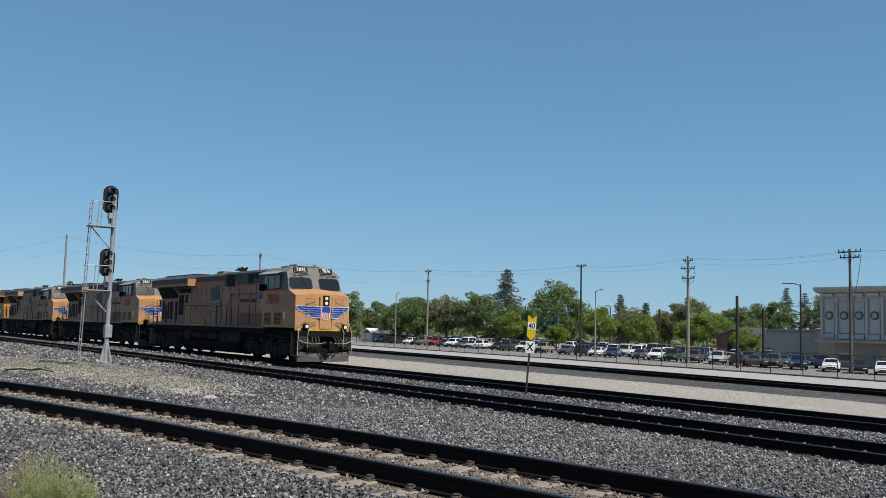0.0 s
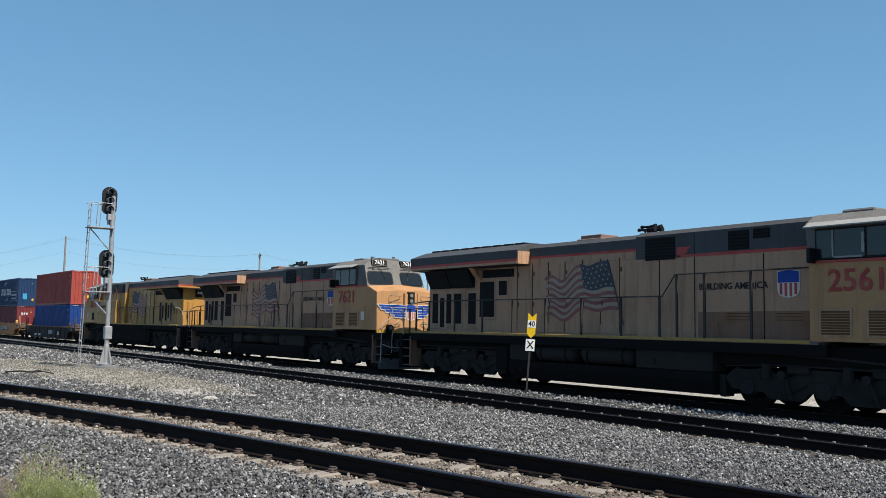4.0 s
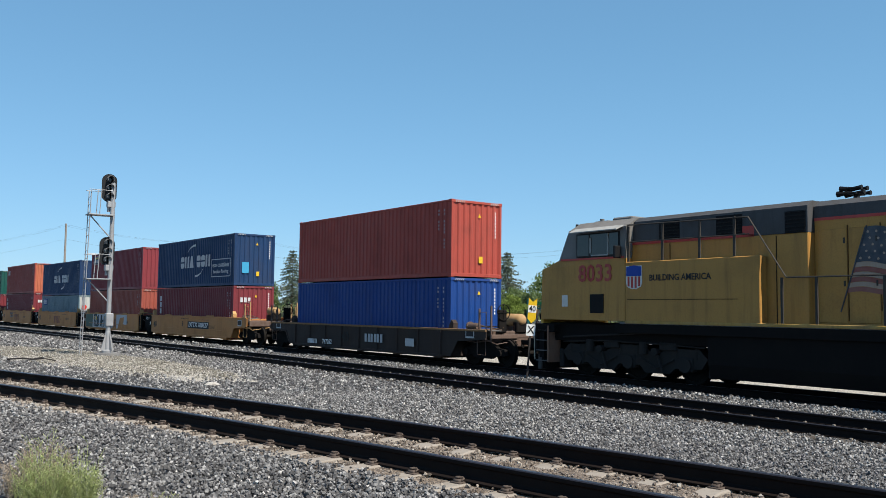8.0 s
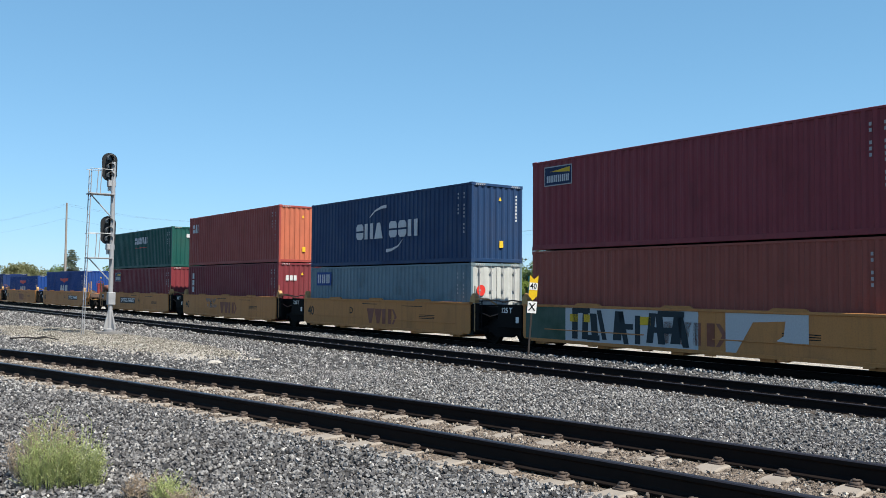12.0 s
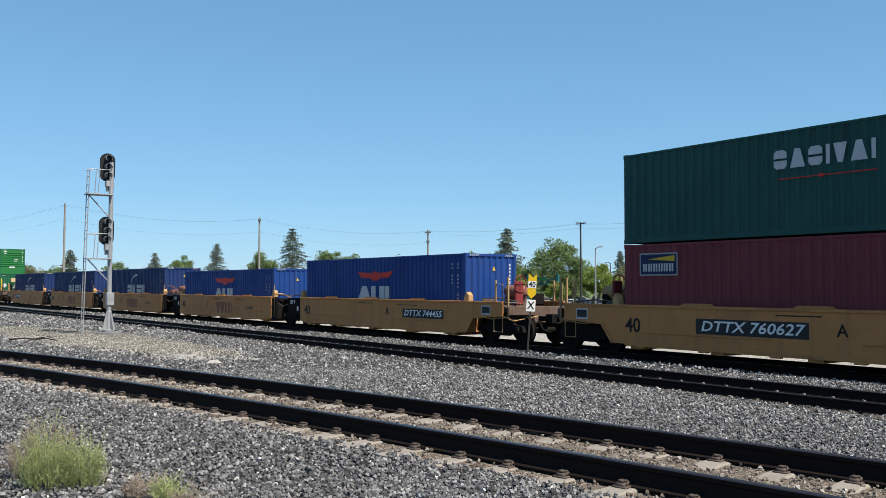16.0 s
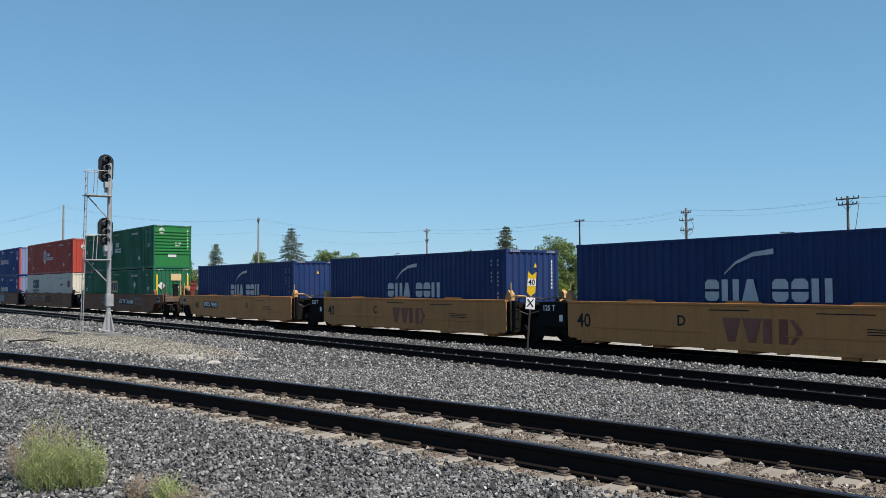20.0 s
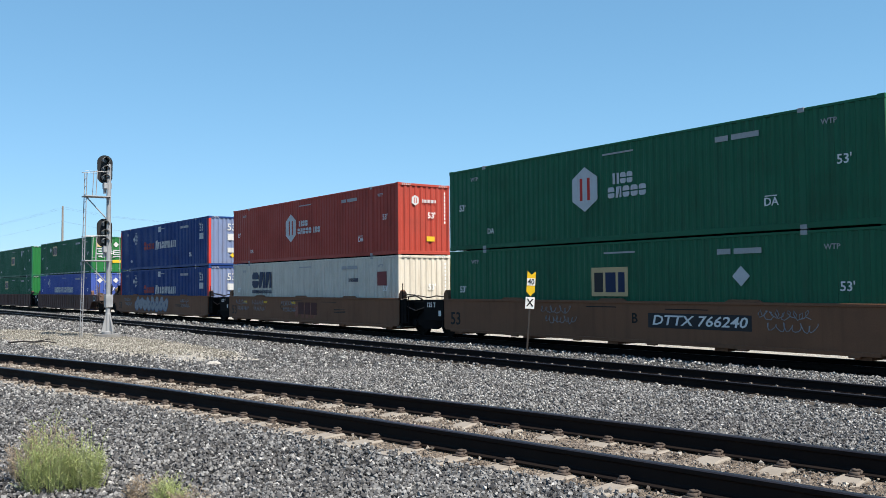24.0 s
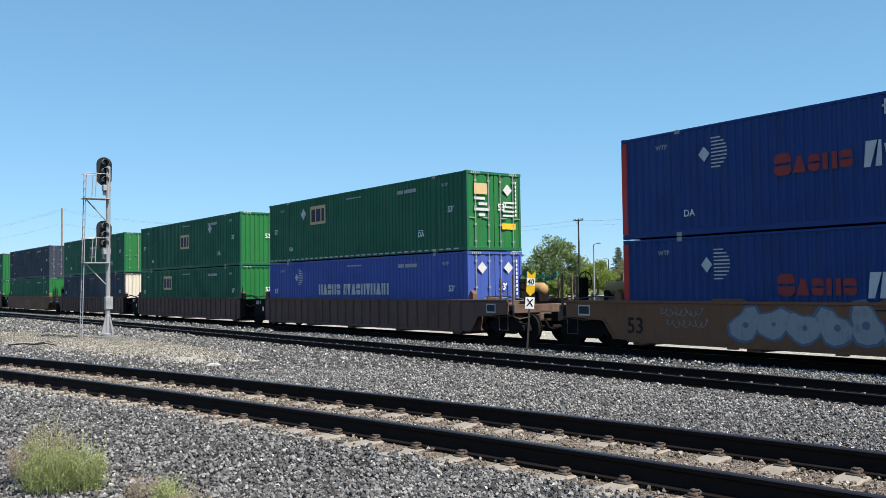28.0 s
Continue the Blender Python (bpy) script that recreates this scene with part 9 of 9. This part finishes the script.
def heights(x, y):
    z = np.empty_like(x)
    k = np.round(x / 0.5).astype(int)
    for i in np.unique(k):
        rows = ground_rows(i * 0.5)
        m = k == i
        z[m] = np.interp(y[m], [r[0] for r in rows], [r[1] for r in rows])
    return z


def fan(r0, r1, low=24, high=88, bed=False):
    """Stones between two ranges from the viewer's stand, in the quarter before it: the open ballast, or the near track's bed."""
    def pick(rng, n):
        if bed:
            x = -r0 - (r1 - r0) * rng.uniform(0, 1, n) ** 0.7
            y = np.array([near_line(v) for v in x]) + rng.uniform(-1.15, 1.15, n)
        else:
            r = np.sqrt(rng.uniform(r0 * r0, r1 * r1, n))
            a = np.radians(rng.uniform(low, high, n))
            x, y = -np.sin(a) * r, np.cos(a) * r
        tilt = np.array([(near_line(v + 0.05) - near_line(v - 0.05)) / 0.1 for v in x])
        c = 1 / np.sqrt(1 + tilt ** 2)
        off = (y - np.array([near_line(v) for v in x])) * c
        along = x + off * c * tilt
        ties = np.array(TIE_X)
        near_tie = np.abs(along[:, None] - ties[None, :]).min(axis=1) < 0.125 if bed else np.zeros(n, bool)
        m = np.ones(n, bool)
        for side in (-0.7535, 0.7535):
            m &= np.abs(off - side) > 0.09
            m &= ~(near_tie & (np.abs(off - side) < 0.42) & (rng.random(n) < 0.93))
        m &= (np.abs(off) < 1.15) if bed else (np.abs(off) > 1.12)
        v2 = y - np.array([bend(v) for v in x])
        for c2 in (Y2, Y3):
            for side in (-0.7535, 0.7535):
                m &= np.abs(v2 - c2 - side) > 0.13
        m &= (v2 < 18.6) & (np.abs(v2 - Y2) > 0.9)
        if not bed:     # the tan mound stays bare of grey stone
            um, vm = (x + 36.0) / 13.0, (y - 8.1 - 0.1 * (x + 36)) / 2.3
            m &= (um * um + vm * vm > 0.6) | (rng.random(n) < 0.3)
        x, y = x[m], y[m]
        return np.stack([x, y, heights(x, y) + 0.006], 1)
    return pick


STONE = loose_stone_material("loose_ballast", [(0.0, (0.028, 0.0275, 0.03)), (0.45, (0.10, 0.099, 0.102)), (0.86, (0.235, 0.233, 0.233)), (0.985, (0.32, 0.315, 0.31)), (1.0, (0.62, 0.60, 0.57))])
# Brighter copy for farther bands: sun on stone tops put into the colour.
SUNLIT_FAR_STONE = loose_stone_material("far_sunlit_ballast", [(0.0, (0.045, 0.044, 0.046)), (0.45, (0.135, 0.134, 0.135)), (0.86, (0.29, 0.287, 0.283)), (0.985, (0.42, 0.415, 0.405)), (1.0, (0.66, 0.64, 0.6))])
BROWN_STONE = loose_stone_material("dirty_loose_ballast", [(0.0, (0.07, 0.055, 0.045)), (0.5, (0.19, 0.155, 0.125)), (0.9, (0.30, 0.26, 0.22)), (1.0, (0.45, 0.42, 0.37))])
scatter("ballast_stones", "loose grey ballast close to the viewer", STONE, 52000, fan(3.2, 7.5), (0.011, 0.025), 1, True)
scatter("ballast_stones", "loose grey ballast beside the near track", STONE, 66000, fan(7.5, 14.0), (0.013, 0.026), 2, True)
scatter("ballast_stones", "loose grey ballast between the tracks", SUNLIT_FAR_STONE, 52000, fan(14.0, 22.0), (0.017, 0.034), 4)
scatter("ballast_stones", "loose grey ballast along the main line", SUNLIT_FAR_STONE, 36000, fan(22.0, 40.0), (0.026, 0.05), 3)
scatter("ballast_stones", "grey ballast farther down the line", SUNLIT_FAR_STONE, 14000, fan(40.0, 78.0, 66, 88), (0.05, 0.085), 9)
scatter("dirty_stones", "brown dusty stones between the near rails", BROWN_STONE, 26000, fan(-1.0, 34.0, bed=True), (0.009, 0.026), 5)


def on_mound(rng, n):
    u, v = rng.uniform(-1, 1, n), rng.uniform(-1, 1, n)
    x = -36.0 + 13.0 * u
    y = 8.1 + 2.3 * v + 0.1 * (x + 36)
    rr = u * u + v * v
    m = rr < 0.85
    x, y, rr = x[m], y[m], rr[m]
    return np.stack([x, y, heights(x, y) + 0.16 * (1 - rr) + 0.01], 1)


TAN_STONE = loose_stone_material("tan_loose_stone", [(0.0, (0.11, 0.10, 0.085)), (0.5, (0.22, 0.205, 0.17)), (0.9, (0.33, 0.31, 0.265)), (1.0, (0.48, 0.46, 0.41))])
scatter("gravel_stones", "tan loose gravel heaped round the signal", TAN_STONE, 17000, on_mound, (0.012, 0.034), 8)


# ================= what moves =================
def motions():
    times = [i * 1.0 for i in range(29)]
    for ob, s, half, at in ROLLING:
        walk(ob, [(t, car_pose(s + rolled(t), half) @ at) for t in times])
    # one wheelset of a kind is keyed, the others that sit alike on their trucks turn with it
    for (along, r), (mesh, first, *rest) in WHEELSETS.items():
        walk(first, [(k / FPS, Matrix.Translation((along, 0, r)) @ Matrix.Rotation(rolled(k / FPS) / r, 4, "Y")) for k in range(28 * FPS + 1)])
        keys = first.animation_data
        for ob in rest:
            ob.rotation_mode = "QUATERNION"
            own = ob.animation_data_create()
            own.action = keys.action
            own.action_slot = keys.action_slot


motions()
